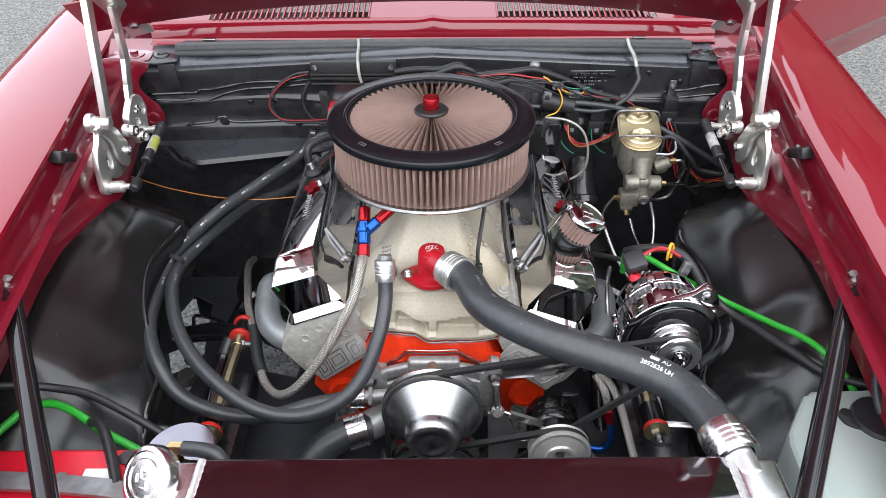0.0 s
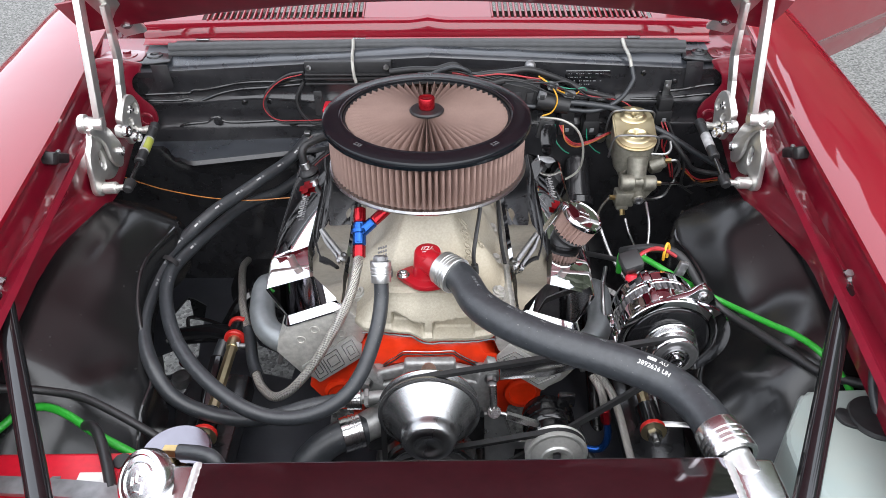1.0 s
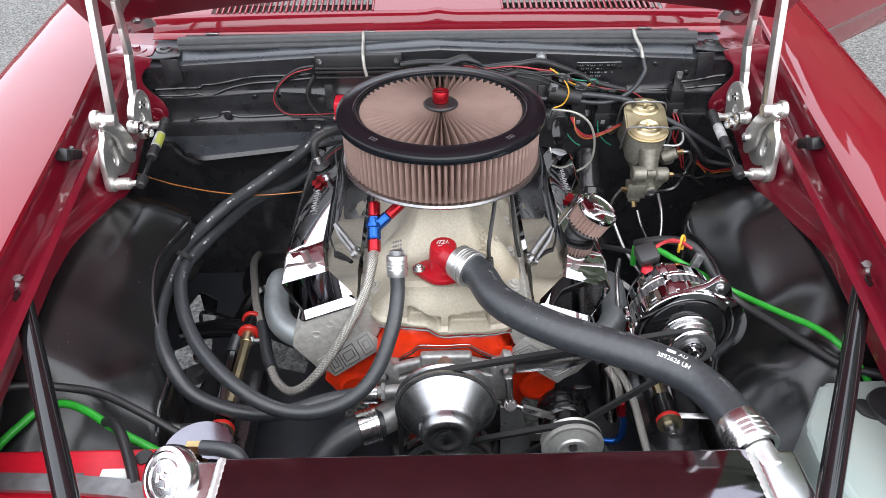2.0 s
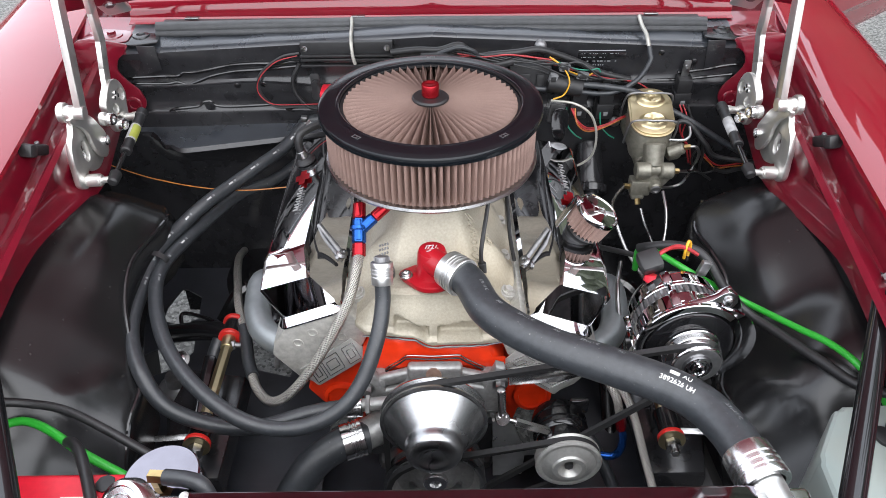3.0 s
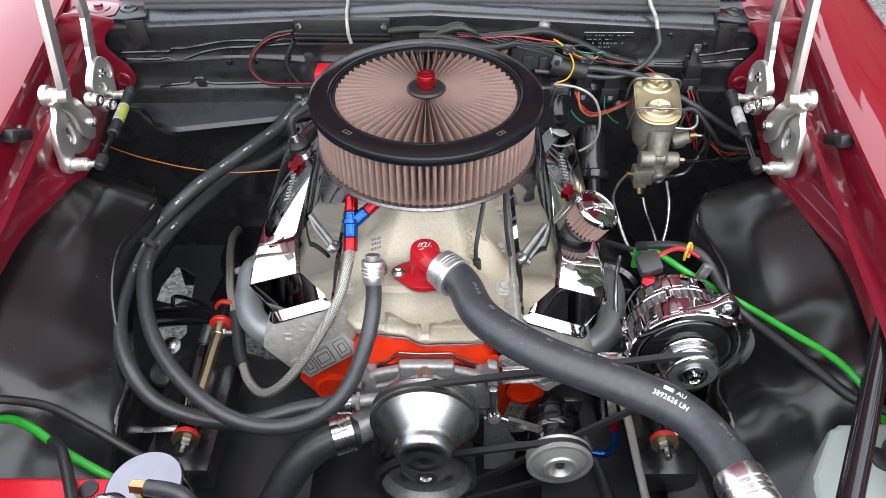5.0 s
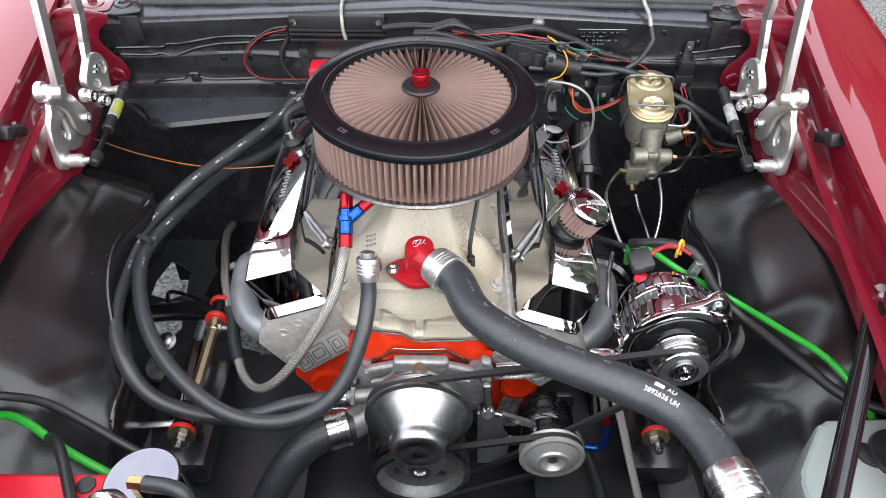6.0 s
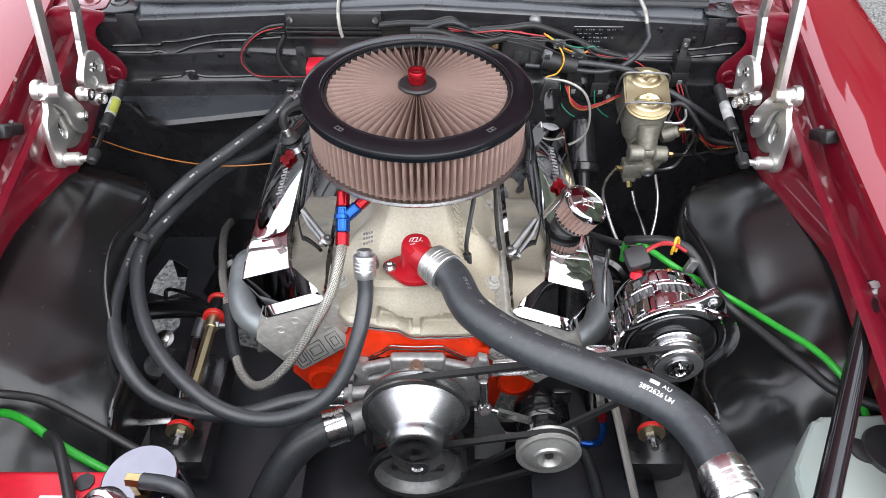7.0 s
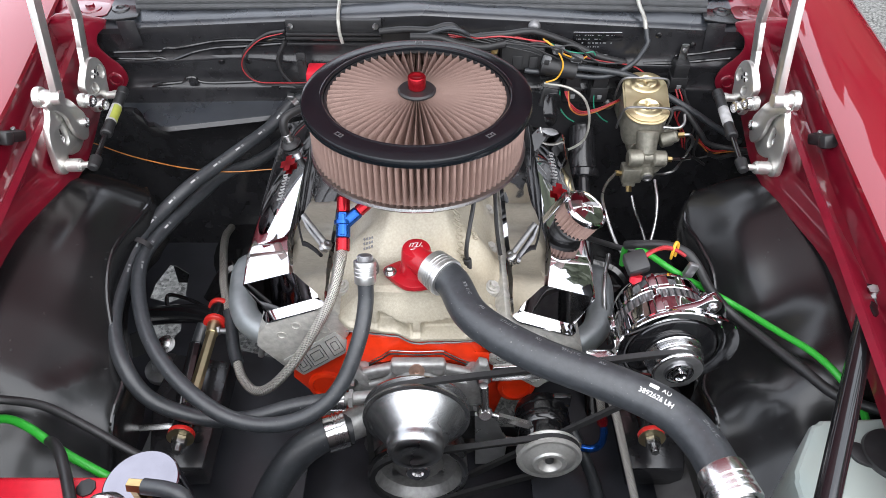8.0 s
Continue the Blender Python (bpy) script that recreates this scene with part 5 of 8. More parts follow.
def cylinder_head(s):
    h = thing("cylinder_head", "grey aluminium cylinder head with engraved end plate", "cylinder head", (s * 0.2, 0.0, 0.55), group="cylinder heads")
    bm = bmesh.new()
    out = [(0.108, 0.655), (0.120, 0.690), (0.135, 0.708), (0.243, 0.668), (0.262, 0.640), (0.268, 0.612), (0.232, 0.560), (0.210, 0.545), (0.180, 0.560), (0.115, 0.635)]
    plate(bm, [(s * x, z) for x, z in out], 0.44, Matrix.Translation((0, 0.236, 0)) @ pose(0, 0, 0, 90, 0, 0), 0.004)
    part("casting", bm, CAST_GREY, h)
    bm = bmesh.new()
    m = Matrix.Translation((s * 0.166, -0.2045, 0.596)) @ pose(0, 0, 0, 90, 0, 0) @ pose(0, 0, 0, 0, 0, -s * 38)
    plate(bm, rounded(0.122, 0.050, 0.004), 0.003, m, 0.0008)
    end = part("end_plate", bm, MACHINED, h, "machined plate with engraved letters")
    # engraving as plain strokes
    bm = bmesh.new()
    for x0, w in ((-0.038, 0.022), (-0.004, 0.034), (0.037, 0.024)):
        for k in range(2):
            w1, h1 = w - 0.012 * k, 0.036 - 0.018 * k
            for x, y, a, c in ((0, h1 / 2, w1, 0.0013), (0, -h1 / 2, w1, 0.0013), (-w1 / 2, 0, 0.0013, h1), (w1 / 2, 0, 0.0013, h1)):
                box(bm, (0, 0, 0), (a, c, 0.0008), 0, m @ pose(x0 + x + y * 0.35, y, 0.0033, 0, 0, -19 if a < c else 0))
    tagged(part("engraving", bm, POLISHED, end), kind="stuff")
    for x, z in ((0.222, 0.642), (0.150, 0.655), (0.196, 0.665)):
        bm = bmesh.new()
        lathe(bm, [(0.009, 0.0), (0.0085, 0.0015), (0.006, 0.0015), (0.0055, 0.0), (0, -0.001)], Matrix.Translation((s * x, -0.205, z)) @ basis((0, -1, 0)), 20)
        part("plug", bm, CAST_GREY, h)
    bm = bmesh.new()
    hexhead(bm, (s * 0.256, -0.19, 0.612), (s * 0.7, -0.6, 0.1), 0.006, 0.006)
    part("end_bolt", bm, STEEL, h)
    if s > 0:
        h.location += STAGGER


def engine_block():
    b = thing("engine_block", "bright orange painted engine block front", "engine block", (0, 0, 0.33))
    bm = bmesh.new()
    out = [(-0.105, 0.664), (0.105, 0.664), (0.125, 0.630), (0.205, 0.550), (0.222, 0.515), (0.200, 0.480), (0.150, 0.455), (0.13, 0.36), (-0.13, 0.36), (-0.150, 0.455), (-0.200, 0.480), (-0.222, 0.515), (-0.205, 0.550), (-0.125, 0.630)]
    plate(bm, out, 0.42, Matrix.Translation((0, 0.225, 0)) @ pose(0, 0, 0, 90, 0, 0), 0.006)
    # stepped valley wall
    rows = []
    for k in range(61):
        x = -0.116 + 0.232 * k / 60
        low = rail(x) - 0.050 * smoothstep(0.084, 0.120, abs(x))
        lump = 0.006 * math.exp(-((x + 0.055) / 0.012) ** 2) + 0.005 * math.exp(-((x - 0.035) / 0.015) ** 2) - 0.004 * math.exp(-((x + 0.02) / 0.01) ** 2)
        rows.append([(x, -0.196, low + 0.004), (x, -0.219, low + 0.001), (x, -0.228 - lump * 0.3, low - 0.007), (x, -0.231 - lump * 0.6, low - 0.016), (x, -0.233 - lump, 0.634), (x, -0.238 - lump, 0.622), (x, -0.236, 0.612), (x, -0.235, 0.590), (x, -0.225, 0.572), (x, -0.20, 0.56)])
    sheet(bm, rows, 0.004)
    part("casting", bm, ORANGE, b, sharp=40)
    for s in (-1, 1):
        bm = bmesh.new()
        lathe(bm, [(0.034, 0), (0.033, 0.007), (0.026, 0.009), (0.024, 0.004), (0, 0.003)], Matrix.Translation((s * 0.162 + (0.010 if s > 0 else 0.0), -0.197, 0.500)) @ basis((s * 0.05, -1, 0.12)), 36)
        part("core_plug", bm, ORANGE, b, "round pressed core plug")
    bm = bmesh.new()
    plate(bm, [(-0.12, 0.36), (0.12, 0.36), (0.125, 0.46), (0.10, 0.53), (0.05, 0.575), (-0.05, 0.575), (-0.10, 0.53), (-0.125, 0.46)], 0.02, Matrix.Translation((0, -0.20, 0)) @ pose(0, 0, 0, 90, 0, 0), 0.004)
    part("timing_cover", bm, BLACK, b)


def timing_gasket():
    g = thing("timing_gasket", "thin black gasket edge round the pump and cover", "gasket", (0, -0.24, 0.6))
    for dz, dy, mat, r in ((0.0, 0.0, PLASTIC, 0.0014), (0.004, 0.003, STEEL, 0.0012)):
        bm = bmesh.new()
        line = ((-0.083, 0.604), (-0.070, 0.618), (-0.056, 0.629), (-0.047, 0.638), (-0.038, 0.642), (0.0, 0.642), (0.038, 0.642), (0.047, 0.637), (0.058, 0.628), (0.072, 0.618), (0.086, 0.609))
        tube(bm, [(x, -0.245 + dy + 0.05 * abs(x), z + dz) for x, z in line], r, 8, 6)
        part("edge", bm, mat, g)
    m = thing("manifold_gasket", "wavy dark sealant line under the manifold rail", "gasket", (0, -0.23, 0.66))
    bm = bmesh.new()
    tube(bm, [(-0.112 + 0.224 * k / 24, -0.226 - 0.011 * math.cos((k / 12 - 1) * 1.5), rail(-0.112 + 0.224 * k / 24) - 0.001 + 0.0008 * math.sin(k * 2.3)) for k in range(25)], 0.0016, 8, 3)
    part("sealant", bm, STEEL_DARK, m)


def water_pump():
    w = thing("water_pump", "grey cast water pump with spun aluminium pulley", "water pump", (0, -0.26, 0.5))
    bm = bmesh.new()
    body = [(-0.036, 0.637), (0.036, 0.637), (0.046, 0.612), (0.060, 0.602), (0.080, 0.596), (0.090, 0.622), (0.098, 0.645), (0.112, 0.640), (0.120, 0.606), (0.112, 0.575), (0.104, 0.540), (0.085, 0.520), (0.05, 0.515), (-0.05, 0.505), (-0.085, 0.50), (-0.104, 0.520), (-0.112, 0.560), (-0.120, 0.600), (-0.110, 0.632), (-0.097, 0.636), (-0.088, 0.615), (-0.078, 0.592), (-0.060, 0.598), (-0.046, 0.612)]
    plate(bm, body, 0.020, Matrix.Translation((0, -0.247, 0)) @ pose(0, 0, 0, 90, 0, 0), 0.006, 3)
    for s in (-1, 1):
        box(bm, (s * 0.094, -0.24, 0.572), (0.034, 0.05, 0.085), 0.008)
    lathe(bm, [(0.050, 0), (0.046, 0.02), (0.038, 0.035), (0.03, 0.05), (0, 0.05)], Matrix.Translation((0, -0.262, 0.580)) @ basis((0, -1, 0.06)), 36)
    box(bm, (0.002, -0.258, 0.629), (0.088, 0.020, 0.032), 0.007, None, 3)
    for s in (-1, 1):
        box(bm, (s * 0.062, -0.254, 0.612), (0.070, 0.016, 0.022), 0.006, pose(0, 0, 0, 0, s * 18, 0), 3)
    for x in (-0.030, 0.033):
        lathe(bm, [(0, 0), (0.010, 0), (0.009, 0.006), (0, 0.007)], Matrix.Translation((x, -0.262, 0.630)) @ basis((0, -1, 0.3)), 16)
    part("housing", bm, CAST_DARK, w)
    bm = bmesh.new()
    lathe(bm, [(0, 0), (0.0125, 0), (0.0125, 0.003), (0.005, 0.003), (0.004, 0.001), (0, 0.001)], Matrix.Translation((0.0, -0.2685, 0.632)) @ basis((0, -0.95, 0.3)), 28)
    part("pipe_plug", bm, COPPER, w, "round copper-tinted pipe plug")
    for x, y, z in ((-0.108, -0.268, 0.600), (0.106, -0.268, 0.608), (-0.092, -0.268, 0.527), (0.092, -0.268, 0.53)):
        bm = bmesh.new()
        hexhead(bm, (x, y, z), (0, -1, 0), 0.0085, 0.009)
        part("bolt", bm, STEEL, w)
    # inlet stubs towards the heater and lower hoses
    bm = bmesh.new()
    cyl(bm, (-0.07, -0.288, 0.590), (-0.13, -0.292, 0.587), 0.0105, 0.0105)
    lathe(bm, [(0.016, 0), (0.016, 0.006), (0.012, 0.007)], Matrix.Translation((-0.108, -0.291, 0.588)) @ basis((1, 0, 0)), 6)
    cyl(bm, (-0.06, -0.275, 0.535), (-0.125, -0.30, 0.515), 0.028, 0.026)
    part("inlet", bm, CAST_DARK, w)
    bm = bmesh.new()
    m = Matrix.Translation((0, -0.318, 0.588)) @ basis((0, -1, 0.02))
    lathe(bm, [(0.020, -0.012), (0.078, -0.012), (0.0825, -0.010), (0.0835, -0.007), (0.0745, 0.000), (0.0835, 0.007), (0.0840, 0.011), (0.0800, 0.0135), (0.0775, 0.013), (0.0745, 0.016), (0.0700, 0.021), (0.0490, 0.049), (0.0455, 0.0525), (0.0445, 0.0545), (0.0440, 0.0600), (0.0425, 0.0680), (0.0390, 0.0740), (0.0330, 0.0775), (0.0250, 0.0785), (0.0220, 0.0775), (0.0190, 0.0745), (0.0130, 0.0720), (0, 0.0712)], m, 80)
    part("pulley", bm, BRUSHED, w, "spun aluminium cone pulley")


def belt(name, loops, w=0.010, th=0.007, label="black rubber drive belt"):
    """A belt that runs straight between round pulleys (centre, radius), all in one plane across y."""
    pts = []
    n = len(loops)
    for i in range(n):
        (c0, r0), (c1, r1) = loops[i], loops[(i + 1) % n]
        c0, c1 = Vector(c0), Vector(c1)
        d = c1 - c0
        base = math.atan2(d.z, d.x)
        off = math.acos(max(-1, min(1, (r0 - r1) / math.hypot(d.x, d.z))))
        ang = base - off
        pts.append((i, c0, r0, ang))
        pts.append(((i + 1) % n, c1, r1, ang))
    line = []
    for i in range(n):
        arrive = pts[(2 * i - 1) % (2 * n)][3]
        leave = pts[2 * i][3]
        c, r = Vector(loops[i][0]), loops[i][1]
        da = (leave - arrive) % (2 * math.pi)
        for k in range(13):
            a = arrive + da * k / 12
            line.append((c.x + r * math.cos(a), c.y, c.z + r * math.sin(a), a))
    bm = bmesh.new()
    rows = []
    for x, y, z, a in line + [line[0]]:
        ux, uz = math.cos(a), math.sin(a)
        rows.append([(x + ux * o, y + e, z + uz * o) for o, e in ((0.002, -w / 2), (0.002, w / 2), (-th, w * 0.32), (-th, -w * 0.32))])
    t = bmesh.new()
    g = [[t.verts.new(p) for p in row] for row in rows[:-1]]
    m = len(g)
    for i in range(m):
        a, b = g[i], g[(i + 1) % m]
        for k in range(4):
            t.faces.new((a[k], a[(k + 1) % 4], b[(k + 1) % 4], b[k]))
    bmesh.ops.recalc_face_normals(t, faces=t.faces)
    merge(bm, t)
    ob = part(name, bm, BELT, sharp=30)
    return tagged(ob, label, "drive belt", group="drive belts")


def crank_pulley():
    c = thing("crank_pulley", "grey steel crankshaft pulley with belt grooves", "pulley", (0, -0.30, 0.43))
    m = Matrix.Translation((0, -0.325, 0.428)) @ basis((0, -1, 0.06))
    bm = bmesh.new()
    lathe(bm, [(0, -0.05), (0.07, -0.05), (0.083, -0.045), (0.084, -0.040), (0.074, -0.034), (0.084, -0.028), (0.085, -0.010), (0.076, -0.004), (0.085, 0.003), (0.086, 0.008), (0.080, 0.010), (0.0755, 0.008)], m, 72)
    part("wheel", bm, BRUSHED, c, "grey turned wheel")
    bm = bmesh.new()
    lathe(bm, [(0.0755, 0.0085), (0.072, 0.004), (0.066, -0.010), (0.045, -0.014), (0.035, -0.008), (0.026, -0.004), (0, -0.004)], m, 72)
    part("bowl", bm, CAST_DARK, c, "dull machined bowl")
    bm = bmesh.new()
    lathe(bm, [(0.021, -0.004), (0.021, 0.004), (0.019, 0.006), (0.010, 0.006), (0.008, 0.001), (0, 0.001)], m, 32)
    part("hub", bm, POLISHED, c, "polished hub with a bolt hole")
    for k in range(3):
        a = radians(90 + 120 * k)
        bm = bmesh.new()
        hexhead(bm, m @ V(0.046 * math.cos(a), 0.046 * math.sin(a), -0.014), (0, -1, 0.06), 0.006, 0.005)
        part("bolt", bm, STEEL, c)


def steering_pump():
    p = thing("steering_pump", "black power steering pump with machined pulley and chrome strut", "power steering pump", (0.215, -0.30, 0.44))
    bm = bmesh.new()
    lathe(bm, [(0, 0), (0.030, 0), (0.044, 0.006), (0.047, 0.015), (0.047, 0.022), (0.0445, 0.024), (0.0445, 0.028), (0.047, 0.030), (0.047, 0.040), (0.0445, 0.042), (0.0445, 0.046), (0.047, 0.048), (0.046, 0.056), (0.043, 0.060), (0.045, 0.066), (0.045, 0.085), (0.036, 0.095), (0, 0.095)], Matrix.Translation((0.213, -0.232, 0.487)) @ basis((0, -1, 0.05)), 36)
    box(bm, (0.238, -0.27, 0.555), (0.03, 0.010, 0.03), 0.003)
    part("reservoir", bm, BLACK_GLOSS, p)
    bm = bmesh.new()
    lathe(bm, [(0.012, -0.010), (0.050, -0.010), (0.0525, -0.007), (0.046, 0.000), (0.0525, 0.007), (0.053, 0.010), (0.049, 0.013), (0.046, 0.013), (0.043, 0.0115), (0.028, 0.018), (0.026, 0.0215), (0.023, 0.022), (0.019, 0.0215), (0.0165, 0.016), (0.010, 0.010), (0, 0.010)], Matrix.Translation((0.213, -0.342, 0.511)) @ basis((0, -1, 0.06)), 60)
    part("pulley", bm, MACHINED, p, "machined aluminium pulley")
    bm = bmesh.new()
    hexhead(bm, (0.213, -0.352, 0.512), (0, -1, 0.06), 0.0075, 0.006, False)
    part("shaft_nut", bm, STEEL_DARK, p)
    bm = bmesh.new()
    a, b = Vector((0.110, -0.297, 0.558)), Vector((0.207, -0.300, 0.517))
    d = (b - a).normalized()
    for q in (a, b):
        lathe(bm, [(0.0075, -0.005), (0.011, -0.005), (0.0125, 0.0), (0.011, 0.005), (0.0075, 0.005)], Matrix.Translation(q) @ basis((0, -0.8, 0.6)), 24)
        hexhead(bm, q + Vector((0, -0.004, 0.003)), (0, -0.8, 0.6), 0.0075, 0.008, False)
    cyl(bm, a + d * 0.012, b - d * 0.012, 0.0045)
    cyl(bm, a + d * 0.022, b - d * 0.022, 0.0075, None, 6)
    cyl(bm, a + Vector((-0.003, 0.02, 0.045)), a + Vector((0, 0, 0.005)), 0.0075, 0.006)
    part("adjuster_rod", bm, POLISHED, p, "chrome adjuster rod with ball ends")
    bm = bmesh.new()
    plate(bm, [(0.094, 0.548), (0.126, 0.548), (0.140, 0.500), (0.150, 0.478), (0.190, 0.472), (0.190, 0.458), (0.152, 0.455), (0.150, 0.402), (0.100, 0.398)], 0.007, Matrix.Translation((0, -0.288, 0)) @ pose(0, 0, 0, 90, 0, 0), 0.0015)
    part("bracket", bm, CLAMP, p, "bright mounting bracket")
    bm = bmesh.new()
    cyl(bm, (0.262, -0.30, 0.470), (0.276, -0.302, 0.465), 0.008, 0.008, 6)
    part("brass_nut", bm, BRASS, p, "brass fitting")
    bm = bmesh.new()
    tube(bm, [(0.276, -0.302, 0.465), (0.298, -0.304, 0.464), (0.310, -0.302, 0.478), (0.311, -0.299, 0.505), (0.306, -0.296, 0.528)], 0.0065, 14, 6)
    part("blue_elbow", bm, BLUE_ANO, p, "blue anodised elbow")
    bm = bmesh.new()
    cyl(bm, (0.306, -0.296, 0.526), (0.300, -0.293, 0.556), 0.0085, 0.0085, 6)
    part("red_sleeve", bm, RED_ANO, p, "red anodised hose sleeve")


def alternator():
    a = thing("alternator", "chrome alternator with pulley and cooling slots", "alternator", (0.385, -0.23, 0.64))
    ax = Vector((0.03, -1, 0.0)).normalized()
    c = Vector((0.373, -0.192, 0.720))
    m = Matrix.Translation(c) @ basis(ax, (1, 0, 0))
    def arc_block(bm, r0, r1, t0, t1, z0, z1, steps=5, lip=0.0012):
        """A piece of a round wall between two angles, its outer edges eased."""
        t = bmesh.new()
        rows = []
        for k in range(steps + 1):
            q = t0 + (t1 - t0) * k / steps
            cs, sn = math.cos(q), math.sin(q)
            rows.append([t.verts.new((r * cs, r * sn, z)) for r, z in ((r0, z0), (r1 - lip, z0), (r1, z0 + lip), (r1, z1 - lip), (r1 - lip, z1), (r0, z1))])
        for p, q in zip(rows, rows[1:]):
            for i in range(6):
                j = (i + 1) % 6
                t.faces.new((p[i], p[j], q[j], q[i]))
        t.faces.new(rows[0]), t.faces.new(rows[-1])
        bmesh.ops.recalc_face_normals(t, faces=t.faces)
        merge(bm, t, m)
    bm = bmesh.new()
    lathe(bm, [(0, 0), (0.040, 0), (0.056, 0.003), (0.064, 0.009), (0.0665, 0.014), (0.0675, 0.020), (0.058, 0.0205), (0.058, 0.0365), (0.0675, 0.037), (0.0690, 0.0385), (0.0690, 0.043), (0.0680, 0.0445), (0.058, 0.0445)], m, 72)
    rear = part("rear_housing", bm, CHROME, a, "chrome rear housing with cooling windows", sharp=25)
    for k in range(16):
        t = 2 * math.pi * k / 16
        bm = bmesh.new()
        arc_block(bm, 0.050, 0.0682, t, t + 0.22, 0.0195, 0.0375)
        part("housing_rib", bm, CHROME, rear, sharp=25)
    bm = bmesh.new()
    lathe(bm, [(0.0, 0.019), (0.0585, 0.019), (0.0585, 0.038), (0.0, 0.038)], m, 48)
    part("winding_drum", bm, BLACK_GLOSS, a, "dark windings behind the windows")
    bm = bmesh.new()
    lathe(bm, [(0.0630, 0.0435), (0.0630, 0.0620)], m, 64)
    for k in range(40):
        t = 2 * math.pi * k / 40
        box(bm, (0, 0, 0), (0.0055, 0.0058, 0.0170), 0.0012, m @ pose(0.0655 * math.cos(t), 0.0655 * math.sin(t), 0.0528, 0, 0, math.degrees(t)), 1)
    part("stator_ring", bm, STEEL_DARK, a, "dark finned stator ring")
    bm = bmesh.new()
    lathe(bm, [(0.060, 0.0610), (0.0680, 0.0610), (0.0695, 0.0625), (0.0700, 0.0680), (0.0705, 0.0880), (0.0730, 0.0930), (0.0775, 0.0965), (0.0790, 0.0985), (0.0790, 0.1030), (0.0780, 0.1045), (0.0700, 0.1065), (0.0672, 0.1060), (0.0665, 0.1030), (0, 0.1030)], m, 80)
    front = part("front_housing", bm, CHROME, a, "chrome front housing with a rolled flange", sharp=25)
    for k in range(4):
        t = radians(20 + 90 * k)
        bm = bmesh.new()
        for z0, z1 in ((0.018, 0.044), (0.0600, 0.0930)):
            box(bm, (0, 0, 0), (0.014, 0.0135, z1 - z0), 0.003, m @ pose(0.0700 * math.cos(t), 0.0700 * math.sin(t), (z0 + z1) / 2, 0, 0, math.degrees(t)))
        cyl(bm, m @ V(0.0715 * math.cos(t), 0.0715 * math.sin(t), 0.040), m @ V(0.0715 * math.cos(t), 0.0715 * math.sin(t), 0.064), 0.0026, None, 10)
        part("through_bolt_boss", bm, CHROME, front, sharp=25)
    for k in range(12):
        t = 2 * math.pi * (k + 0.35) / 12
        bm = bmesh.new()
        arc_block(bm, 0.066, 0.0712, t, t + 0.22, 0.0690, 0.0840, 5, 0.002)
        part("cast_pad", bm, CHROME, front, sharp=25)
    bm = bmesh.new()
    lathe(bm, [(0, 0.104), (0.0640, 0.104), (0.0655, 0.1055), (0.0645, 0.1085), (0.058, 0.1115), (0.040, 0.1130), (0, 0.1130)], m, 64)
    part("fan_plate", bm, BLACK_GLOSS, a, "glossy black round fan plate")
    bm = bmesh.new()
    lathe(bm, [(0.0, 0.1125), (0.036, 0.1130), (0.0420, 0.1145), (0.0430, 0.1160), (0.0420, 0.1175), (0.0330, 0.1212), (0.0330, 0.1227), (0.0400, 0.1265), (0.0405, 0.1280), (0.0400, 0.1295), (0.0310, 0.1340), (0.0310, 0.1362), (0.0365, 0.1407), (0.0372, 0.1430), (0.0365, 0.1452), (0.0345, 0.1464)], m, 64)
    part("pulley", bm, POLISHED, a, "polished double-groove pulley", sharp=25)
    bm = bmesh.new()
    lathe(bm, [(0.0348, 0.1462), (0.0330, 0.1471), (0.0240, 0.1467), (0.0215, 0.1452), (0, 0.1452)], m, 48)
    part("pulley_face", bm, STEEL_DARK, a, "grey turned pulley face")
    bm = bmesh.new()
    lathe(bm, [(0.0215, 0.1452), (0.0205, 0.1501), (0.0180, 0.1512), (0.0155, 0.1501), (0.0140, 0.1482), (0.0115, 0.1490), (0.0110, 0.1550), (0.0095, 0.1561), (0.0075, 0.1561), (0.0065, 0.1535), (0, 0.1535)], m, 40)
    part("shaft_nut", bm, CHROME, a, "chrome shaft nut", sharp=25)
    bm = bmesh.new()
    plate(bm, smooth_outline([(-0.010, 0.066), (0.022, 0.080), (0.040, 0.093), (0.056, 0.088), (0.066, 0.070), (0.072, 0.046), (0.062, 0.030), (0.040, 0.045)], 4), 0.012, m @ pose(0, 0, 0.083), 0.002)
    box(bm, (0, 0, 0), (0.024, 0.020, 0.020), 0.004, m @ pose(0.046, 0.078, 0.084, 0, 0, 30))
    part("mounting_ear", bm, CHROME, a, "chrome mounting ear with bolt", sharp=25)
    for x, y, r in ((0.044, 0.080, 0.0075), (0.059, 0.050, 0.0055)):
        bm = bmesh.new()
        lathe(bm, [(0, 0), (r, 0), (r, 0.004), (r * 0.8, 0.007), (r * 0.4, 0.0085), (0, 0.009)], m @ pose(x, y, 0.0945), 24)
        part("ear_bolt", bm, STEEL, a, "bright domed bolt")
    bm = bmesh.new()
    plate(bm, smooth_outline([(-0.03, -0.055), (-0.055, -0.09), (-0.075, -0.082), (-0.078, -0.062), (-0.07, -0.03), (-0.05, -0.02)], 4), 0.03, m @ pose(0, 0, 0.07), 0.002)
    part("pivot_ear", bm, CHROME, a, "chrome pivot ear")
    bm = bmesh.new()
    lathe(bm, [(0, 0), (0.071, 0), (0.075, 0.003), (0.074, 0.006), (0.060, 0.008), (0, 0.008)], Matrix.Translation((0.405, -0.284, 0.712)) @ basis(ax), 60)
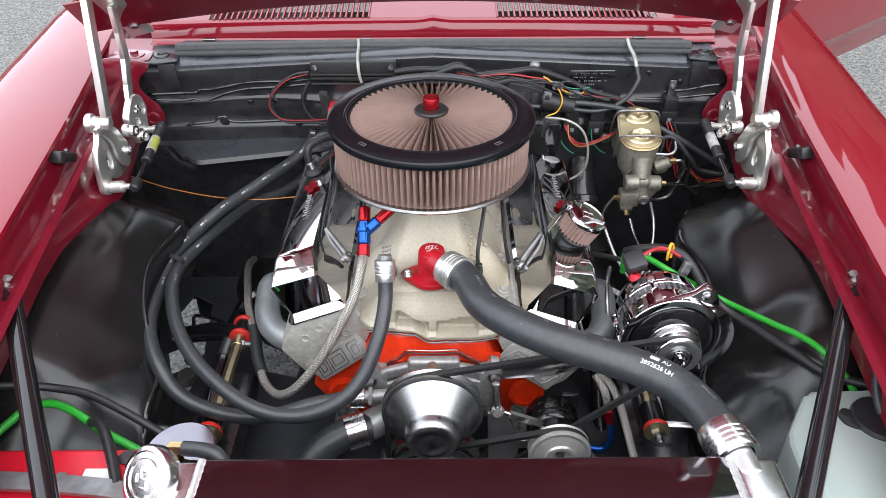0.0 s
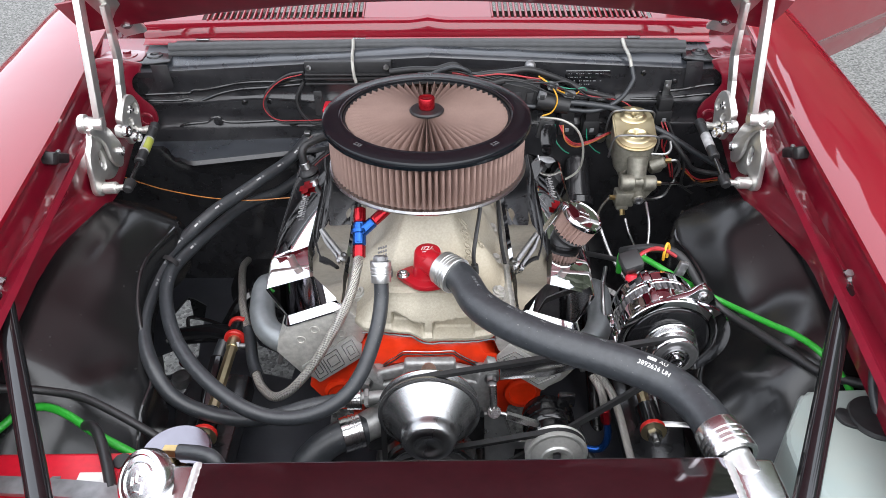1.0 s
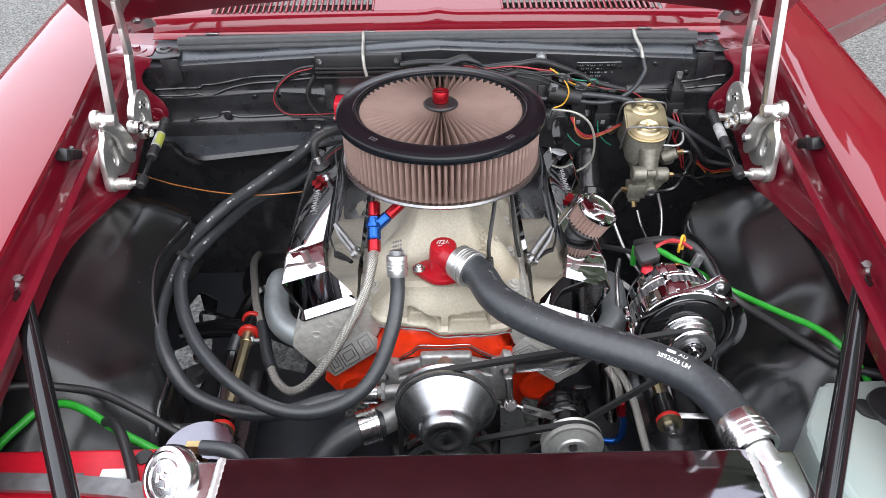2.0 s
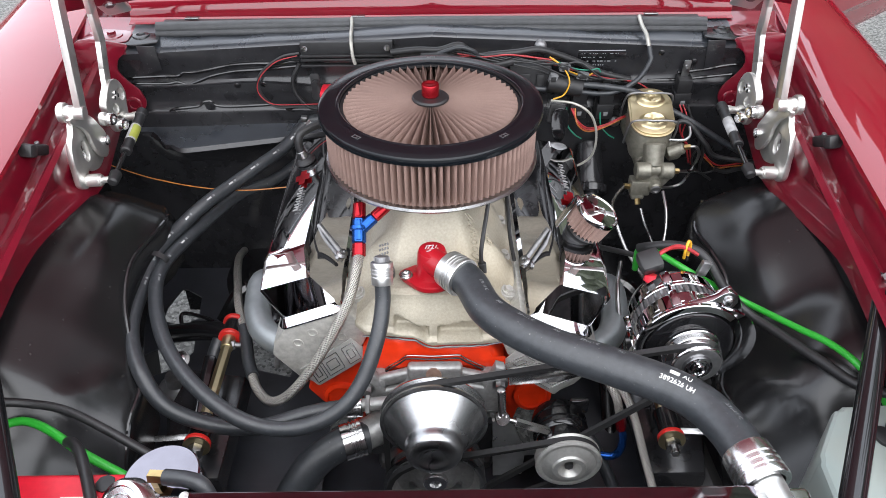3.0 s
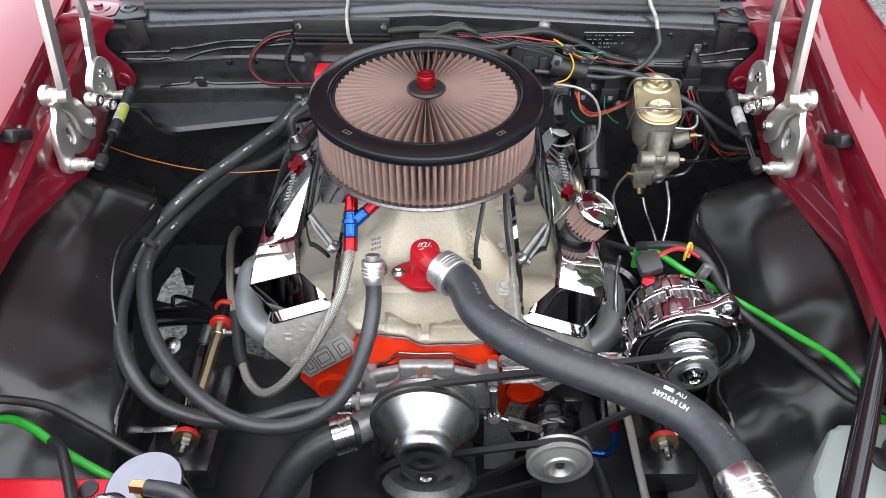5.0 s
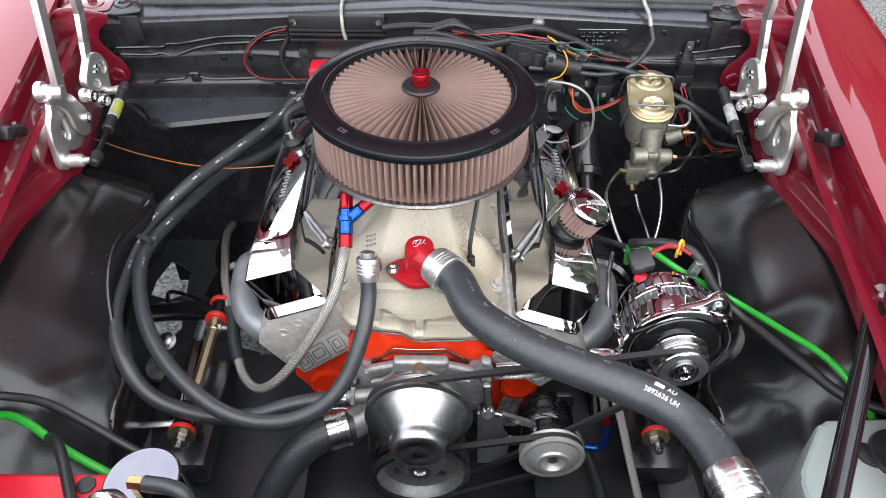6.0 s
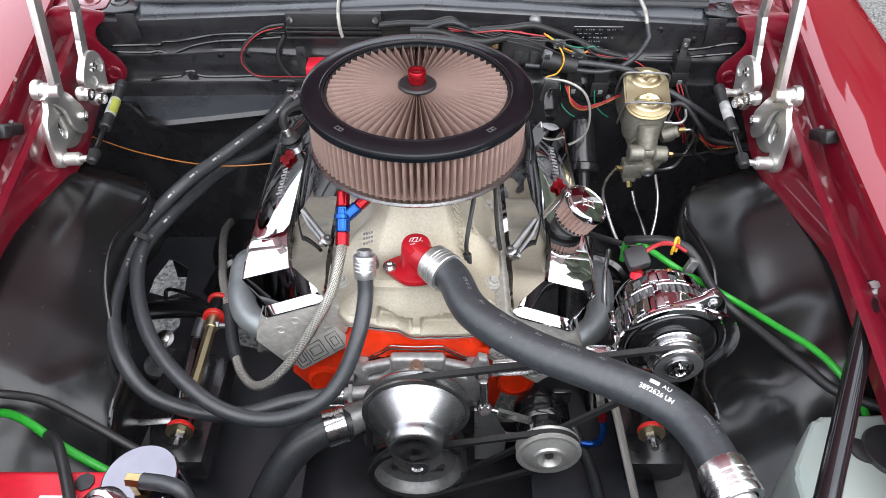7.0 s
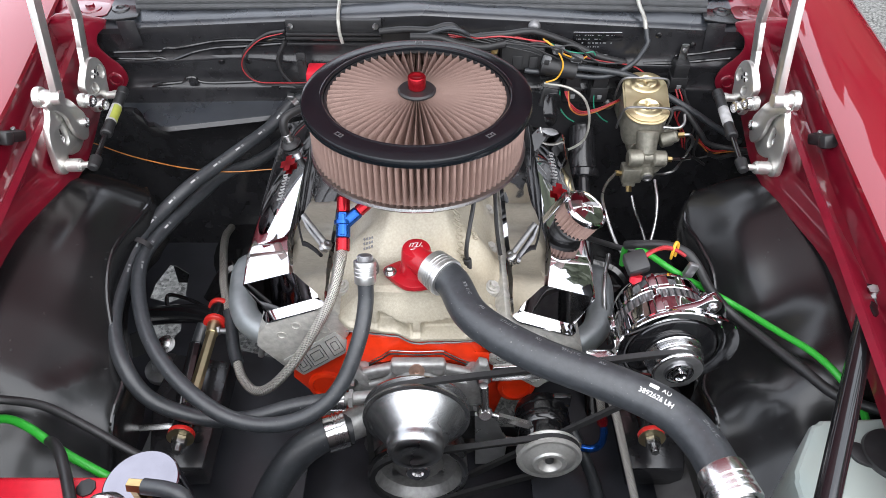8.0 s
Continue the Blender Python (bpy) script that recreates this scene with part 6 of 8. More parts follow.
    part("shield_disc", bm, CHROME, a, "large chrome disc behind the alternator")
    bm = bmesh.new()
    box(bm, (0.333, -0.188, 0.792), (0.034, 0.034, 0.024), 0.005, pose(0, 0, 0, 20, -15, 10))
    part("terminal_boot", bm, PLASTIC, a, "black rubber terminal boot")
    bm = bmesh.new()
    cyl(bm, (0.334, -0.204, 0.766), (0.335, -0.200, 0.776), 0.0105, 0.010)
    part("terminal", bm, RED_PLASTIC, a, "red terminal insulator")
    bm = bmesh.new()
    box(bm, (0.418, -0.190, 0.779), (0.015, 0.010, 0.026), 0.002, pose(0, 0, 0, 0, 15, 0))
    part("plug_socket", bm, STEEL_DARK, a)
    bm = bmesh.new()
    plate(bm, [(0.12, 0.640), (0.20, 0.650), (0.262, 0.672), (0.335, 0.672), (0.335, 0.645), (0.270, 0.640), (0.20, 0.612), (0.12, 0.605)], 0.008, Matrix.Translation((0, -0.262, 0)) @ pose(0, 0, 0, 90, 0, 0), 0.0015)
    box(bm, (0.300, -0.270, 0.664), (0.075, 0.022, 0.022), 0.003)
    part("bracket", bm, POLISHED, a, "polished alternator bracket")


air_cleaner()
intake_manifold()
thermostat_housing()
radiator_hose()
heater_hoses()
for _s in (-1, 1):
    valve_cover(_s)
    cylinder_head(_s)
engine_block()
water_pump()
timing_gasket()
crank_pulley()
steering_pump()
alternator()
belt("drive_belt", [((0, -0.318, 0.586), 0.079), ((0, -0.318, 0.428), 0.081), ((0.376, -0.3265, 0.720), 0.0325)], 0.0095)
belt("drive_belt", [((0.213, -0.342, 0.511), 0.050), ((0, -0.342, 0.428), 0.080)])


# ---- things round the engine ----
def hood_hinge(s):
    h = thing("hinge_mechanism", "billet aluminium hood hinge with gas strut", "hood hinge", (s * 0.60, 0.1, 0.80), group="hood hinges")
    side = pose(0, 0, 0, 90, 0, 90)  # outline x -> y, outline y -> z, drawn out along x
    def oval(y, z, w, h, turn, n=24):
        a = radians(turn)
        return [(y + w * math.cos(q) * math.cos(a) - h * math.sin(q) * math.sin(a), z + w * math.cos(q) * math.sin(a) + h * math.sin(q) * math.cos(a)) for q in (2 * math.pi * k / n for k in range(n))]

    def milled(name, label, outline, slots, x, thick, mat):
        # a milled plate with open slots and a sunk floor behind them
        bm = bmesh.new()
        plate(bm, smooth_outline(outline, 5), thick, Matrix.Translation((x, 0, 0)) @ side, 0.0018, 2, holes=[oval(*q) for q in slots])
        ob = part(name, bm, mat, h, label, mirror=s)
        for q in slots:
            bm = bmesh.new()
            plate(bm, oval(q[0], q[1], q[2] * 1.25, q[3] * 1.25, q[4]), 0.003, Matrix.Translation((x + thick + 0.0012, 0, 0)) @ side, 0.0004)
            part("slot_floor", bm, POLISHED, ob, mirror=s)
        return ob

    def socket_bolt(y, z, x, r, parent, tilt=(-1, 0, 0)):
        bm = bmesh.new()
        lathe(bm, [(0, 0), (r, 0), (r, 0.004), (r * 0.88, 0.0055), (r * 0.52, 0.0055), (r * 0.46, 0.0025), (0, 0.0025)], Matrix.Translation((x, y, z)) @ basis(tilt), 24)
        part("plate_bolt", bm, POLISHED, parent, mirror=s)
    base = milled("base_plate", "milled base plate with an oval slot", [(0.048, 0.912), (0.068, 0.905), (0.10, 0.887), (0.13, 0.85), (0.118, 0.815), (0.088, 0.803), (0.060, 0.811), (0.046, 0.820), (0.041, 0.803), (0.024, 0.797), (0.006, 0.813), (0.009, 0.845), (0.011, 0.862), (0.020, 0.884), (0.036, 0.897)],
                  [(0.057, 0.853, 0.020, 0.0105, 95)], 0.602, 0.011, SATIN)
    socket_bolt(0.057, 0.845, 0.6135, 0.0075, base)
    lever = milled("cam_lever", "milled cam lever", [(0.024, 0.932), (0.059, 0.921), (0.088, 0.906), (0.110, 0.875), (0.122, 0.852), (0.114, 0.822), (0.096, 0.818), (0.077, 0.838), (0.069, 0.858), (0.064, 0.884), (0.046, 0.907), (0.028, 0.919)], [], 0.590, 0.008, SATIN)
    socket_bolt(0.110, 0.845, 0.590, 0.0095, lever)
    block = milled("pivot_block", "milled pivot block with two round recesses", [(0.203, 0.916), (0.232, 0.905), (0.249, 0.875), (0.241, 0.853), (0.233, 0.829), (0.214, 0.826), (0.200, 0.846), (0.173, 0.857), (0.157, 0.884), (0.173, 0.902)],
                   [(0.229, 0.879, 0.0150, 0.0105, -60), (0.192, 0.866, 0.0130, 0.0085, -40)], 0.592, 0.014, SATIN)
    socket_bolt(0.228, 0.876, 0.606, 0.0060, block)
    socket_bolt(0.193, 0.866, 0.606, 0.0055, block)
    for y, z in ((0.196, 0.886), (0.203, 0.893), (0.210, 0.884)):
        bm = bmesh.new()
        lathe(bm, [(0, 0), (0.0042, 0), (0.0040, 0.003), (0, 0.0035)], Matrix.Translation((0.5925, y, z)) @ basis((-1, 0, 0)), 14)
        part("dowel", bm, POLISHED, block, mirror=s)
    bm = bmesh.new()
    lathe(bm, [(0, 0), (0.010, 0), (0.0115, 0.002), (0.0115, 0.020), (0.0125, 0.022), (0.0125, 0.030), (0.0160, 0.0305), (0.0170, 0.032), (0.0170, 0.040), (0.0160, 0.0415), (0, 0.0415)], Matrix.Translation((0.574, 0.046, 0.933)) @ basis((1, 0, 0)), 32)
    part("roller", bm, SATIN, h, "polished pivot roller", mirror=s)
    bm = bmesh.new()
    for a, b, w in (((0.583, 0.05, 0.928), (0.577, 0.135, 1.30), 0.023),):
        a, b = Vector(a), Vector(b)
        box(bm, (a + b) / 2, (0.012, w, (b - a).length), 0.0018, basis(b - a))
    part("front_arm", bm, SATIN, h, "long polished lift arm", mirror=s)
    bm = bmesh.new()
    path = [(0.603, 0.195, 0.882), (0.603, 0.215, 0.935), (0.600, 0.228, 0.985), (0.596, 0.222, 1.04), (0.592, 0.214, 1.09)]
    for a, b in zip(path, path[1:]):
        a, b = Vector(a), Vector(b)
        box(bm, (a + b) / 2, (0.010, 0.024, (b - a).length + 0.006), 0.0018, basis(b - a))
    part("rear_arm", bm, SATIN, h, "polished bent lift arm", mirror=s)
    bm = bmesh.new()
    plate(bm, smooth_outline([(0.118, 0.886), (0.131, 0.890), (0.144, 0.880), (0.152, 0.868), (0.168, 0.860), (0.182, 0.848), (0.178, 0.834), (0.164, 0.832), (0.154, 0.842), (0.147, 0.855), (0.130, 0.862), (0.118, 0.872)], 4), 0.012, Matrix.Translation((0.583, 0, 0)) @ side, 0.003)
    part("link", bm, SATIN, h, "milled link", mirror=s)
    for y, z in ((0.131, 0.876), (0.168, 0.846)):
        bm = bmesh.new()
        lathe(bm, [(0, 0), (0.0105, 0), (0.011, 0.002), (0.011, 0.010), (0.010, 0.012), (0.006, 0.0125), (0.005, 0.009), (0, 0.009)], Matrix.Translation((0.583, y, z)) @ basis((-1, -0.25, 0.1)), 28)
        part("link_bolt", bm, POLISHED, h, "chrome socket bolt", mirror=s)
    # studs and gas strut
    bm = bmesh.new()
    cyl(bm, (0.596, 0.223, 0.832), (0.575, 0.223, 0.833), 0.0075)
    cyl(bm, (0.58, 0.223, 0.832), (0.572, 0.223, 0.833), 0.0095)
    part("ball_stud", bm, SATIN, h, mirror=s)
    bm = bmesh.new()
    cyl(bm, (0.616, 0.030, 0.810), (0.575, 0.030, 0.811), 0.0095)
    cyl(bm, (0.600, 0.030, 0.810), (0.578, 0.030, 0.811), 0.0115)
    cyl(bm, (0.578, 0.030, 0.811), (0.560, 0.030, 0.812), 0.0055)
    part("ball_stud", bm, SATIN, h, mirror=s)
    a, b = Vector((0.564, 0.226, 0.836)), Vector((0.556, 0.030, 0.812))
    u = (b - a).normalized()
    bm = bmesh.new()
    cyl(bm, a - u * 0.008, a + u * 0.118, 0.0094, 0.0094, 24, 0.002)
    cyl(bm, a - u * 0.010, a + u * 0.010, 0.0104, 0.0104, 20, 0.002)
    cyl(bm, a + u * 0.106, a + u * 0.120, 0.0104, 0.0104, 20, 0.002)
    part("strut_body", bm, PLASTIC, h, "black strut cylinder", mirror=s)
    bm = bmesh.new()
    cyl(bm, a + u * 0.118, b - u * 0.012, 0.0045)
    part("strut_rod", bm, BLACK_GLOSS, h, mirror=s)
    bm = bmesh.new()
    cyl(bm, b - u * 0.018, b + u * 0.010, 0.0105, 0.009, 18, 0.003)
    part("strut_socket", bm, PLASTIC, h, mirror=s)
    bm = bmesh.new()
    lathe(bm, [(0.0095, 0.042), (0.0097, 0.043), (0.0097, 0.086), (0.0095, 0.087)], Matrix.Translation(a) @ basis(u), 28)
    wrap = part("strut_label", bm, PALE_PRINT, h, "pale strut label", mirror=s)
    if s < 0:
        m = Matrix.Translation(a) @ basis(u, (0, 0, 1))
        rows = [[m @ V(0.0100 * math.cos(radians(q)), 0.0100 * math.sin(radians(q)), z) for q in range(0, 121, 12)] for z in (0.046, 0.083)]
        bm = bmesh.new()
        sheet(bm, rows, 0.0002)
        part("label_patch", bm, YELLOW_LABEL, wrap, "yellow patch of the label", mirror=s)
    # rail that carries the hood
    bm = bmesh.new()
    a, b = Vector((0.600, 0.345, 1.000)), Vector((0.585, 0.06, 1.225))
    m = Matrix.Translation((a + b) / 2) @ basis((-0.25, -0.62, -0.78), b - a)
    plate(bm, rounded((b - a).length, 0.048, 0.01), 0.008, m, 0.0015)
    part("hood_rail", bm, SATIN, h, "aluminium rail bolted to the hood", mirror=s)
    bm = bmesh.new()
    hexhead(bm, (a + (b - a) * 0.16) + Vector((-0.004, -0.007, -0.008)), (-0.25, -0.62, -0.78), 0.008, 0.005)
    part("rail_bolt", bm, STEEL, h, mirror=s)


def bump_stop(s):
    b = thing("bump_stop", "black rubber hood bump stop on the fender lip", "rubber stop", (s * 0.64, -0.012, 0.88), group="bump stops")
    bm = bmesh.new()
    box(bm, (s * 0.645, -0.012, 0.897), (0.020, 0.046, 0.018), 0.004, pose(0, 0, 0, -28, 0, s * 12))
    box(bm, (s * 0.645, -0.030, 0.906), (0.026, 0.018, 0.022), 0.005, pose(0, 0, 0, -28, 0, s * 12))
    part("block", bm, PLASTIC, b)
    bm = bmesh.new()
    cyl(bm, (s * 0.645, 0.0, 0.905), (s * 0.645, 0.004, 0.88), 0.004)
    part("pin", bm, STEEL_DARK, b)


def support_bar(s):
    b = thing("support_bar", "black tubular support bar from fender to radiator support", "support bar", (s * 0.5, -0.5, 0.78), group="support bars")
    a, e = Vector((0.622, -0.300, 0.838)), Vector((0.370, -0.735, 0.806))
    u = (e - a).normalized()
    bm = bmesh.new()
    tube(bm, [a + u * 0.02, a + u * 0.06, a + u * 0.2, a + u * 0.4, e], 0.0135, 20, 6, radii=lambda t: 0.75 + 0.25 * min(1.0, t * 8))
    part("tube", bm, BLACK_GLOSS, b, mirror=s)
    bm = bmesh.new()
    plate(bm, [(-0.014, -0.012), (0.006, -0.016), (0.045, -0.011), (0.045, 0.011), (0.006, 0.016), (-0.014, 0.012)], 0.004, Matrix.Translation(a + Vector((0, 0, 0.004))) @ basis((-0.35, -0.1, 0.95), u), 0.001)
    part("flattened_end", bm, BLACK_GLOSS, b, mirror=s)
    bm = bmesh.new()
    hexhead(bm, a + Vector((0.0, 0, 0.008)), (-0.35, -0.1, 0.95), 0.0075, 0.007)
    part("bolt", bm, STEEL, b, "bright hexagon bolt", mirror=s)


def master_cylinder():
    m = thing("master_cylinder", "cast iron brake master cylinder with gold plated lid", "master cylinder", (0.435, 0.22, 0.65))
    fr = Matrix.Translation((0.434, 0.247, 0.815)) @ pose(0, 0, 0, 20, 0, -3)
    out = rounded(0.083, 0.122, 0.036, 8)
    bm = bmesh.new()
    t = bmesh.new()
    g = []
    for z, k in ((0.0, 1.0), (0.022, 1.0), (0.050, 0.97), (0.066, 0.90), (0.074, 0.74)):
        row = []
        for x, y in out:
            q = fr @ V(x * k, y * k, -0.001)
            row.append(t.verts.new(q + Vector((0, 0.004 * (z > 0.06), -z))))
        g.append(row)
    for p, q in zip(g, g[1:]):
        for i in range(len(p)):
            t.faces.new((p[i], p[(i + 1) % len(p)], q[(i + 1) % len(p)], q[i]))
    t.faces.new(g[0]), t.faces.new(g[-1])
    bmesh.ops.recalc_face_normals(t, faces=t.faces)
    merge(bm, t)
    cyl(bm, (0.434, 0.196, 0.728), (0.432, 0.34, 0.748), 0.028, 0.032, 28)
    box(bm, (0.480, 0.215, 0.750), (0.03, 0.035, 0.03), 0.006, pose(0, 0, 0, 20, 0, 20))
    part("body", bm, IRON, m, "bare cast iron body")
    bm = bmesh.new()
    plate(bm, [(x * 1.06, y * 1.05) for x, y in out], 0.004, fr, 0.0015)
    plate(bm, [(x * 0.98, y * 0.98) for x, y in out], 0.004, fr @ pose(0, 0, 0.003), 0.0015)
    part("lid", bm, GOLD, m, "gold plated stamped lid")
    for y in (-0.027, 0.030):
        bm = bmesh.new()
        rows = []
        for i in range(13):
            rr = []
            for k in range(24):
                a = 2 * math.pi * k / 24
                r = 0.030 * (1 - i / 12)
                x, yy = r * math.cos(a) * 1.0, r * math.sin(a) * 0.72
                zz = 0.007 + 0.011 * smoothstep(0, 0.4, i / 12) - 0.006 * math.exp(-((yy - 0.004) / 0.005) ** 2) * smoothstep(0.2, 0.6, i / 12) - 0.004 * math.exp(-(x / 0.004) ** 2) * (i > 4)
                rr.append((x, yy + y, zz))
            rows.append(rr)
        sheet(bm, rows, 0, closed=True)
        bmesh.ops.transform(bm, matrix=fr, verts=bm.verts)
        part("lid_dome", bm, GOLD, m, "raised dome pressed in the lid")
    for y in (-0.038, 0.034):
        bm = bmesh.new()
        tube(bm, [fr @ V(-0.047, y + 0.008, -0.055), fr @ V(-0.048, y + 0.004, -0.02), fr @ V(-0.044, y + 0.002, 0.012), fr @ V(-0.025, y, 0.021), fr @ V(0, y, 0.020), fr @ V(0.025, y, 0.021), fr @ V(0.044, y + 0.002, 0.012), fr @ V(0.048, y + 0.004, -0.02), fr @ V(0.047, y + 0.008, -0.055)], 0.0022, 10, 6)
        part("bail_wire", bm, STEEL_DARK, m, "wire bail")
    v = thing("brake_valve", "grey cast brake proportioning valve with brass nuts", "brake valve", (0.44, 0.17, 0.64))
    bm = bmesh.new()
    cyl(bm, (0.398, 0.166, 0.733), (0.428, 0.166, 0.733), 0.0165, 0.0165, 28, 0.003)
    cyl(bm, (0.446, 0.166, 0.732), (0.473, 0.166, 0.731), 0.0160, 0.0160, 28, 0.003)
    cyl(bm, (0.420, 0.170, 0.733), (0.452, 0.170, 0.732), 0.0125, 0.0125, 24)
    cyl(bm, (0.435, 0.176, 0.735), (0.435, 0.196, 0.778), 0.019, 0.022, 28, 0.003)
    plate(bm, smooth_outline([(0.404, 0.724), (0.470, 0.724), (0.466, 0.708), (0.452, 0.690), (0.440, 0.684), (0.428, 0.690), (0.412, 0.708)], 4), 0.020, Matrix.Translation((0, 0.182, 0)) @ pose(0, 0, 0, 90, 0, 0), 0.003)
    cyl(bm, (0.440, 0.168, 0.702), (0.440, 0.150, 0.698), 0.0135, 0.0125, 24, 0.002)
    box(bm, (0.413, 0.172, 0.694), (0.040, 0.030, 0.034), 0.004)
    box(bm, (0.410, 0.170, 0.676), (0.026, 0.026, 0.016), 0.004)
    cyl(bm, (0.468, 0.200, 0.752), (0.494, 0.191, 0.769), 0.0135, 0.012, 20, 0.003)
    part("valve_body", bm, IRON, v, "grey cast valve body with round lobes")
    bm = bmesh.new()
    lathe(bm, [(0, 0), (0.0095, 0), (0.0090, 0.003), (0.0055, 0.0035), (0.0045, 0.001), (0, 0.001)], Matrix.Translation((0.440, 0.150, 0.698)) @ basis((0, -1, -0.2)), 24)
    part("end_plug", bm, STEEL_DARK, v)
    for p, d in (((0.472, 0.166, 0.731), (1, 0, -0.1)), ((0.393, 0.168, 0.694), (-1, 0, 0.2)), ((0.410, 0.160, 0.670), (0.1, -0.6, -0.8)), ((0.494, 0.191, 0.769), (0.8, -0.2, 0.2))):
        bm = bmesh.new()
        hexhead(bm, p, d, 0.006, 0.012, False)
        part("flare_nut", bm, BRASS, v, "brass flare nut")
    lines = thing("brake_lines", "bent bright steel brake lines", "brake line", (0.44, 0.1, 0.6))
    for pts in ([(0.482, 0.166, 0.730), (0.502, 0.175, 0.724), (0.530, 0.19, 0.716)],
                [(0.500, 0.190, 0.770), (0.517, 0.190, 0.770), (0.526, 0.190, 0.753), (0.520, 0.190, 0.725), (0.507, 0.190, 0.690), (0.487, 0.188, 0.679), (0.462, 0.178, 0.684), (0.448, 0.164, 0.694)],
                [(0.382, 0.168, 0.696), (0.36, 0.14, 0.690), (0.345, 0.10, 0.690), (0.345, 0.06, 0.685), (0.362, 0.02, 0.65), (0.385, -0.01, 0.62), (0.40, -0.02, 0.60)],
                [(0.417, 0.148, 0.655), (0.425, 0.13, 0.63), (0.44, 0.11, 0.60), (0.452, 0.08, 0.57)],
                [(0.452, 0.14, 0.700), (0.452, 0.10, 0.68), (0.448, 0.07, 0.645), (0.43, 0.03, 0.615), (0.405, 0.0, 0.60)],
                [(0.463, 0.195, 0.784), (0.490, 0.190, 0.786), (0.500, 0.192, 0.796), (0.498, 0.198, 0.812)]):
        bm = bmesh.new()
        tube(bm, pts, 0.0031, 10, 8)
        part("line", bm, STEEL, lines)


def wire(name, pts, r, mat, label, group="", n=8, cat="wire"):
    bm = bmesh.new()
    tube(bm, pts, r, 8 if r < 0.004 else 16, n)
    return tagged(part(name, bm, mat), label, cat, group)


def relay(at, turn=0.0, label="black plastic relay hanging from a metal tab"):
    x, y, z = at
    r = thing("relay", label, "relay", (x, y, z - 0.03), group="relays")
    m = pose(x, y, z, 6, turn, 0)
    bm = bmesh.new()
    box(bm, (0, 0, 0), (0.029, 0.027, 0.034), 0.002, m)
    box(bm, (0, 0, 0), (0.035, 0.031, 0.034), 0.002, m @ pose(0, 0, -0.030))
    part("case", bm, PLASTIC, r)
    bm = bmesh.new()
    box(bm, (0, 0, 0), (0.009, 0.0015, 0.010), 0.0004, m @ pose(0.002, -0.0160, -0.034))
    part("latch", bm, GREY_PRINT, r)
    bm = bmesh.new()
    plate(bm, rounded(0.015, 0.040, 0.003), 0.0015, m @ pose(0, 0.006, 0.032, 90, 0, 0), 0.0003)
    hexhead(bm, m @ V(0, 0.004, 0.038), (0, -1, 0.1), 0.004, 0.003, False)
    part("tab", bm, STEEL, r, "zinc mounting tab")


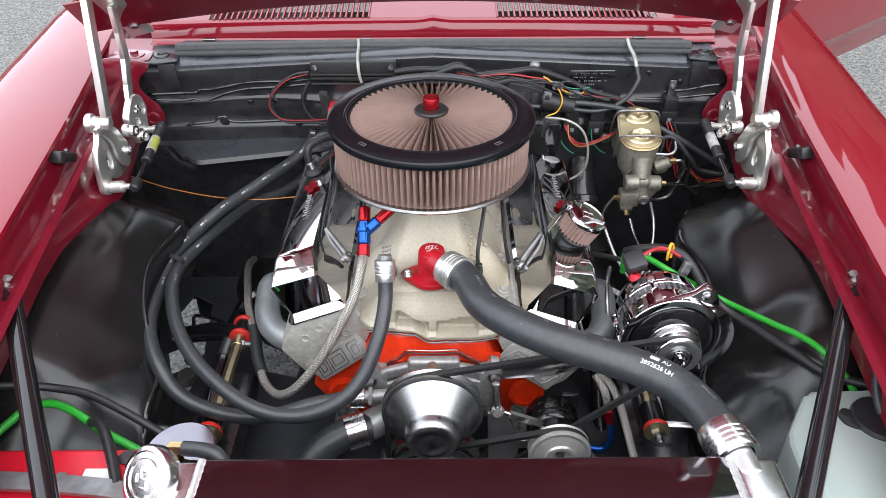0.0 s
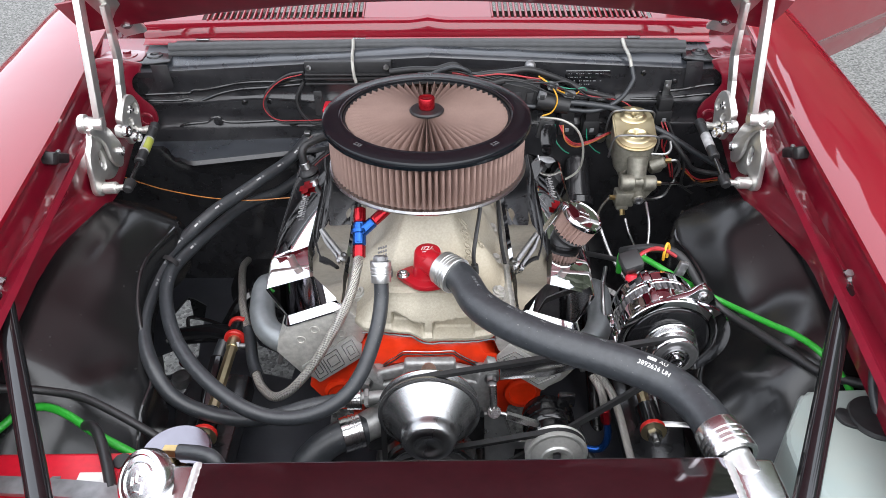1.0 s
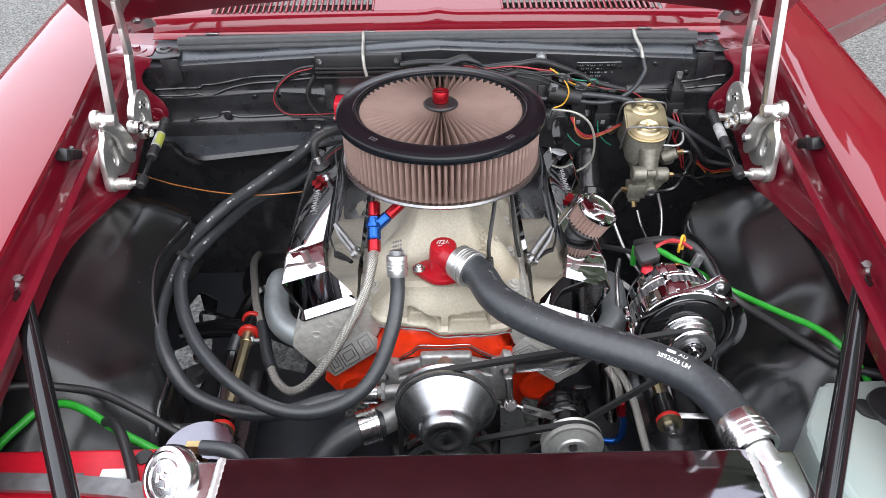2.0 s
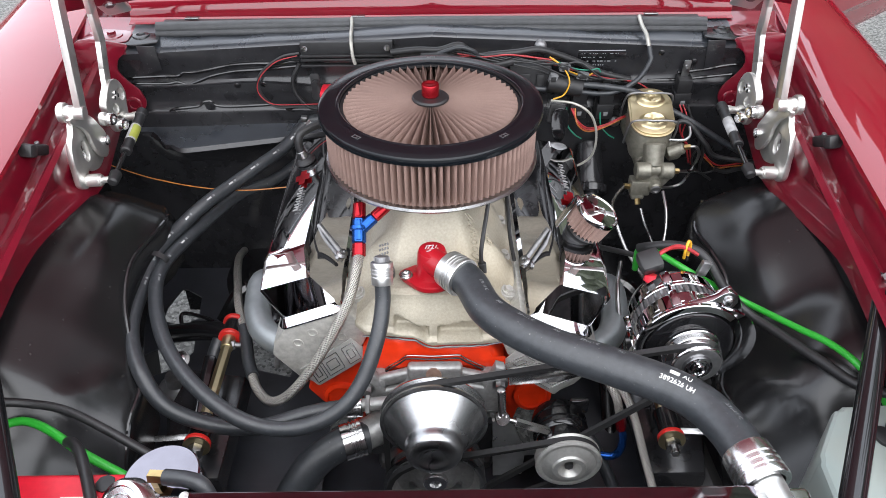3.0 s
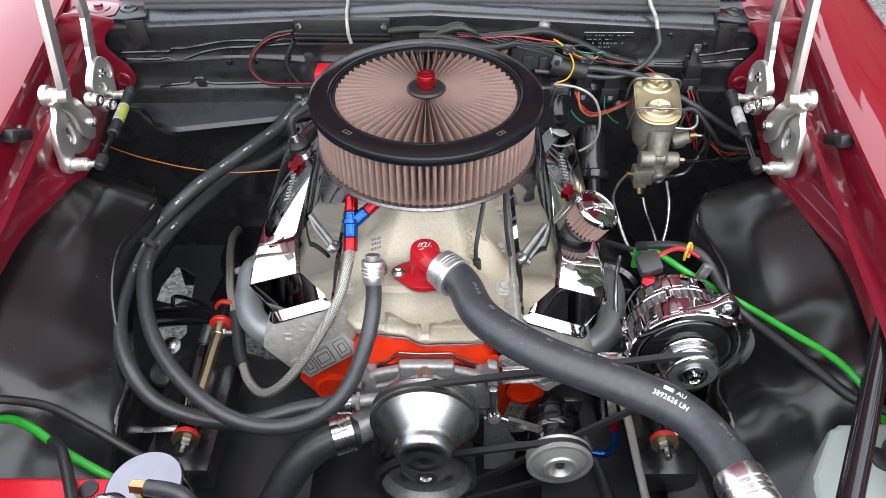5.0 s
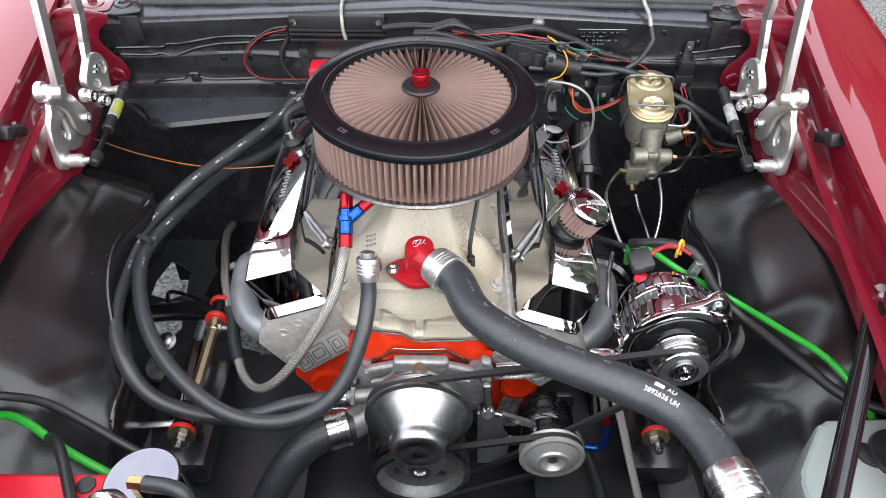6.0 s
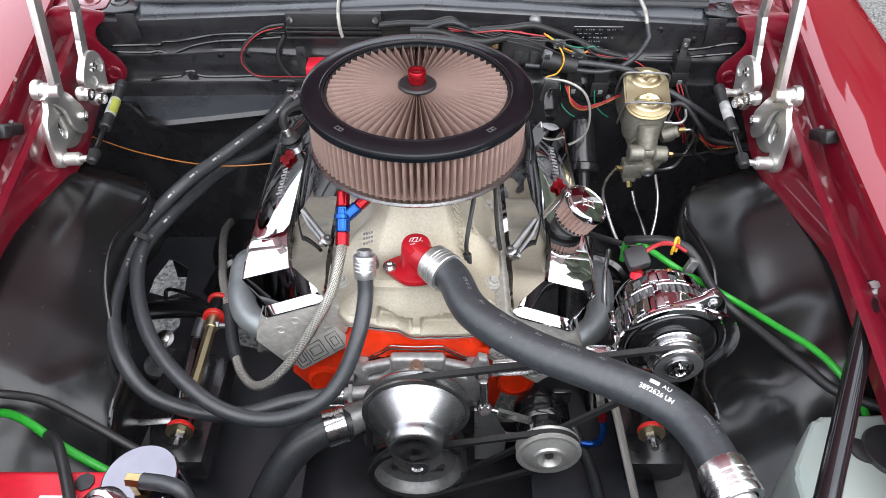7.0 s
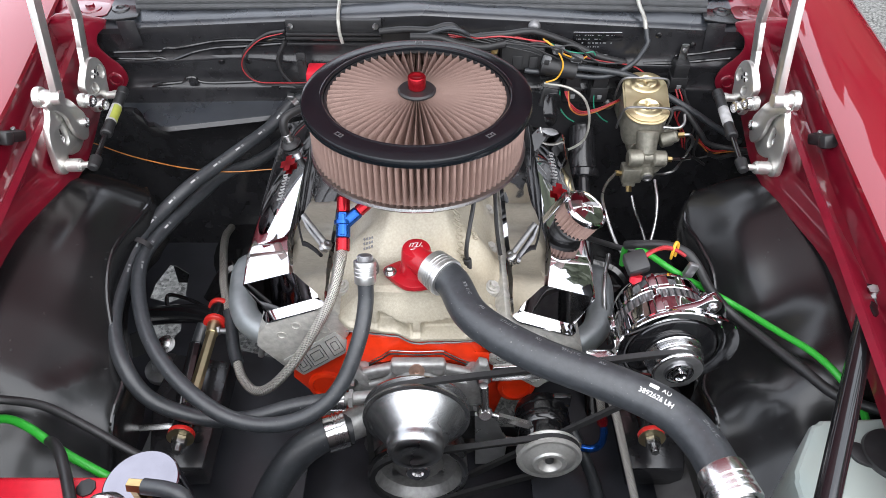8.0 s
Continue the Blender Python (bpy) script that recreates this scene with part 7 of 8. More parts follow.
def firewall_items():
    b = thing("ribbed_box", "black ribbed metal box screwed to the firewall", "control box", (-0.17, 0.32, 0.89))
    bm = bmesh.new()
    box(bm, (-0.168, 0.327, 0.918), (0.182, 0.012, 0.040), 0.002)
    for z in (0.904, 0.912, 0.892):
        box(bm, (-0.168, 0.318, z), (0.182, 0.012, 0.005), 0.001)
    part("case", bm, PLASTIC, b)
    for x in (-0.25, -0.088):
        bm = bmesh.new()
        lathe(bm, [(0, 0), (0.0065, 0), (0.006, 0.003), (0, 0.004)], Matrix.Translation((x, 0.320, 0.926)) @ basis((0, -1, 0)), 18)
        part("screw", bm, STEEL, b)
    relay((0.512, 0.318, 0.842), 0, "black plastic relay on a zinc tab beside the master cylinder")
    relay((0.355, 0.312, 0.822))
    relay((0.301, 0.314, 0.822))
    p = thing("data_plate", "small black data plate riveted to the firewall", "plate", (0.34, 0.333, 0.866))
    bm = bmesh.new()
    box(bm, (0.342, 0.334, 0.890), (0.098, 0.003, 0.046), 0.001)
    part("plate", bm, BLACK_GLOSS, p)
    random.seed(4)
    bm = bmesh.new()
    for j in range(4):
        x = 0.30
        while x < 0.375 - 0.02 * (j % 2):
            w = random.choice((0.0015, 0.003, 0.006))
            box(bm, (x + w / 2, 0.3322, 0.904 - 0.008 * j), (w, 0.0008, 0.0014 + 0.0012 * (j > 1)), 0)
            x += w + random.choice((0.002, 0.004, 0.009))
    part("print_bars", bm, GREY_PRINT, p)
    bm = bmesh.new()
    box(bm, (0.3405, 0.3322, 0.9105), (0.094, 0.0008, 0.0012), 0)
    box(bm, (0.358, 0.3322, 0.8695), (0.060, 0.0008, 0.0012), 0)
    part("edge_line", bm, PALE_PRINT, p)
    # wiper motor block
    w = thing("wiper_motor", "black wiper motor with tan connector on the firewall", "wiper motor", (0.19, 0.31, 0.84))
    bm = bmesh.new()
    box(bm, (0.195, 0.312, 0.872), (0.085, 0.035, 0.050), 0.006)
    box(bm, (0.185, 0.298, 0.866), (0.020, 0.012, 0.028), 0.002)
    box(bm, (0.215, 0.297, 0.866), (0.016, 0.012, 0.026), 0.002)
    cyl(bm, (0.23, 0.30, 0.86), (0.30, 0.30, 0.845), 0.02, 0.018)
    part("case", bm, PLASTIC, w)
    bm = bmesh.new()
    box(bm, (0.140, 0.305, 0.888), (0.014, 0.018, 0.016), 0.003)
    part("connector", bm, BRASS, w, "tan connector")
    bm = bmesh.new()
    lathe(bm, [(0, 0), (0.012, 0), (0.012, 0.005), (0.009, 0.009), (0.005, 0.011), (0, 0.011)], Matrix.Translation((0.216, 0.333, 0.922)) @ basis((0, -1, 0.2)), 24)
    part("grommet", bm, STEEL_DARK, w)
    # coil behind the air cleaner
    c = thing("ignition_coil", "bright red ignition coil with steel bracket", "ignition coil", (-0.20, 0.28, 0.82))
    bm = bmesh.new()
    box(bm, (-0.196, 0.280, 0.838), (0.050, 0.045, 0.045), 0.005)
    part("case", bm, RED_PLASTIC, c)
    bm = bmesh.new()
    plate(bm, rounded(0.018, 0.055, 0.004), 0.003, Matrix.Translation((-0.230, 0.285, 0.862)) @ pose(0, 0, 0, 90, 0, 0), 0.0006)
    hexhead(bm, (-0.230, 0.281, 0.872), (0, -1, 0), 0.0055, 0.005)
    part("bracket", bm, PLASTIC, c)
    bm = bmesh.new()
    for x, z in ((-0.222, 0.815), (-0.215, 0.808), (-0.228, 0.806)):
        cyl(bm, (x, 0.30, z), (x + 0.02, 0.296, z + 0.004), 0.004)
    part("terminals", bm, WHITE, c, "pale crimp terminals")
    wire("red_wire", [(-0.266, 0.318, 0.912), (-0.310, 0.316, 0.900), (-0.346, 0.314, 0.868), (-0.354, 0.313, 0.837), (-0.331, 0.312, 0.812), (-0.280, 0.31, 0.810), (-0.225, 0.305, 0.814)], 0.0011, RED_WIRE, "thin red wire looping over the firewall", "firewall wires")
    wire("black_wire", [(-0.262, 0.320, 0.916), (-0.300, 0.320, 0.908), (-0.343, 0.318, 0.876), (-0.351, 0.316, 0.84), (-0.328, 0.315, 0.806), (-0.278, 0.313, 0.804), (-0.225, 0.307, 0.806)], 0.0028, PLASTIC, "black wire looping over the firewall", "firewall wires")
    wire("black_wire", [(-0.263, 0.318, 0.897), (-0.281, 0.316, 0.862), (-0.277, 0.314, 0.832), (-0.256, 0.312, 0.805), (-0.23, 0.31, 0.80)], 0.004, PLASTIC, "black wire below the ribbed box", "firewall wires")
    wire("wiring_harness", [(-0.08, 0.315, 0.918), (-0.03, 0.31, 0.925), (0.015, 0.306, 0.926), (0.055, 0.304, 0.936), (0.087, 0.300, 0.916), (0.13, 0.298, 0.92), (0.165, 0.30, 0.922), (0.21, 0.305, 0.925), (0.26, 0.31, 0.908), (0.30, 0.315, 0.89), (0.34, 0.312, 0.872), (0.40, 0.315, 0.855)], 0.0065, PLASTIC, "taped black wiring harness along the firewall", cat="wiring harness")
    wire("wiring_harness", [(-0.02, 0.30, 0.915), (0.03, 0.29, 0.918), (0.075, 0.285, 0.907), (0.12, 0.29, 0.90), (0.16, 0.29, 0.908)], 0.008, PLASTIC, "taped black wiring harness along the firewall", cat="wiring harness")
    wire("red_wire", [(0.00, 0.30, 0.915), (0.077, 0.298, 0.916), (0.173, 0.300, 0.917), (0.251, 0.302, 0.892), (0.342, 0.304, 0.866), (0.410, 0.308, 0.853), (0.441, 0.31, 0.836)], 0.0013, RED_WIRE, "red wire along the harness", "firewall wires")
    wire("drain_tube", [(0.429, 0.319, 0.924), (0.431, 0.312, 0.912), (0.432, 0.305, 0.897), (0.408, 0.298, 0.860), (0.356, 0.294, 0.836), (0.278, 0.292, 0.843), (0.200, 0.292, 0.850)], 0.0050, RUBBER, "black rubber washer tube with a pale end", cat="tube")
    wire("drain_tube", [(0.26, 0.30, 0.855), (0.33, 0.296, 0.852), (0.40, 0.292, 0.842), (0.45, 0.285, 0.82), (0.52, 0.26, 0.79), (0.587, 0.245, 0.752), (0.642, 0.24, 0.722)], 0.0065, RUBBER, "black rubber tube running behind the master cylinder", cat="tube")
    wire("black_cable", [(0.467, 0.22, 0.80), (0.497, 0.215, 0.812), (0.537, 0.2, 0.772), (0.566, 0.2, 0.742), (0.645, 0.19, 0.733)], 0.005, PLASTIC, "black cable beside the master cylinder", "firewall wires")
    wire("wire_clip", [(-0.16, 0.385, 0.962), (-0.159, 0.366, 0.952), (-0.158, 0.335, 0.949), (-0.157, 0.316, 0.938), (-0.155, 0.308, 0.915), (-0.151, 0.306, 0.898)], 0.0035, GREY_TUBE, "pale metal clip with tube over the ledge", cat="clip")
    wire("wire_clip", [(0.418, 0.385, 0.960), (0.42, 0.362, 0.950), (0.425, 0.333, 0.940), (0.429, 0.318, 0.920)], 0.004, GREY_TUBE, "pale metal clip with tube over the ledge", cat="clip")
    for pts in ([(0.231, 0.300, 0.912), (0.258, 0.290, 0.894), (0.272, 0.282, 0.868), (0.263, 0.278, 0.842), (0.242, 0.278, 0.832)], [(0.237, 0.300, 0.909), (0.273, 0.297, 0.883), (0.306, 0.297, 0.872), (0.322, 0.298, 0.880)]):
        wire("yellow_wire", pts, 0.0016, YELLOW_WIRE, "yellow wire at the harness", "firewall wires")
    wire("green_wire", [(0.240, 0.302, 0.905), (0.280, 0.295, 0.890), (0.310, 0.294, 0.886), (0.328, 0.296, 0.888), (0.335, 0.298, 0.88)], 0.0013, TEAL_WIRE, "thin green wire at the harness", "firewall wires")
    wire("clear_tube", [(0.240, 0.285, 0.826), (0.287, 0.272, 0.824), (0.321, 0.268, 0.800), (0.336, 0.265, 0.756), (0.331, 0.262, 0.710), (0.300, 0.26, 0.686), (0.272, 0.262, 0.686)], 0.0026, GREY_TUBE, "pale clear vacuum tube bent in a loop", cat="tube")
    for k, mat in ((0, RED_WIRE), (1, RED_WIRE), (2, ORANGE_WIRE)):
        wire("red_wire", [(0.285 + 0.004 * k, 0.300, 0.800), (0.297, 0.288 - 0.003 * k, 0.780 - 0.003 * k), (0.321, 0.284, 0.763 - 0.004 * k), (0.354, 0.284, 0.770 - 0.003 * k), (0.39, 0.288, 0.786 - 0.002 * k), (0.40, 0.30, 0.78)], 0.0015, mat, "red wire below the firewall relays", "firewall wires")
    for x in (0.276, 0.345):
        wire("green_wire", [(x, 0.303, 0.80), (x + 0.004, 0.295, 0.765), (x + 0.02, 0.29, 0.745), (x + 0.035, 0.29, 0.735)], 0.0014, TEAL_WIRE, "green wire below the firewall relays", "firewall wires")
    for mat, r, pts in ((RED_WIRE, 0.0019, [(0.507, 0.300, 0.806), (0.513, 0.290, 0.788), (0.512, 0.282, 0.758), (0.530, 0.280, 0.724), (0.545, 0.280, 0.680)]), (RED_WIRE, 0.0015, [(0.514, 0.300, 0.806), (0.524, 0.288, 0.780), (0.520, 0.284, 0.745), (0.540, 0.28, 0.715), (0.551, 0.28, 0.675)]),
                        (RED_WIRE, 0.0019, [(0.575, 0.282, 0.699), (0.592, 0.278, 0.682), (0.615, 0.276, 0.673), (0.652, 0.278, 0.677), (0.69, 0.28, 0.679)]), (ORANGE_WIRE, 0.0014, [(0.560, 0.284, 0.704), (0.585, 0.28, 0.684), (0.605, 0.276, 0.668), (0.64, 0.278, 0.670), (0.69, 0.28, 0.674)]),
                        (PLASTIC, 0.0030, [(0.523, 0.300, 0.806), (0.538, 0.288, 0.770), (0.561, 0.282, 0.736), (0.571, 0.280, 0.701), (0.573, 0.28, 0.66), (0.602, 0.28, 0.635)]), (PLASTIC, 0.0022, [(0.519, 0.302, 0.806), (0.546, 0.284, 0.762), (0.556, 0.276, 0.725), (0.548, 0.274, 0.69), (0.575, 0.276, 0.655), (0.63, 0.28, 0.668)]),
                        (PLASTIC, 0.0045, [(0.600, 0.272, 0.668), (0.625, 0.270, 0.662), (0.655, 0.272, 0.668), (0.70, 0.276, 0.672)])):
        wire("black_wire" if mat is PLASTIC else "red_wire", pts, r, mat, "relay wire hanging beside the master cylinder", "firewall wires")
    wire("fender_wire", [(-0.66, 0.235, 0.715), (-0.60, 0.215, 0.705), (-0.556, 0.202, 0.700), (-0.471, 0.178, 0.697), (-0.381, 0.165, 0.697), (-0.294, 0.17, 0.70), (-0.24, 0.18, 0.70)], 0.0012, ORANGE_WIRE, "thin orange wire across the firewall", "firewall wires")
    # connectors and loose wires about the wiper motor
    for x, y, z, w, h in ((0.262, 0.296, 0.892, 0.020, 0.016), (0.300, 0.300, 0.872, 0.024, 0.014), (0.240, 0.290, 0.872, 0.016, 0.020)):
        c = thing("wire_connector", "grey plastic wire connector by the wiper motor", "connector", (x, y, z), group="wire connectors")
        bm = bmesh.new()
        box(bm, (x, y, z), (w, 0.012, h), 0.002, pose(0, 0, 0, 10, 12, 8))
        part("housing", bm, GREY_PRINT, c)
        bm = bmesh.new()
        box(bm, (x, y - 0.0075, z), (w * 0.6, 0.003, h * 0.5), 0.0005)
        part("latch", bm, PLASTIC, c)
    for k in range(5):
        wire("black_wire", [(0.02 + 0.03 * k, 0.300, 0.921 + 0.003 * (k % 2)), (0.06 + 0.03 * k, 0.294, 0.926 - 0.004 * k), (0.11 + 0.035 * k, 0.290, 0.912 - 0.003 * k), (0.17 + 0.03 * k, 0.288, 0.900 + 0.004 * (k % 3)), (0.22 + 0.03 * k, 0.292, 0.885 - 0.004 * k), (0.25 + 0.035 * k, 0.300, 0.862)], 0.0018, PLASTIC, "thin black wire in the firewall tangle", "firewall wires")
    wire("red_wire", [(0.05, 0.297, 0.922), (0.10, 0.292, 0.917), (0.15, 0.291, 0.921), (0.20, 0.293, 0.914), (0.235, 0.295, 0.908)], 0.0016, RED_WIRE, "red wire along the harness", "firewall wires")
    wire("vacuum_hose", [(0.005, 0.30, 0.918), (0.03, 0.292, 0.930), (0.055, 0.288, 0.938), (0.080, 0.290, 0.930), (0.095, 0.300, 0.912)], 0.0042, RUBBER, "short black vacuum hose arched over the harness", cat="hose")
    for x, z in ((-0.40, 0.842), (-0.345, 0.846), (-0.235, 0.835), (-0.12, 0.846), (0.46, 0.905), (0.53, 0.885), (0.585, 0.892), (0.40, 0.80)):
        b2 = thing("firewall_plug", "small round black plug in the firewall", "plug", (x, 0.33, z), group="firewall plugs")
        bm = bmesh.new()
        lathe(bm, [(0, 0), (0.0065, 0), (0.006, 0.0025), (0.003, 0.0035), (0, 0.0035)], Matrix.Translation((x, 0.3365 + 0.004 * math.sin(9 * x + 30 * z) - 0.003, z)) @ basis((0, -1, 0)), 16)
        part("disc", bm, BLACK_GLOSS, b2)
    # throttle cable loop and its chrome bracket
    t = thing("throttle_linkage", "grey bracket and bare cable behind the air cleaner", "linkage", (0.25, 0.20, 0.74))
    bm = bmesh.new()
    plate(bm, smooth_outline([(0.215, 0.80), (0.236, 0.806), (0.262, 0.800), (0.272, 0.772), (0.262, 0.748), (0.252, 0.752), (0.258, 0.774), (0.250, 0.790), (0.232, 0.794), (0.216, 0.788)], 4), 0.003, Matrix.Translation((0.0, 0.205, -0.03)) @ pose(0, 0, 0, 90, 0, 0), 0.0008)
    part("bracket", bm, STEEL_DARK, t)
    bm = bmesh.new()
    tube(bm, [(0.228, 0.20, 0.780), (0.236, 0.17, 0.752), (0.252, 0.15, 0.738), (0.272, 0.165, 0.742), (0.276, 0.20, 0.756)], 0.0022, 10, 6)
    part("cable", bm, STEEL, t)
    bm = bmesh.new()
    box(bm, (0.246, 0.255, 0.812), (0.030, 0.006, 0.040), 0.002, pose(0, 0, 0, -8, 12, 0))
    for dz in (-0.01, 0.004):
        box(bm, (0.246, 0.2505, 0.812 + dz), (0.016, 0.002, 0.008), 0.0004, pose(0, 0, 0, -8, 12, 0))
    part("module_plate", bm, PLASTIC, t, "black stamped plate")
    s = thing("steering_column_cover", "black round cover at the firewall foot", "column cover", (0.34, 0.28, 0.5))
    bm = bmesh.new()
    cyl(bm, (0.338, 0.33, 0.70), (0.335, 0.24, 0.625), 0.028, 0.030, 28, 0.006)
    cyl(bm, (0.338, 0.255, 0.640), (0.337, 0.240, 0.627), 0.034, 0.034, 28, 0.003)
    cyl(bm, (0.335, 0.24, 0.64), (0.33, -0.2, 0.36), 0.014)
    part("boot", bm, BLACK, s)
    bm = bmesh.new()
    hexhead(bm, (0.385, 0.326, 0.755), (0, -1, 0), 0.008, 0.006)
    part("bolt", bm, STEEL, s)
    k = thing("throttle_bracket", "black stamped bracket behind the valve cover", "bracket", (0.235, 0.22, 0.70))
    bm = bmesh.new()
    plate(bm, smooth_outline([(0.235, 0.83), (0.262, 0.835), (0.268, 0.80), (0.258, 0.765), (0.240, 0.775)], 4), 0.003, Matrix.Translation((0, 0.23, 0)) @ pose(0, 0, 0, 90, 0, 0), 0.001)
    box(bm, (0.262, 0.20, 0.715), (0.05, 0.03, 0.035), 0.006, pose(0, 0, 0, 20, 20, 0))
    part("stamping", bm, BLACK_GLOSS, k)
    bm = bmesh.new()
    tube(bm, [(0.225, 0.21, 0.745), (0.230, 0.17, 0.735), (0.255, 0.15, 0.720), (0.285, 0.16, 0.705), (0.282, 0.20, 0.71)], 0.003, 10, 6)
    part("spring", bm, STEEL, k)


def fuel_fittings():
    f = thing("fuel_tee", "red and blue anodised fuel tee fitting", "fuel fitting", (-0.117, -0.11, 0.75))
    c = Vector((-0.117, -0.112, 0.800))
    up = Vector((0.0, 0.62, 0.55)).normalized()
    arm = Vector((0.75, 0.42, 0.52)).normalized()

    def hexbit(a, b, r, mat, name, label):
        bm = bmesh.new()
        cyl(bm, a, b, r, None, 6, 0.0015)
        cyl(bm, a + (b - a) * 0.08, b - (b - a) * 0.08, r * 0.97, None, 20)
        part(name, bm, mat, f, label)
    hexbit(c - up * 0.020, c + up * 0.020, 0.0115, BLUE_ANO, "tee", "blue anodised tee")
    bm = bmesh.new()
    lathe(bm, [(0.012, -0.004), (0.0145, -0.003), (0.0145, 0.003), (0.012, 0.004)], Matrix.Translation(c + up * 0.004) @ basis(up), 24)
    part("tee_collar", bm, BLUE_ANO, f)
    hexbit(c + up * 0.020, c + up * 0.046, 0.0105, RED_ANO, "sleeve", "red anodised sleeve")
    hexbit(c - up * 0.042, c - up * 0.020, 0.0110, RED_ANO, "sleeve", "red anodised sleeve")
    hexbit(c + arm * 0.004, c + arm * 0.032, 0.0100, BLUE_ANO, "branch", "blue anodised branch")
    hexbit(c + arm * 0.032, c + arm * 0.075, 0.0095, RED_ANO, "branch_sleeve", "red anodised sleeve")
    h = thing("fuel_hose", "braided stainless steel fuel hose", "braided hose", (-0.25, -0.15, 0.5))
    bm = bmesh.new()
    tube(bm, [c - up * 0.040, (-0.119, -0.172, 0.768), (-0.130, -0.203, 0.735), (-0.159, -0.222, 0.680), (-0.201, -0.238, 0.612), (-0.244, -0.246, 0.560), (-0.278, -0.238, 0.536), (-0.308, -0.203, 0.526), (-0.326, -0.165, 0.526)], 0.0082, 20, 8)
    part("front_run", bm, BRAID, h)
    bm = bmesh.new()
    tube(bm, [(-0.322, -0.172, 0.526), (-0.336, -0.139, 0.527), (-0.350, -0.09, 0.53), (-0.362, -0.055, 0.532)], 0.0115, 16, 6)
    part("sleeve", bm, RUBBER, h, "black rubber sleeve")
    bm = bmesh.new()
    tube(bm, [(-0.362, -0.055, 0.532), (-0.385, 0.01, 0.535), (-0.397, 0.06, 0.533), (-0.415, 0.13, 0.520), (-0.430, 0.20, 0.498), (-0.436, 0.26, 0.47)], 0.0082, 18, 6)
    part("rear_run", bm, BRAID, h)
    g = thing("steering_hose", "braided stainless steel power steering hose", "braided hose", (0.35, -0.35, 0.45), group="steering hoses")
    for pts in ([(0.300, -0.293, 0.556), (0.293, -0.28, 0.585), (0.28, -0.255, 0.60)], [(0.285, -0.25, 0.61), (0.315, -0.287, 0.575), (0.340, -0.345, 0.50), (0.358, -0.42, 0.44), (0.37, -0.50, 0.38)]):
        bm = bmesh.new()
        tube(bm, pts, 0.0068, 16, 8)
        part("hose_run", bm, BRAID, g)
    wire("rubber_hose", [(0.262, -0.26, 0.47), (0.285, -0.30, 0.44), (0.31, -0.35, 0.39), (0.32, -0.42, 0.33)], 0.011, RUBBER, "black rubber return hose below the pump", cat="hose")


def breather():
    b = thing("breather_filter", "small chrome-capped breather filter on the valve cover", "breather filter", (0.236, -0.105, 0.74))
    ax = Vector((0.43, -0.12, 0.895)).normalized()
    base = Vector((0.2445, -0.091, 0.777))
    m = Matrix.Translation(base) @ basis(ax, (1, 0, 0))
    bm = bmesh.new()
    lathe(bm, [(0, -0.022), (0.020, -0.022), (0.024, -0.016), (0.026, -0.008), (0.026, -0.003), (0.022, 0.0), (0.024, 0.003), (0.031, 0.006), (0.033, 0.012), (0, 0.012)], m, 36)
    part("rubber_base", bm, PLASTIC, b, "black rubber base")
    bm = bmesh.new()
    rows = []
    n = 27
    for z in (0.010, 0.046):
        row = []
        for k in range(n):
            for q, dr in ((0, -0.0045), (0.5, 0.0012)):
                a = 2 * math.pi * (k + q) / n
                r = 0.0345 - 0.002 * (z < 0.02) + dr
                row.append(m @ V(r * math.cos(a), r * math.sin(a), z))
        rows.append(row)
    sheet(bm, rows, 0, closed=True)
    part("element", bm, GAUZE, b, "pale pleated element", sharp=70)
    bm = bmesh.new()
    lathe(bm, [(0.034, 0.044), (0.0362, 0.0445), (0.0372, 0.046), (0.0372, 0.051), (0.0355, 0.054), (0.032, 0.055), (0.031, 0.0535), (0.010, 0.0545), (0, 0.0545)], m, 48)
    cap = part("cap", bm, CHROME, b, "chrome cap")
    bm = bmesh.new()
    for x, y, w, h in ((-0.010, 0.0, 0.002, 0.018), (0.010, 0.0, 0.002, 0.018), (0, 0.006, 0.018, 0.002), (0, -0.006, 0.018, 0.002), (0.0, 0.0, 0.002, 0.010)):
        box(bm, (0, 0, 0), (w, h, 0.001), 0, m @ pose(x, y, 0.0548))
    part("embossed_mark", bm, POLISHED, cap)
    bm = bmesh.new()
    box(bm, (0, 0, 0), (0.004, 0.015, 0.066), 0.0015, m @ pose(-0.0395, 0.010, 0.022))
    box(bm, (0, 0, 0), (0.010, 0.014, 0.004), 0.0015, m @ pose(-0.035, 0.010, 0.0545))
    part("shield", bm, CHROME, b, "chrome side shield")
    p = thing("pcv_valve", "black elbow valve in a rubber grommet on the valve cover", "breather valve", (-0.245, 0.152, 0.77))
    bm = bmesh.new()
    lathe(bm, [(0, 0), (0.019, 0), (0.020, 0.004), (0.014, 0.010), (0.011, 0.011), (0, 0.011)], Matrix.Translation((-0.243, 0.152, 0.770)) @ basis((-0.3, 0, 0.95)), 28)
    part("grommet", bm, PLASTIC, p)
    bm = bmesh.new()
    cyl(bm, (-0.246, 0.152, 0.780), (-0.250, 0.152, 0.794), 0.0105, 0.009)
    part("collar", bm, STEEL, p, "steel collar")
    bm = bmesh.new()
    tube(bm, [(-0.250, 0.152, 0.79), (-0.252, 0.153, 0.812), (-0.246, 0.160, 0.826), (-0.225, 0.175, 0.832), (-0.19, 0.20, 0.835)], 0.008, 14, 6)
    part("elbow", bm, PLASTIC, p)


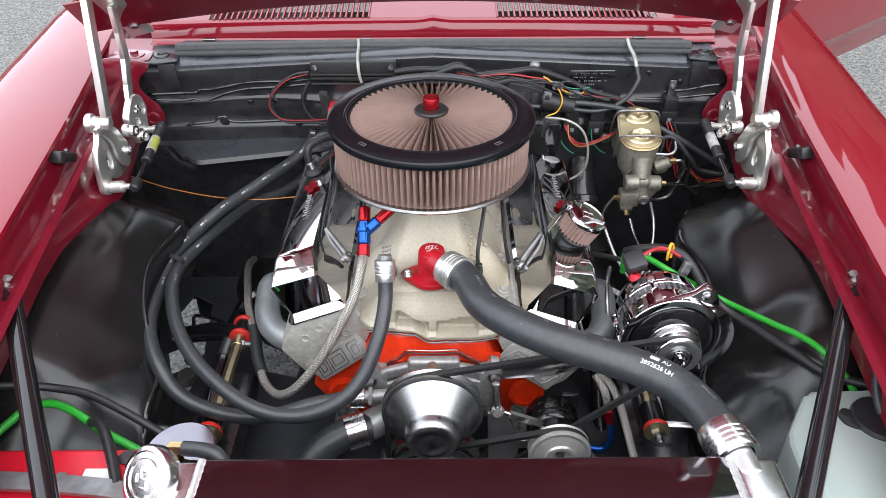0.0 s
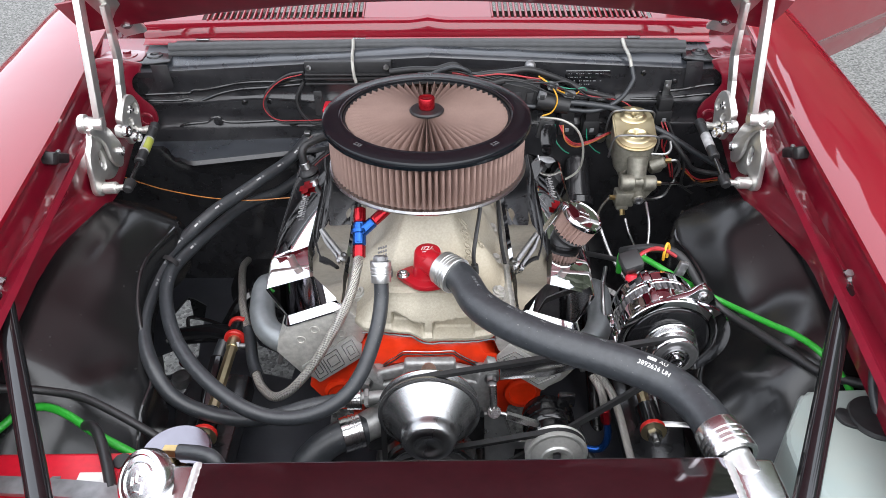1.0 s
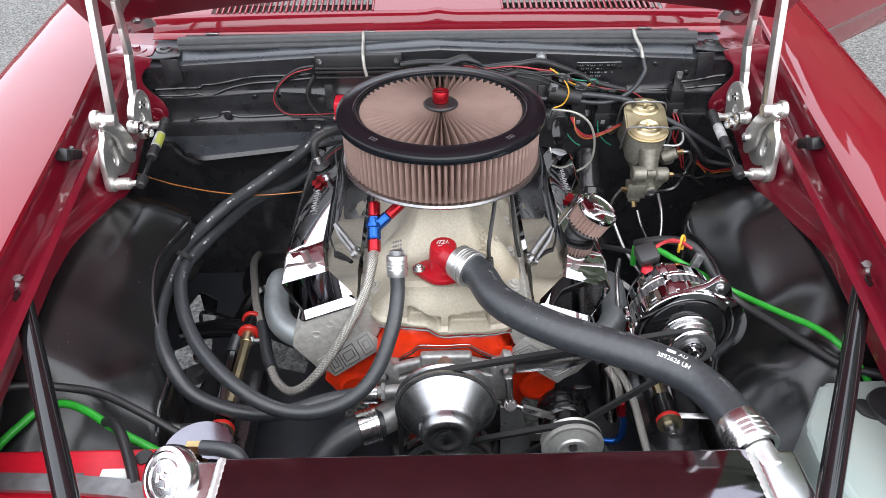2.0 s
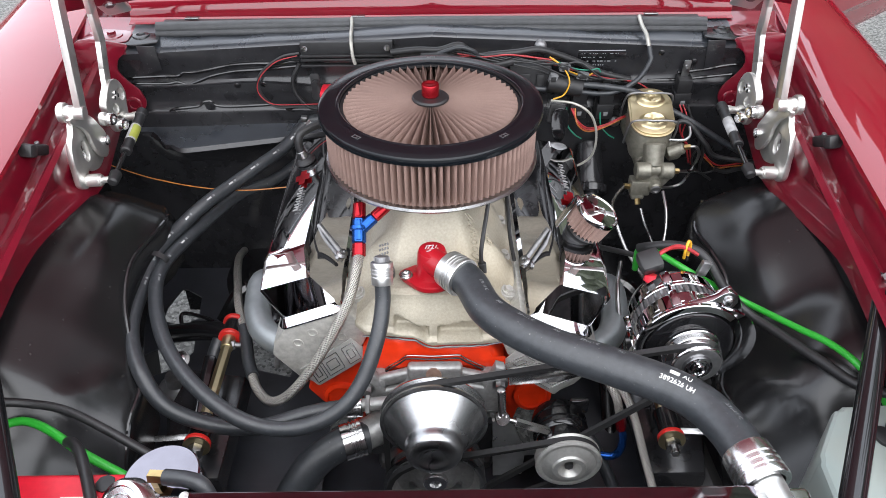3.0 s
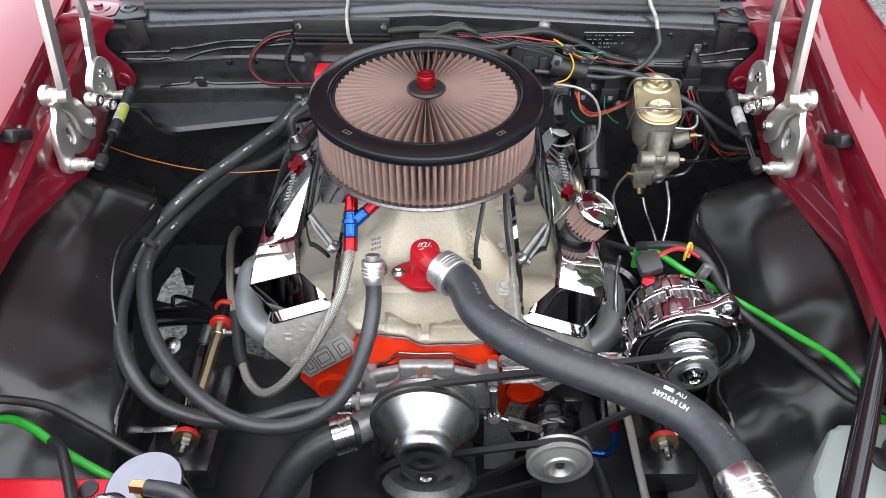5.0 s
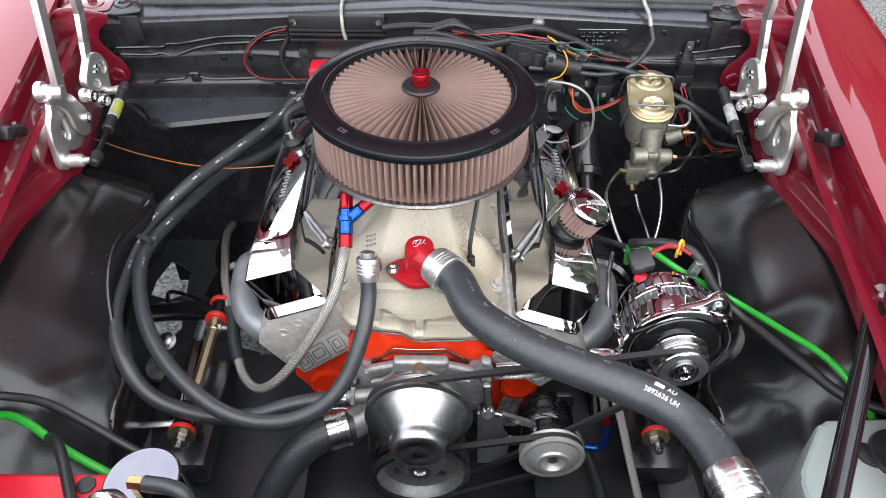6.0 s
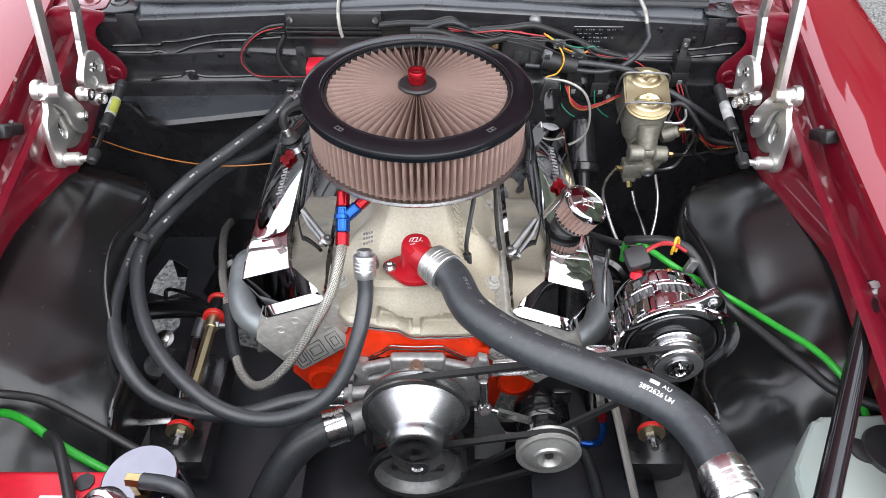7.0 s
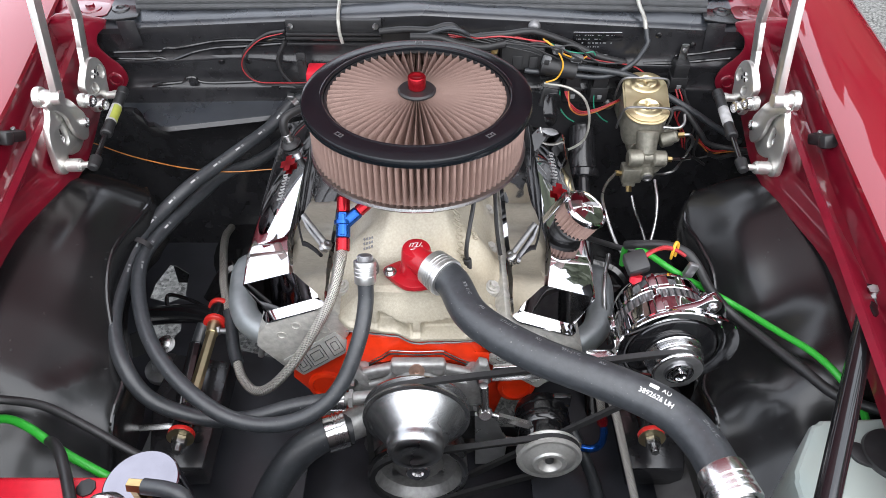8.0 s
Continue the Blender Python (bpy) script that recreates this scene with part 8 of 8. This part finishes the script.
def exhaust_headers():
    for s in (-1, 1):
        h = thing("exhaust_header", "pale grey coated exhaust header pipes beside the head", "exhaust header", (s * 0.3, 0.0, 0.45), group="exhaust headers")
        for k, y in enumerate((-0.165, -0.04, 0.06, 0.165)):
            bm = bmesh.new()
            d = 0.012 * k
            tube(bm, [(s * 0.245, y + 0.006, 0.598), (s * 0.272, y + 0.004, 0.606), (s * (0.300 if k == 0 else 0.282), y + 0.03, 0.612 - d), (s * (0.316 if k == 0 else 0.284), y + 0.085, 0.615 - 2 * d), (s * (0.318 if k == 0 else 0.284), y + 0.16, 0.605 - 3 * d), (s * 0.30, y * 0.6 + 0.19, 0.48), (s * 0.26, 0.34, 0.36)], 0.0235, 20, 6)
            part("pipe", bm, HEADER, h)
        bm = bmesh.new()
        box(bm, (s * 0.262, 0.0, 0.60), (0.010, 0.40, 0.05), 0.003, pose(0, 0, 0, 0, s * -15, 0))
        part("flange", bm, STEEL_DARK, h)
        if s > 0:
            h.location += STAGGER


def lower_hose():
    h = thing("lower_radiator_hose", "thick black lower radiator hose from the pump", "radiator hose", (-0.2, -0.4, 0.4))
    bm = bmesh.new()
    tube(bm, [(-0.110, -0.300, 0.520), (-0.150, -0.315, 0.522), (-0.200, -0.345, 0.500), (-0.245, -0.40, 0.445), (-0.270, -0.48, 0.37), (-0.28, -0.56, 0.32)], 0.0265, 24, 8)
    part("hose", bm, RUBBER, h)
    hose_clamp(h, (-0.150, -0.314, 0.520), (0.92, 0.33, 0.05), 0.029, 0.036)


def cross_shaft(s):
    c = thing("arm_pivot_shaft", "gold plated pivot shaft with red bushings and steel nuts", "pivot shaft", (s * 0.38, -0.2, 0.5), group="pivot shafts")
    a, b = Vector((0.384, -0.055, 0.527)), Vector((0.373, -0.338, 0.552))
    u = (b - a).normalized()
    bm = bmesh.new()
    cyl(bm, a + u * 0.03, b - u * 0.05, 0.0105, 0.0105, 8, 0.002)
    cyl(bm, a + u * 0.02, a + u * 0.055, 0.0135, 0.0115, 18)
    part("shaft", bm, GOLD, c, "gold plated shaft", mirror=s)
    for p in (a + u * 0.024, a - u * 0.02, b - u * 0.004):
        bm = bmesh.new()
        lathe(bm, [(0, -0.005), (0.019, -0.005), (0.021, -0.003), (0.021, 0.003), (0.019, 0.005), (0, 0.005)], Matrix.Translation(p) @ basis(u), 32)
        part("bushing", bm, RED_RUBBER, c, "red urethane bushing", mirror=s)
    bm = bmesh.new()
    cyl(bm, a - u * 0.02, a + u * 0.022, 0.0165, 0.0165, 24)
    part("sleeve", bm, BLACK_GLOSS, c, "black pivot sleeve", mirror=s)
    bm = bmesh.new()
    cyl(bm, b - u * 0.055, b - u * 0.006, 0.0185, 0.0185, 24)
    part("sleeve", bm, BLACK_GLOSS, c, "black pivot sleeve", mirror=s)
    bm = bmesh.new()
    lathe(bm, [(0, 0.001), (0.021, 0.001), (0.0215, 0.003), (0, 0.006)], Matrix.Translation(b) @ basis(u), 32)
    part("cup_washer", bm, GOLD, c, "gold cup washer", mirror=s)
    bm = bmesh.new()
    hexhead(bm, b + u * 0.005, u, 0.0125, 0.013, False)
    cyl(bm, b + u * 0.012, b + u * 0.030, 0.0065)
    part("nut", bm, STEEL, c, "steel nut and stud", mirror=s)
    bm = bmesh.new()
    cyl(bm, a + u * 0.045 + Vector((-0.03, 0, -0.002)), a + u * 0.045 + Vector((0.0, 0, 0)), 0.0055)
    hexhead(bm, a + u * 0.045 + Vector((-0.008, 0, 0)), (-1, 0, 0), 0.009, 0.006, False)
    part("cross_bolt", bm, STEEL_DARK, c, mirror=s)
    bm = bmesh.new()
    plate(bm, rounded(0.064, 0.010, 0.004), 0.003, Matrix.Translation((0.424, -0.305, 0.528)) @ pose(0, 0, 0, 25, 0, -4), 0.0008)
    part("lock_tab", bm, STEEL, c, "thin steel lock tab", mirror=s)
    w = thing("shock_tower", "black shock tower bracket below the shaft", "bracket", (s * 0.40, -0.2, 0.35), group="shock towers")
    bm = bmesh.new()
    plate(bm, [(0.345, -0.36), (0.435, -0.36), (0.47, -0.22), (0.455, -0.12), (0.345, -0.14)], 0.06, Matrix.Translation((0, 0, 0.435)), 0.012)
    part("stamping", bm, BLACK, w, mirror=s)
    bm = bmesh.new()
    box(bm, (0.408, -0.20, 0.47), (0.022, 0.17, 0.10), 0.006, pose(0, 0, 0, 10, 0, 0))
    part("shaft_mount", bm, BLACK_GLOSS, w, "upright black mount", mirror=s)


def radiator():
    r = thing("radiator", "polished aluminium radiator with dark top plate", "radiator", (0.05, -0.60, 0.35))
    bm = bmesh.new()
    box(bm, (0.045, -0.640, 0.56), (0.60, 0.055, 0.46), 0.003)
    part("core", bm, STEEL_DARK, r, "dark finned core")
    bm = bmesh.new()
    t = [[(-0.268 + 0.624 * i / 12, y, z) for y, z in ((-0.582, 0.786), (-0.583, 0.7985), (-0.586, 0.800), (-0.70, 0.8005), (-0.703, 0.79))] for i in range(13)]
    sheet(bm, t, 0.002)
    part("top_plate", bm, DARK_GLASS, r, "dark mirror-like top plate")
    for x0, x1, nm in ((-0.325, -0.270, "tank"), (0.357, 0.412, "tank")):
        bm = bmesh.new()
        box(bm, ((x0 + x1) / 2, -0.637, 0.585), (x1 - x0, 0.106, 0.43), 0.008, None, 4)
        part(nm, bm, POLISHED, r, "polished aluminium end tank")
    bm = bmesh.new()
    for x in (-0.268, 0.356):
        for k in range(33):
            lathe(bm, [(0.0058, -0.0006), (0.0050, 0.0008), (0.0032, 0.0015), (0, 0.0018)], Matrix.Translation((x + 0.0005 * math.sin(k * 2.1), -0.588 - 0.0034 * k, 0.7993)) @ pose(0, 0, 0, 12, 0, 0), 14)
    tagged(part("weld_bead", bm, CLAMP, r, "rippled weld bead"), kind="stuff")
    bm = bmesh.new()
    cyl(bm, (0.377, -0.605, 0.784), (0.370, -0.560, 0.786), 0.0205, 0.0205, 28)
    part("outlet_neck", bm, CLAMP, r)
    c = thing("pressure_cap", "chrome radiator cap with embossed script", "radiator cap", (-0.325, -0.607, 0.79))
    m = Matrix.Translation((-0.322, -0.612, 0.803)) @ basis((-0.45, -0.55, 0.70), (0.8, -0.5, 0))
    bm = bmesh.new()
    lathe(bm, [(0, -0.030), (0.023, -0.030), (0.023, -0.012), (0.034, -0.012), (0.0375, -0.009), (0.038, 0.002), (0.036, 0.006), (0.031, 0.008), (0.0295, 0.007), (0, 0.008)], m, 48)
    part("cap_shell", bm, POLISHED, c)
    bm = bmesh.new()
    lathe(bm, [(0.0215, 0.0075), (0.0225, 0.0092), (0.0235, 0.0075)], m, 40)
    for x, y, w, h in ((-0.006, 0.004, 0.002, 0.013), (0.0, -0.001, 0.010, 0.002), (0.007, -0.004, 0.002, 0.014), (-0.010, -0.004, 0.002, 0.010), (0.002, 0.008, 0.009, 0.002), (0.004, -0.010, 0.013, 0.002)):
        box(bm, (0, 0, 0), (w, h, 0.0016), 0.0004, m @ pose(x, y, 0.0088, 0, 0, 20))
    part("embossed_script", bm, POLISHED, c)
    t = thing("overflow_tank", "round polished overflow tank with brass fitting", "overflow tank", (-0.315, -0.52, 0.60))
    bm = bmesh.new()
    m2 = Matrix.Translation((-0.322, -0.530, 0.752)) @ basis((-0.05, 0.0, 1))
    lathe(bm, [(0, -0.18), (0.044, -0.18), (0.046, -0.17), (0.046, -0.004), (0.0452, -0.0010), (0.0435, 0.0002), (0.020, 0.0005), (0, 0.0006)], m2, 64)
    part("can", bm, PEWTER, t)
    bm = bmesh.new()
    cyl(bm, (-0.327, -0.541, 0.768), (-0.305, -0.545, 0.772), 0.0085, 0.0085, 6)
    cyl(bm, (-0.322, -0.540, 0.752), (-0.322, -0.541, 0.770), 0.0075, 0.0075, 6)
    part("brass_fitting", bm, BRASS, t, "brass elbow fitting")
    bm = bmesh.new()
    tube(bm, [(-0.308, -0.545, 0.772), (-0.280, -0.550, 0.774), (-0.262, -0.556, 0.770), (-0.25, -0.57, 0.752)], 0.0095, 16, 6)
    part("hose", bm, RUBBER, t, "short black hose")


def battery():
    b = thing("battery", "red topped battery under a grey hold-down strap", "battery", (-0.48, -0.58, 0.52))
    bm = bmesh.new()
    box(bm, (-0.485, -0.590, 0.62), (0.235, 0.165, 0.19), 0.010)
    part("case", bm, PLASTIC, b)
    bm = bmesh.new()
    box(bm, (-0.485, -0.588, 0.712), (0.240, 0.172, 0.020), 0.009, None, 3)
    lid = part("lid", bm, RED_PLASTIC, b, "bright red plastic lid")
    bm = bmesh.new()
    lathe(bm, [(0, 0), (0.012, 0), (0.012, 0.003), (0, 0.004)], Matrix.Translation((-0.400, -0.520, 0.7215)), 8)
    part("cell_cap", bm, PLASTIC, lid)
    bm = bmesh.new()
    box(bm, (-0.425, -0.546, 0.7235), (0.045, 0.016, 0.0008), 0)
    part("white_label", bm, WHITE, lid, "white label")
    bm = bmesh.new()
    random.seed(7)
    for j in range(3):
        for k in range(6):
            box(bm, (-0.565 + 0.018 * k, -0.545 - 0.008 * j, 0.7238), (0.010 + 0.004 * random.random(), 0.003, 0.0008), 0)
    part("print_bars", bm, GREY_PRINT, lid)
    s = thing("battery_strap", "grey rubber battery hold-down strap", "strap", (-0.47, -0.57, 0.74))
    bm = bmesh.new()
    rows = []
    for i in range(17):
        x = -0.62 + 0.262 * i / 16
        z = 0.742 - 0.014 * max(0.0, (x + 0.40) / 0.04) ** 2 * (x > -0.40)
        rows.append([(x, -0.553 - 0.02 * (i / 16) ** 2, z), (x, -0.578 - 0.02 * (i / 16) ** 2, z)])
    sheet(bm, rows, 0.006)
    part("strap_band", bm, STEEL_DARK, s)
    wire("battery_cable", [(-0.66, -0.51, 0.66), (-0.625, -0.468, 0.69), (-0.602, -0.437, 0.70), (-0.588, -0.416, 0.702), (-0.558, -0.407, 0.703), (-0.520, -0.420, 0.701), (-0.465, -0.452, 0.694), (-0.412, -0.475, 0.682), (-0.375, -0.485, 0.66)], 0.006, GREEN, "bright green battery cable over the inner fender", cat="cable")
    wire("black_hose", [(-0.643, -0.430, 0.750), (-0.622, -0.404, 0.737), (-0.591, -0.386, 0.718), (-0.559, -0.378, 0.704), (-0.514, -0.382, 0.695), (-0.453, -0.405, 0.68), (-0.385, -0.43, 0.65), (-0.33, -0.44, 0.61)], 0.0062, PLASTIC, "thin black hose over the inner fender", cat="hose")
    wire("battery_lead", [(-0.485, -0.440, 0.700), (-0.468, -0.454, 0.716), (-0.449, -0.474, 0.727), (-0.428, -0.505, 0.734), (-0.408, -0.540, 0.736), (-0.392, -0.572, 0.735)], 0.0072, PLASTIC, "black battery lead bent over the lid", cat="cable")


def washer_tank():
    w = thing("washer_tank", "milky plastic washer tank with black cap", "washer tank", (0.56, -0.56, 0.5))
    bm = bmesh.new()
    t = bmesh.new()
    out = [(0.514, -0.446), (0.66, -0.44), (0.68, -0.66), (0.47, -0.66), (0.452, -0.60), (0.458, -0.525)]
    g = []
    for z, k in ((0.52, 0.90), (0.60, 0.96), (0.752, 1.0), (0.761, 0.985), (0.764, 0.95)):
        g.append([t.verts.new((0.57 + (x - 0.57) * k, -0.55 + (y + 0.55) * k, z)) for x, y in out])
    for a, b in zip(g, g[1:]):
        for i in range(6):
            t.faces.new((a[i], a[(i + 1) % 6], b[(i + 1) % 6], b[i]))
    t.faces.new(g[0]), t.faces.new(g[-1])
    bmesh.ops.recalc_face_normals(t, faces=t.faces)
    bmesh.ops.bevel(t, geom=[e for e in t.edges if abs(e.verts[0].co.z - e.verts[1].co.z) > 0.003], offset=0.007, segments=3, affect="EDGES", clamp_overlap=True)
    merge(bm, t)
    part("tank", bm, TANK, w)
    bm = bmesh.new()
    lathe(bm, [(0, 0.0), (0.036, 0.0), (0.037, 0.003), (0.035, 0.008), (0.010, 0.010), (0, 0.010)], Matrix.Translation((0.590, -0.500, 0.764)), 40)
    plate(bm, smooth_outline([(0.560, -0.490), (0.548, -0.482), (0.538, -0.492), (0.542, -0.508), (0.56, -0.515)], 4), 0.005, Matrix.Translation((0, 0, 0.764)), 0.001)
    cap = part("cap", bm, PLASTIC, w, "black plastic cap with a tab")
    bm = bmesh.new()
    tube(bm, [(0.590, -0.497, 0.773), (0.588, -0.482, 0.786), (0.590, -0.465, 0.800), (0.600, -0.44, 0.815), (0.615, -0.41, 0.81)], 0.006, 12, 6)
    part("tube", bm, RUBBER, cap, "black rubber tube")


def right_cables():
    wire("green_cable", [(0.345, -0.095, 0.700), (0.341, -0.104, 0.745), (0.348, -0.118, 0.763), (0.364, -0.140, 0.768), (0.401, -0.176, 0.762), (0.451, -0.186, 0.735), (0.498, -0.203, 0.716), (0.537, -0.279, 0.738), (0.558, -0.331, 0.757), (0.572, -0.379, 0.766), (0.598, -0.415, 0.742), (0.615, -0.45, 0.70)], 0.0052, GREEN, "bright green power cable to the alternator", cat="cable")
    wire("wire_loom", [(0.340, -0.108, 0.755), (0.355, -0.125, 0.772), (0.385, -0.140, 0.785), (0.415, -0.155, 0.786), (0.432, -0.175, 0.776), (0.455, -0.200, 0.745), (0.488, -0.225, 0.718), (0.520, -0.280, 0.722), (0.548, -0.345, 0.735), (0.575, -0.395, 0.742), (0.63, -0.43, 0.75)], 0.0075, PLASTIC, "taped black wire loom beside the green cable", cat="wiring harness")
    for k in range(2):
        wire("red_wire", [(0.340, -0.185, 0.795), (0.355, -0.175 - 0.004 * k, 0.802 + 0.003 * k), (0.378, -0.165, 0.801 + 0.002 * k), (0.398, -0.162, 0.795), (0.415, -0.165, 0.785)], 0.003, RED_WIRE, "short red wire to the alternator", "alternator wires")
    wire("yellow_wire", [(0.396, -0.160, 0.775), (0.394, -0.164, 0.792), (0.398, -0.158, 0.806), (0.404, -0.154, 0.797), (0.402, -0.158, 0.778)], 0.0024, YELLOW_WIRE, "yellow wire tied round the alternator wires", "alternator wires")
    wire("steel_line", [(0.34, -0.03, 0.66), (0.325, -0.08, 0.66), (0.318, -0.12, 0.65), (0.322, -0.15, 0.62), (0.33, -0.17, 0.58)], 0.004, STEEL, "bent steel line behind the alternator", cat="tube")
    wire("black_wire", [(0.30, 0.02, 0.66), (0.33, -0.02, 0.68), (0.37, -0.05, 0.69), (0.41, -0.04, 0.68)], 0.005, PLASTIC, "black wire behind the alternator", "alternator wires")


def spark_leads():
    for pts in ([(0.095, -0.045, 0.865), (0.090, -0.085, 0.830), (0.082, -0.118, 0.795), (0.078, -0.135, 0.770), (0.080, -0.140, 0.745)], [(0.128, 0.03, 0.80), (0.130, -0.02, 0.775), (0.132, -0.06, 0.745), (0.137, -0.10, 0.725)], [(-0.125, 0.02, 0.80), (-0.13, -0.03, 0.77), (-0.138, -0.08, 0.735)]):
        wire("spark_lead", pts, 0.0035, PLASTIC, "thin black lead on the manifold", "manifold leads")
    b = thing("plug_boot", "small black plug at the lead's foot", "connector", (0.08, -0.14, 0.73))
    bm = bmesh.new()
    cyl(bm, (0.080, -0.138, 0.752), (0.081, -0.141, 0.730), 0.0065, 0.0075)
    part("boot", bm, PLASTIC, b)


for _s in (-1, 1):
    hood_hinge(_s)
    bump_stop(_s)
    support_bar(_s)
    cross_shaft(_s)
master_cylinder()
firewall_items()
fuel_fittings()
breather()
exhaust_headers()
lower_hose()
radiator()
battery()
washer_tank()
right_cables()
spark_leads()
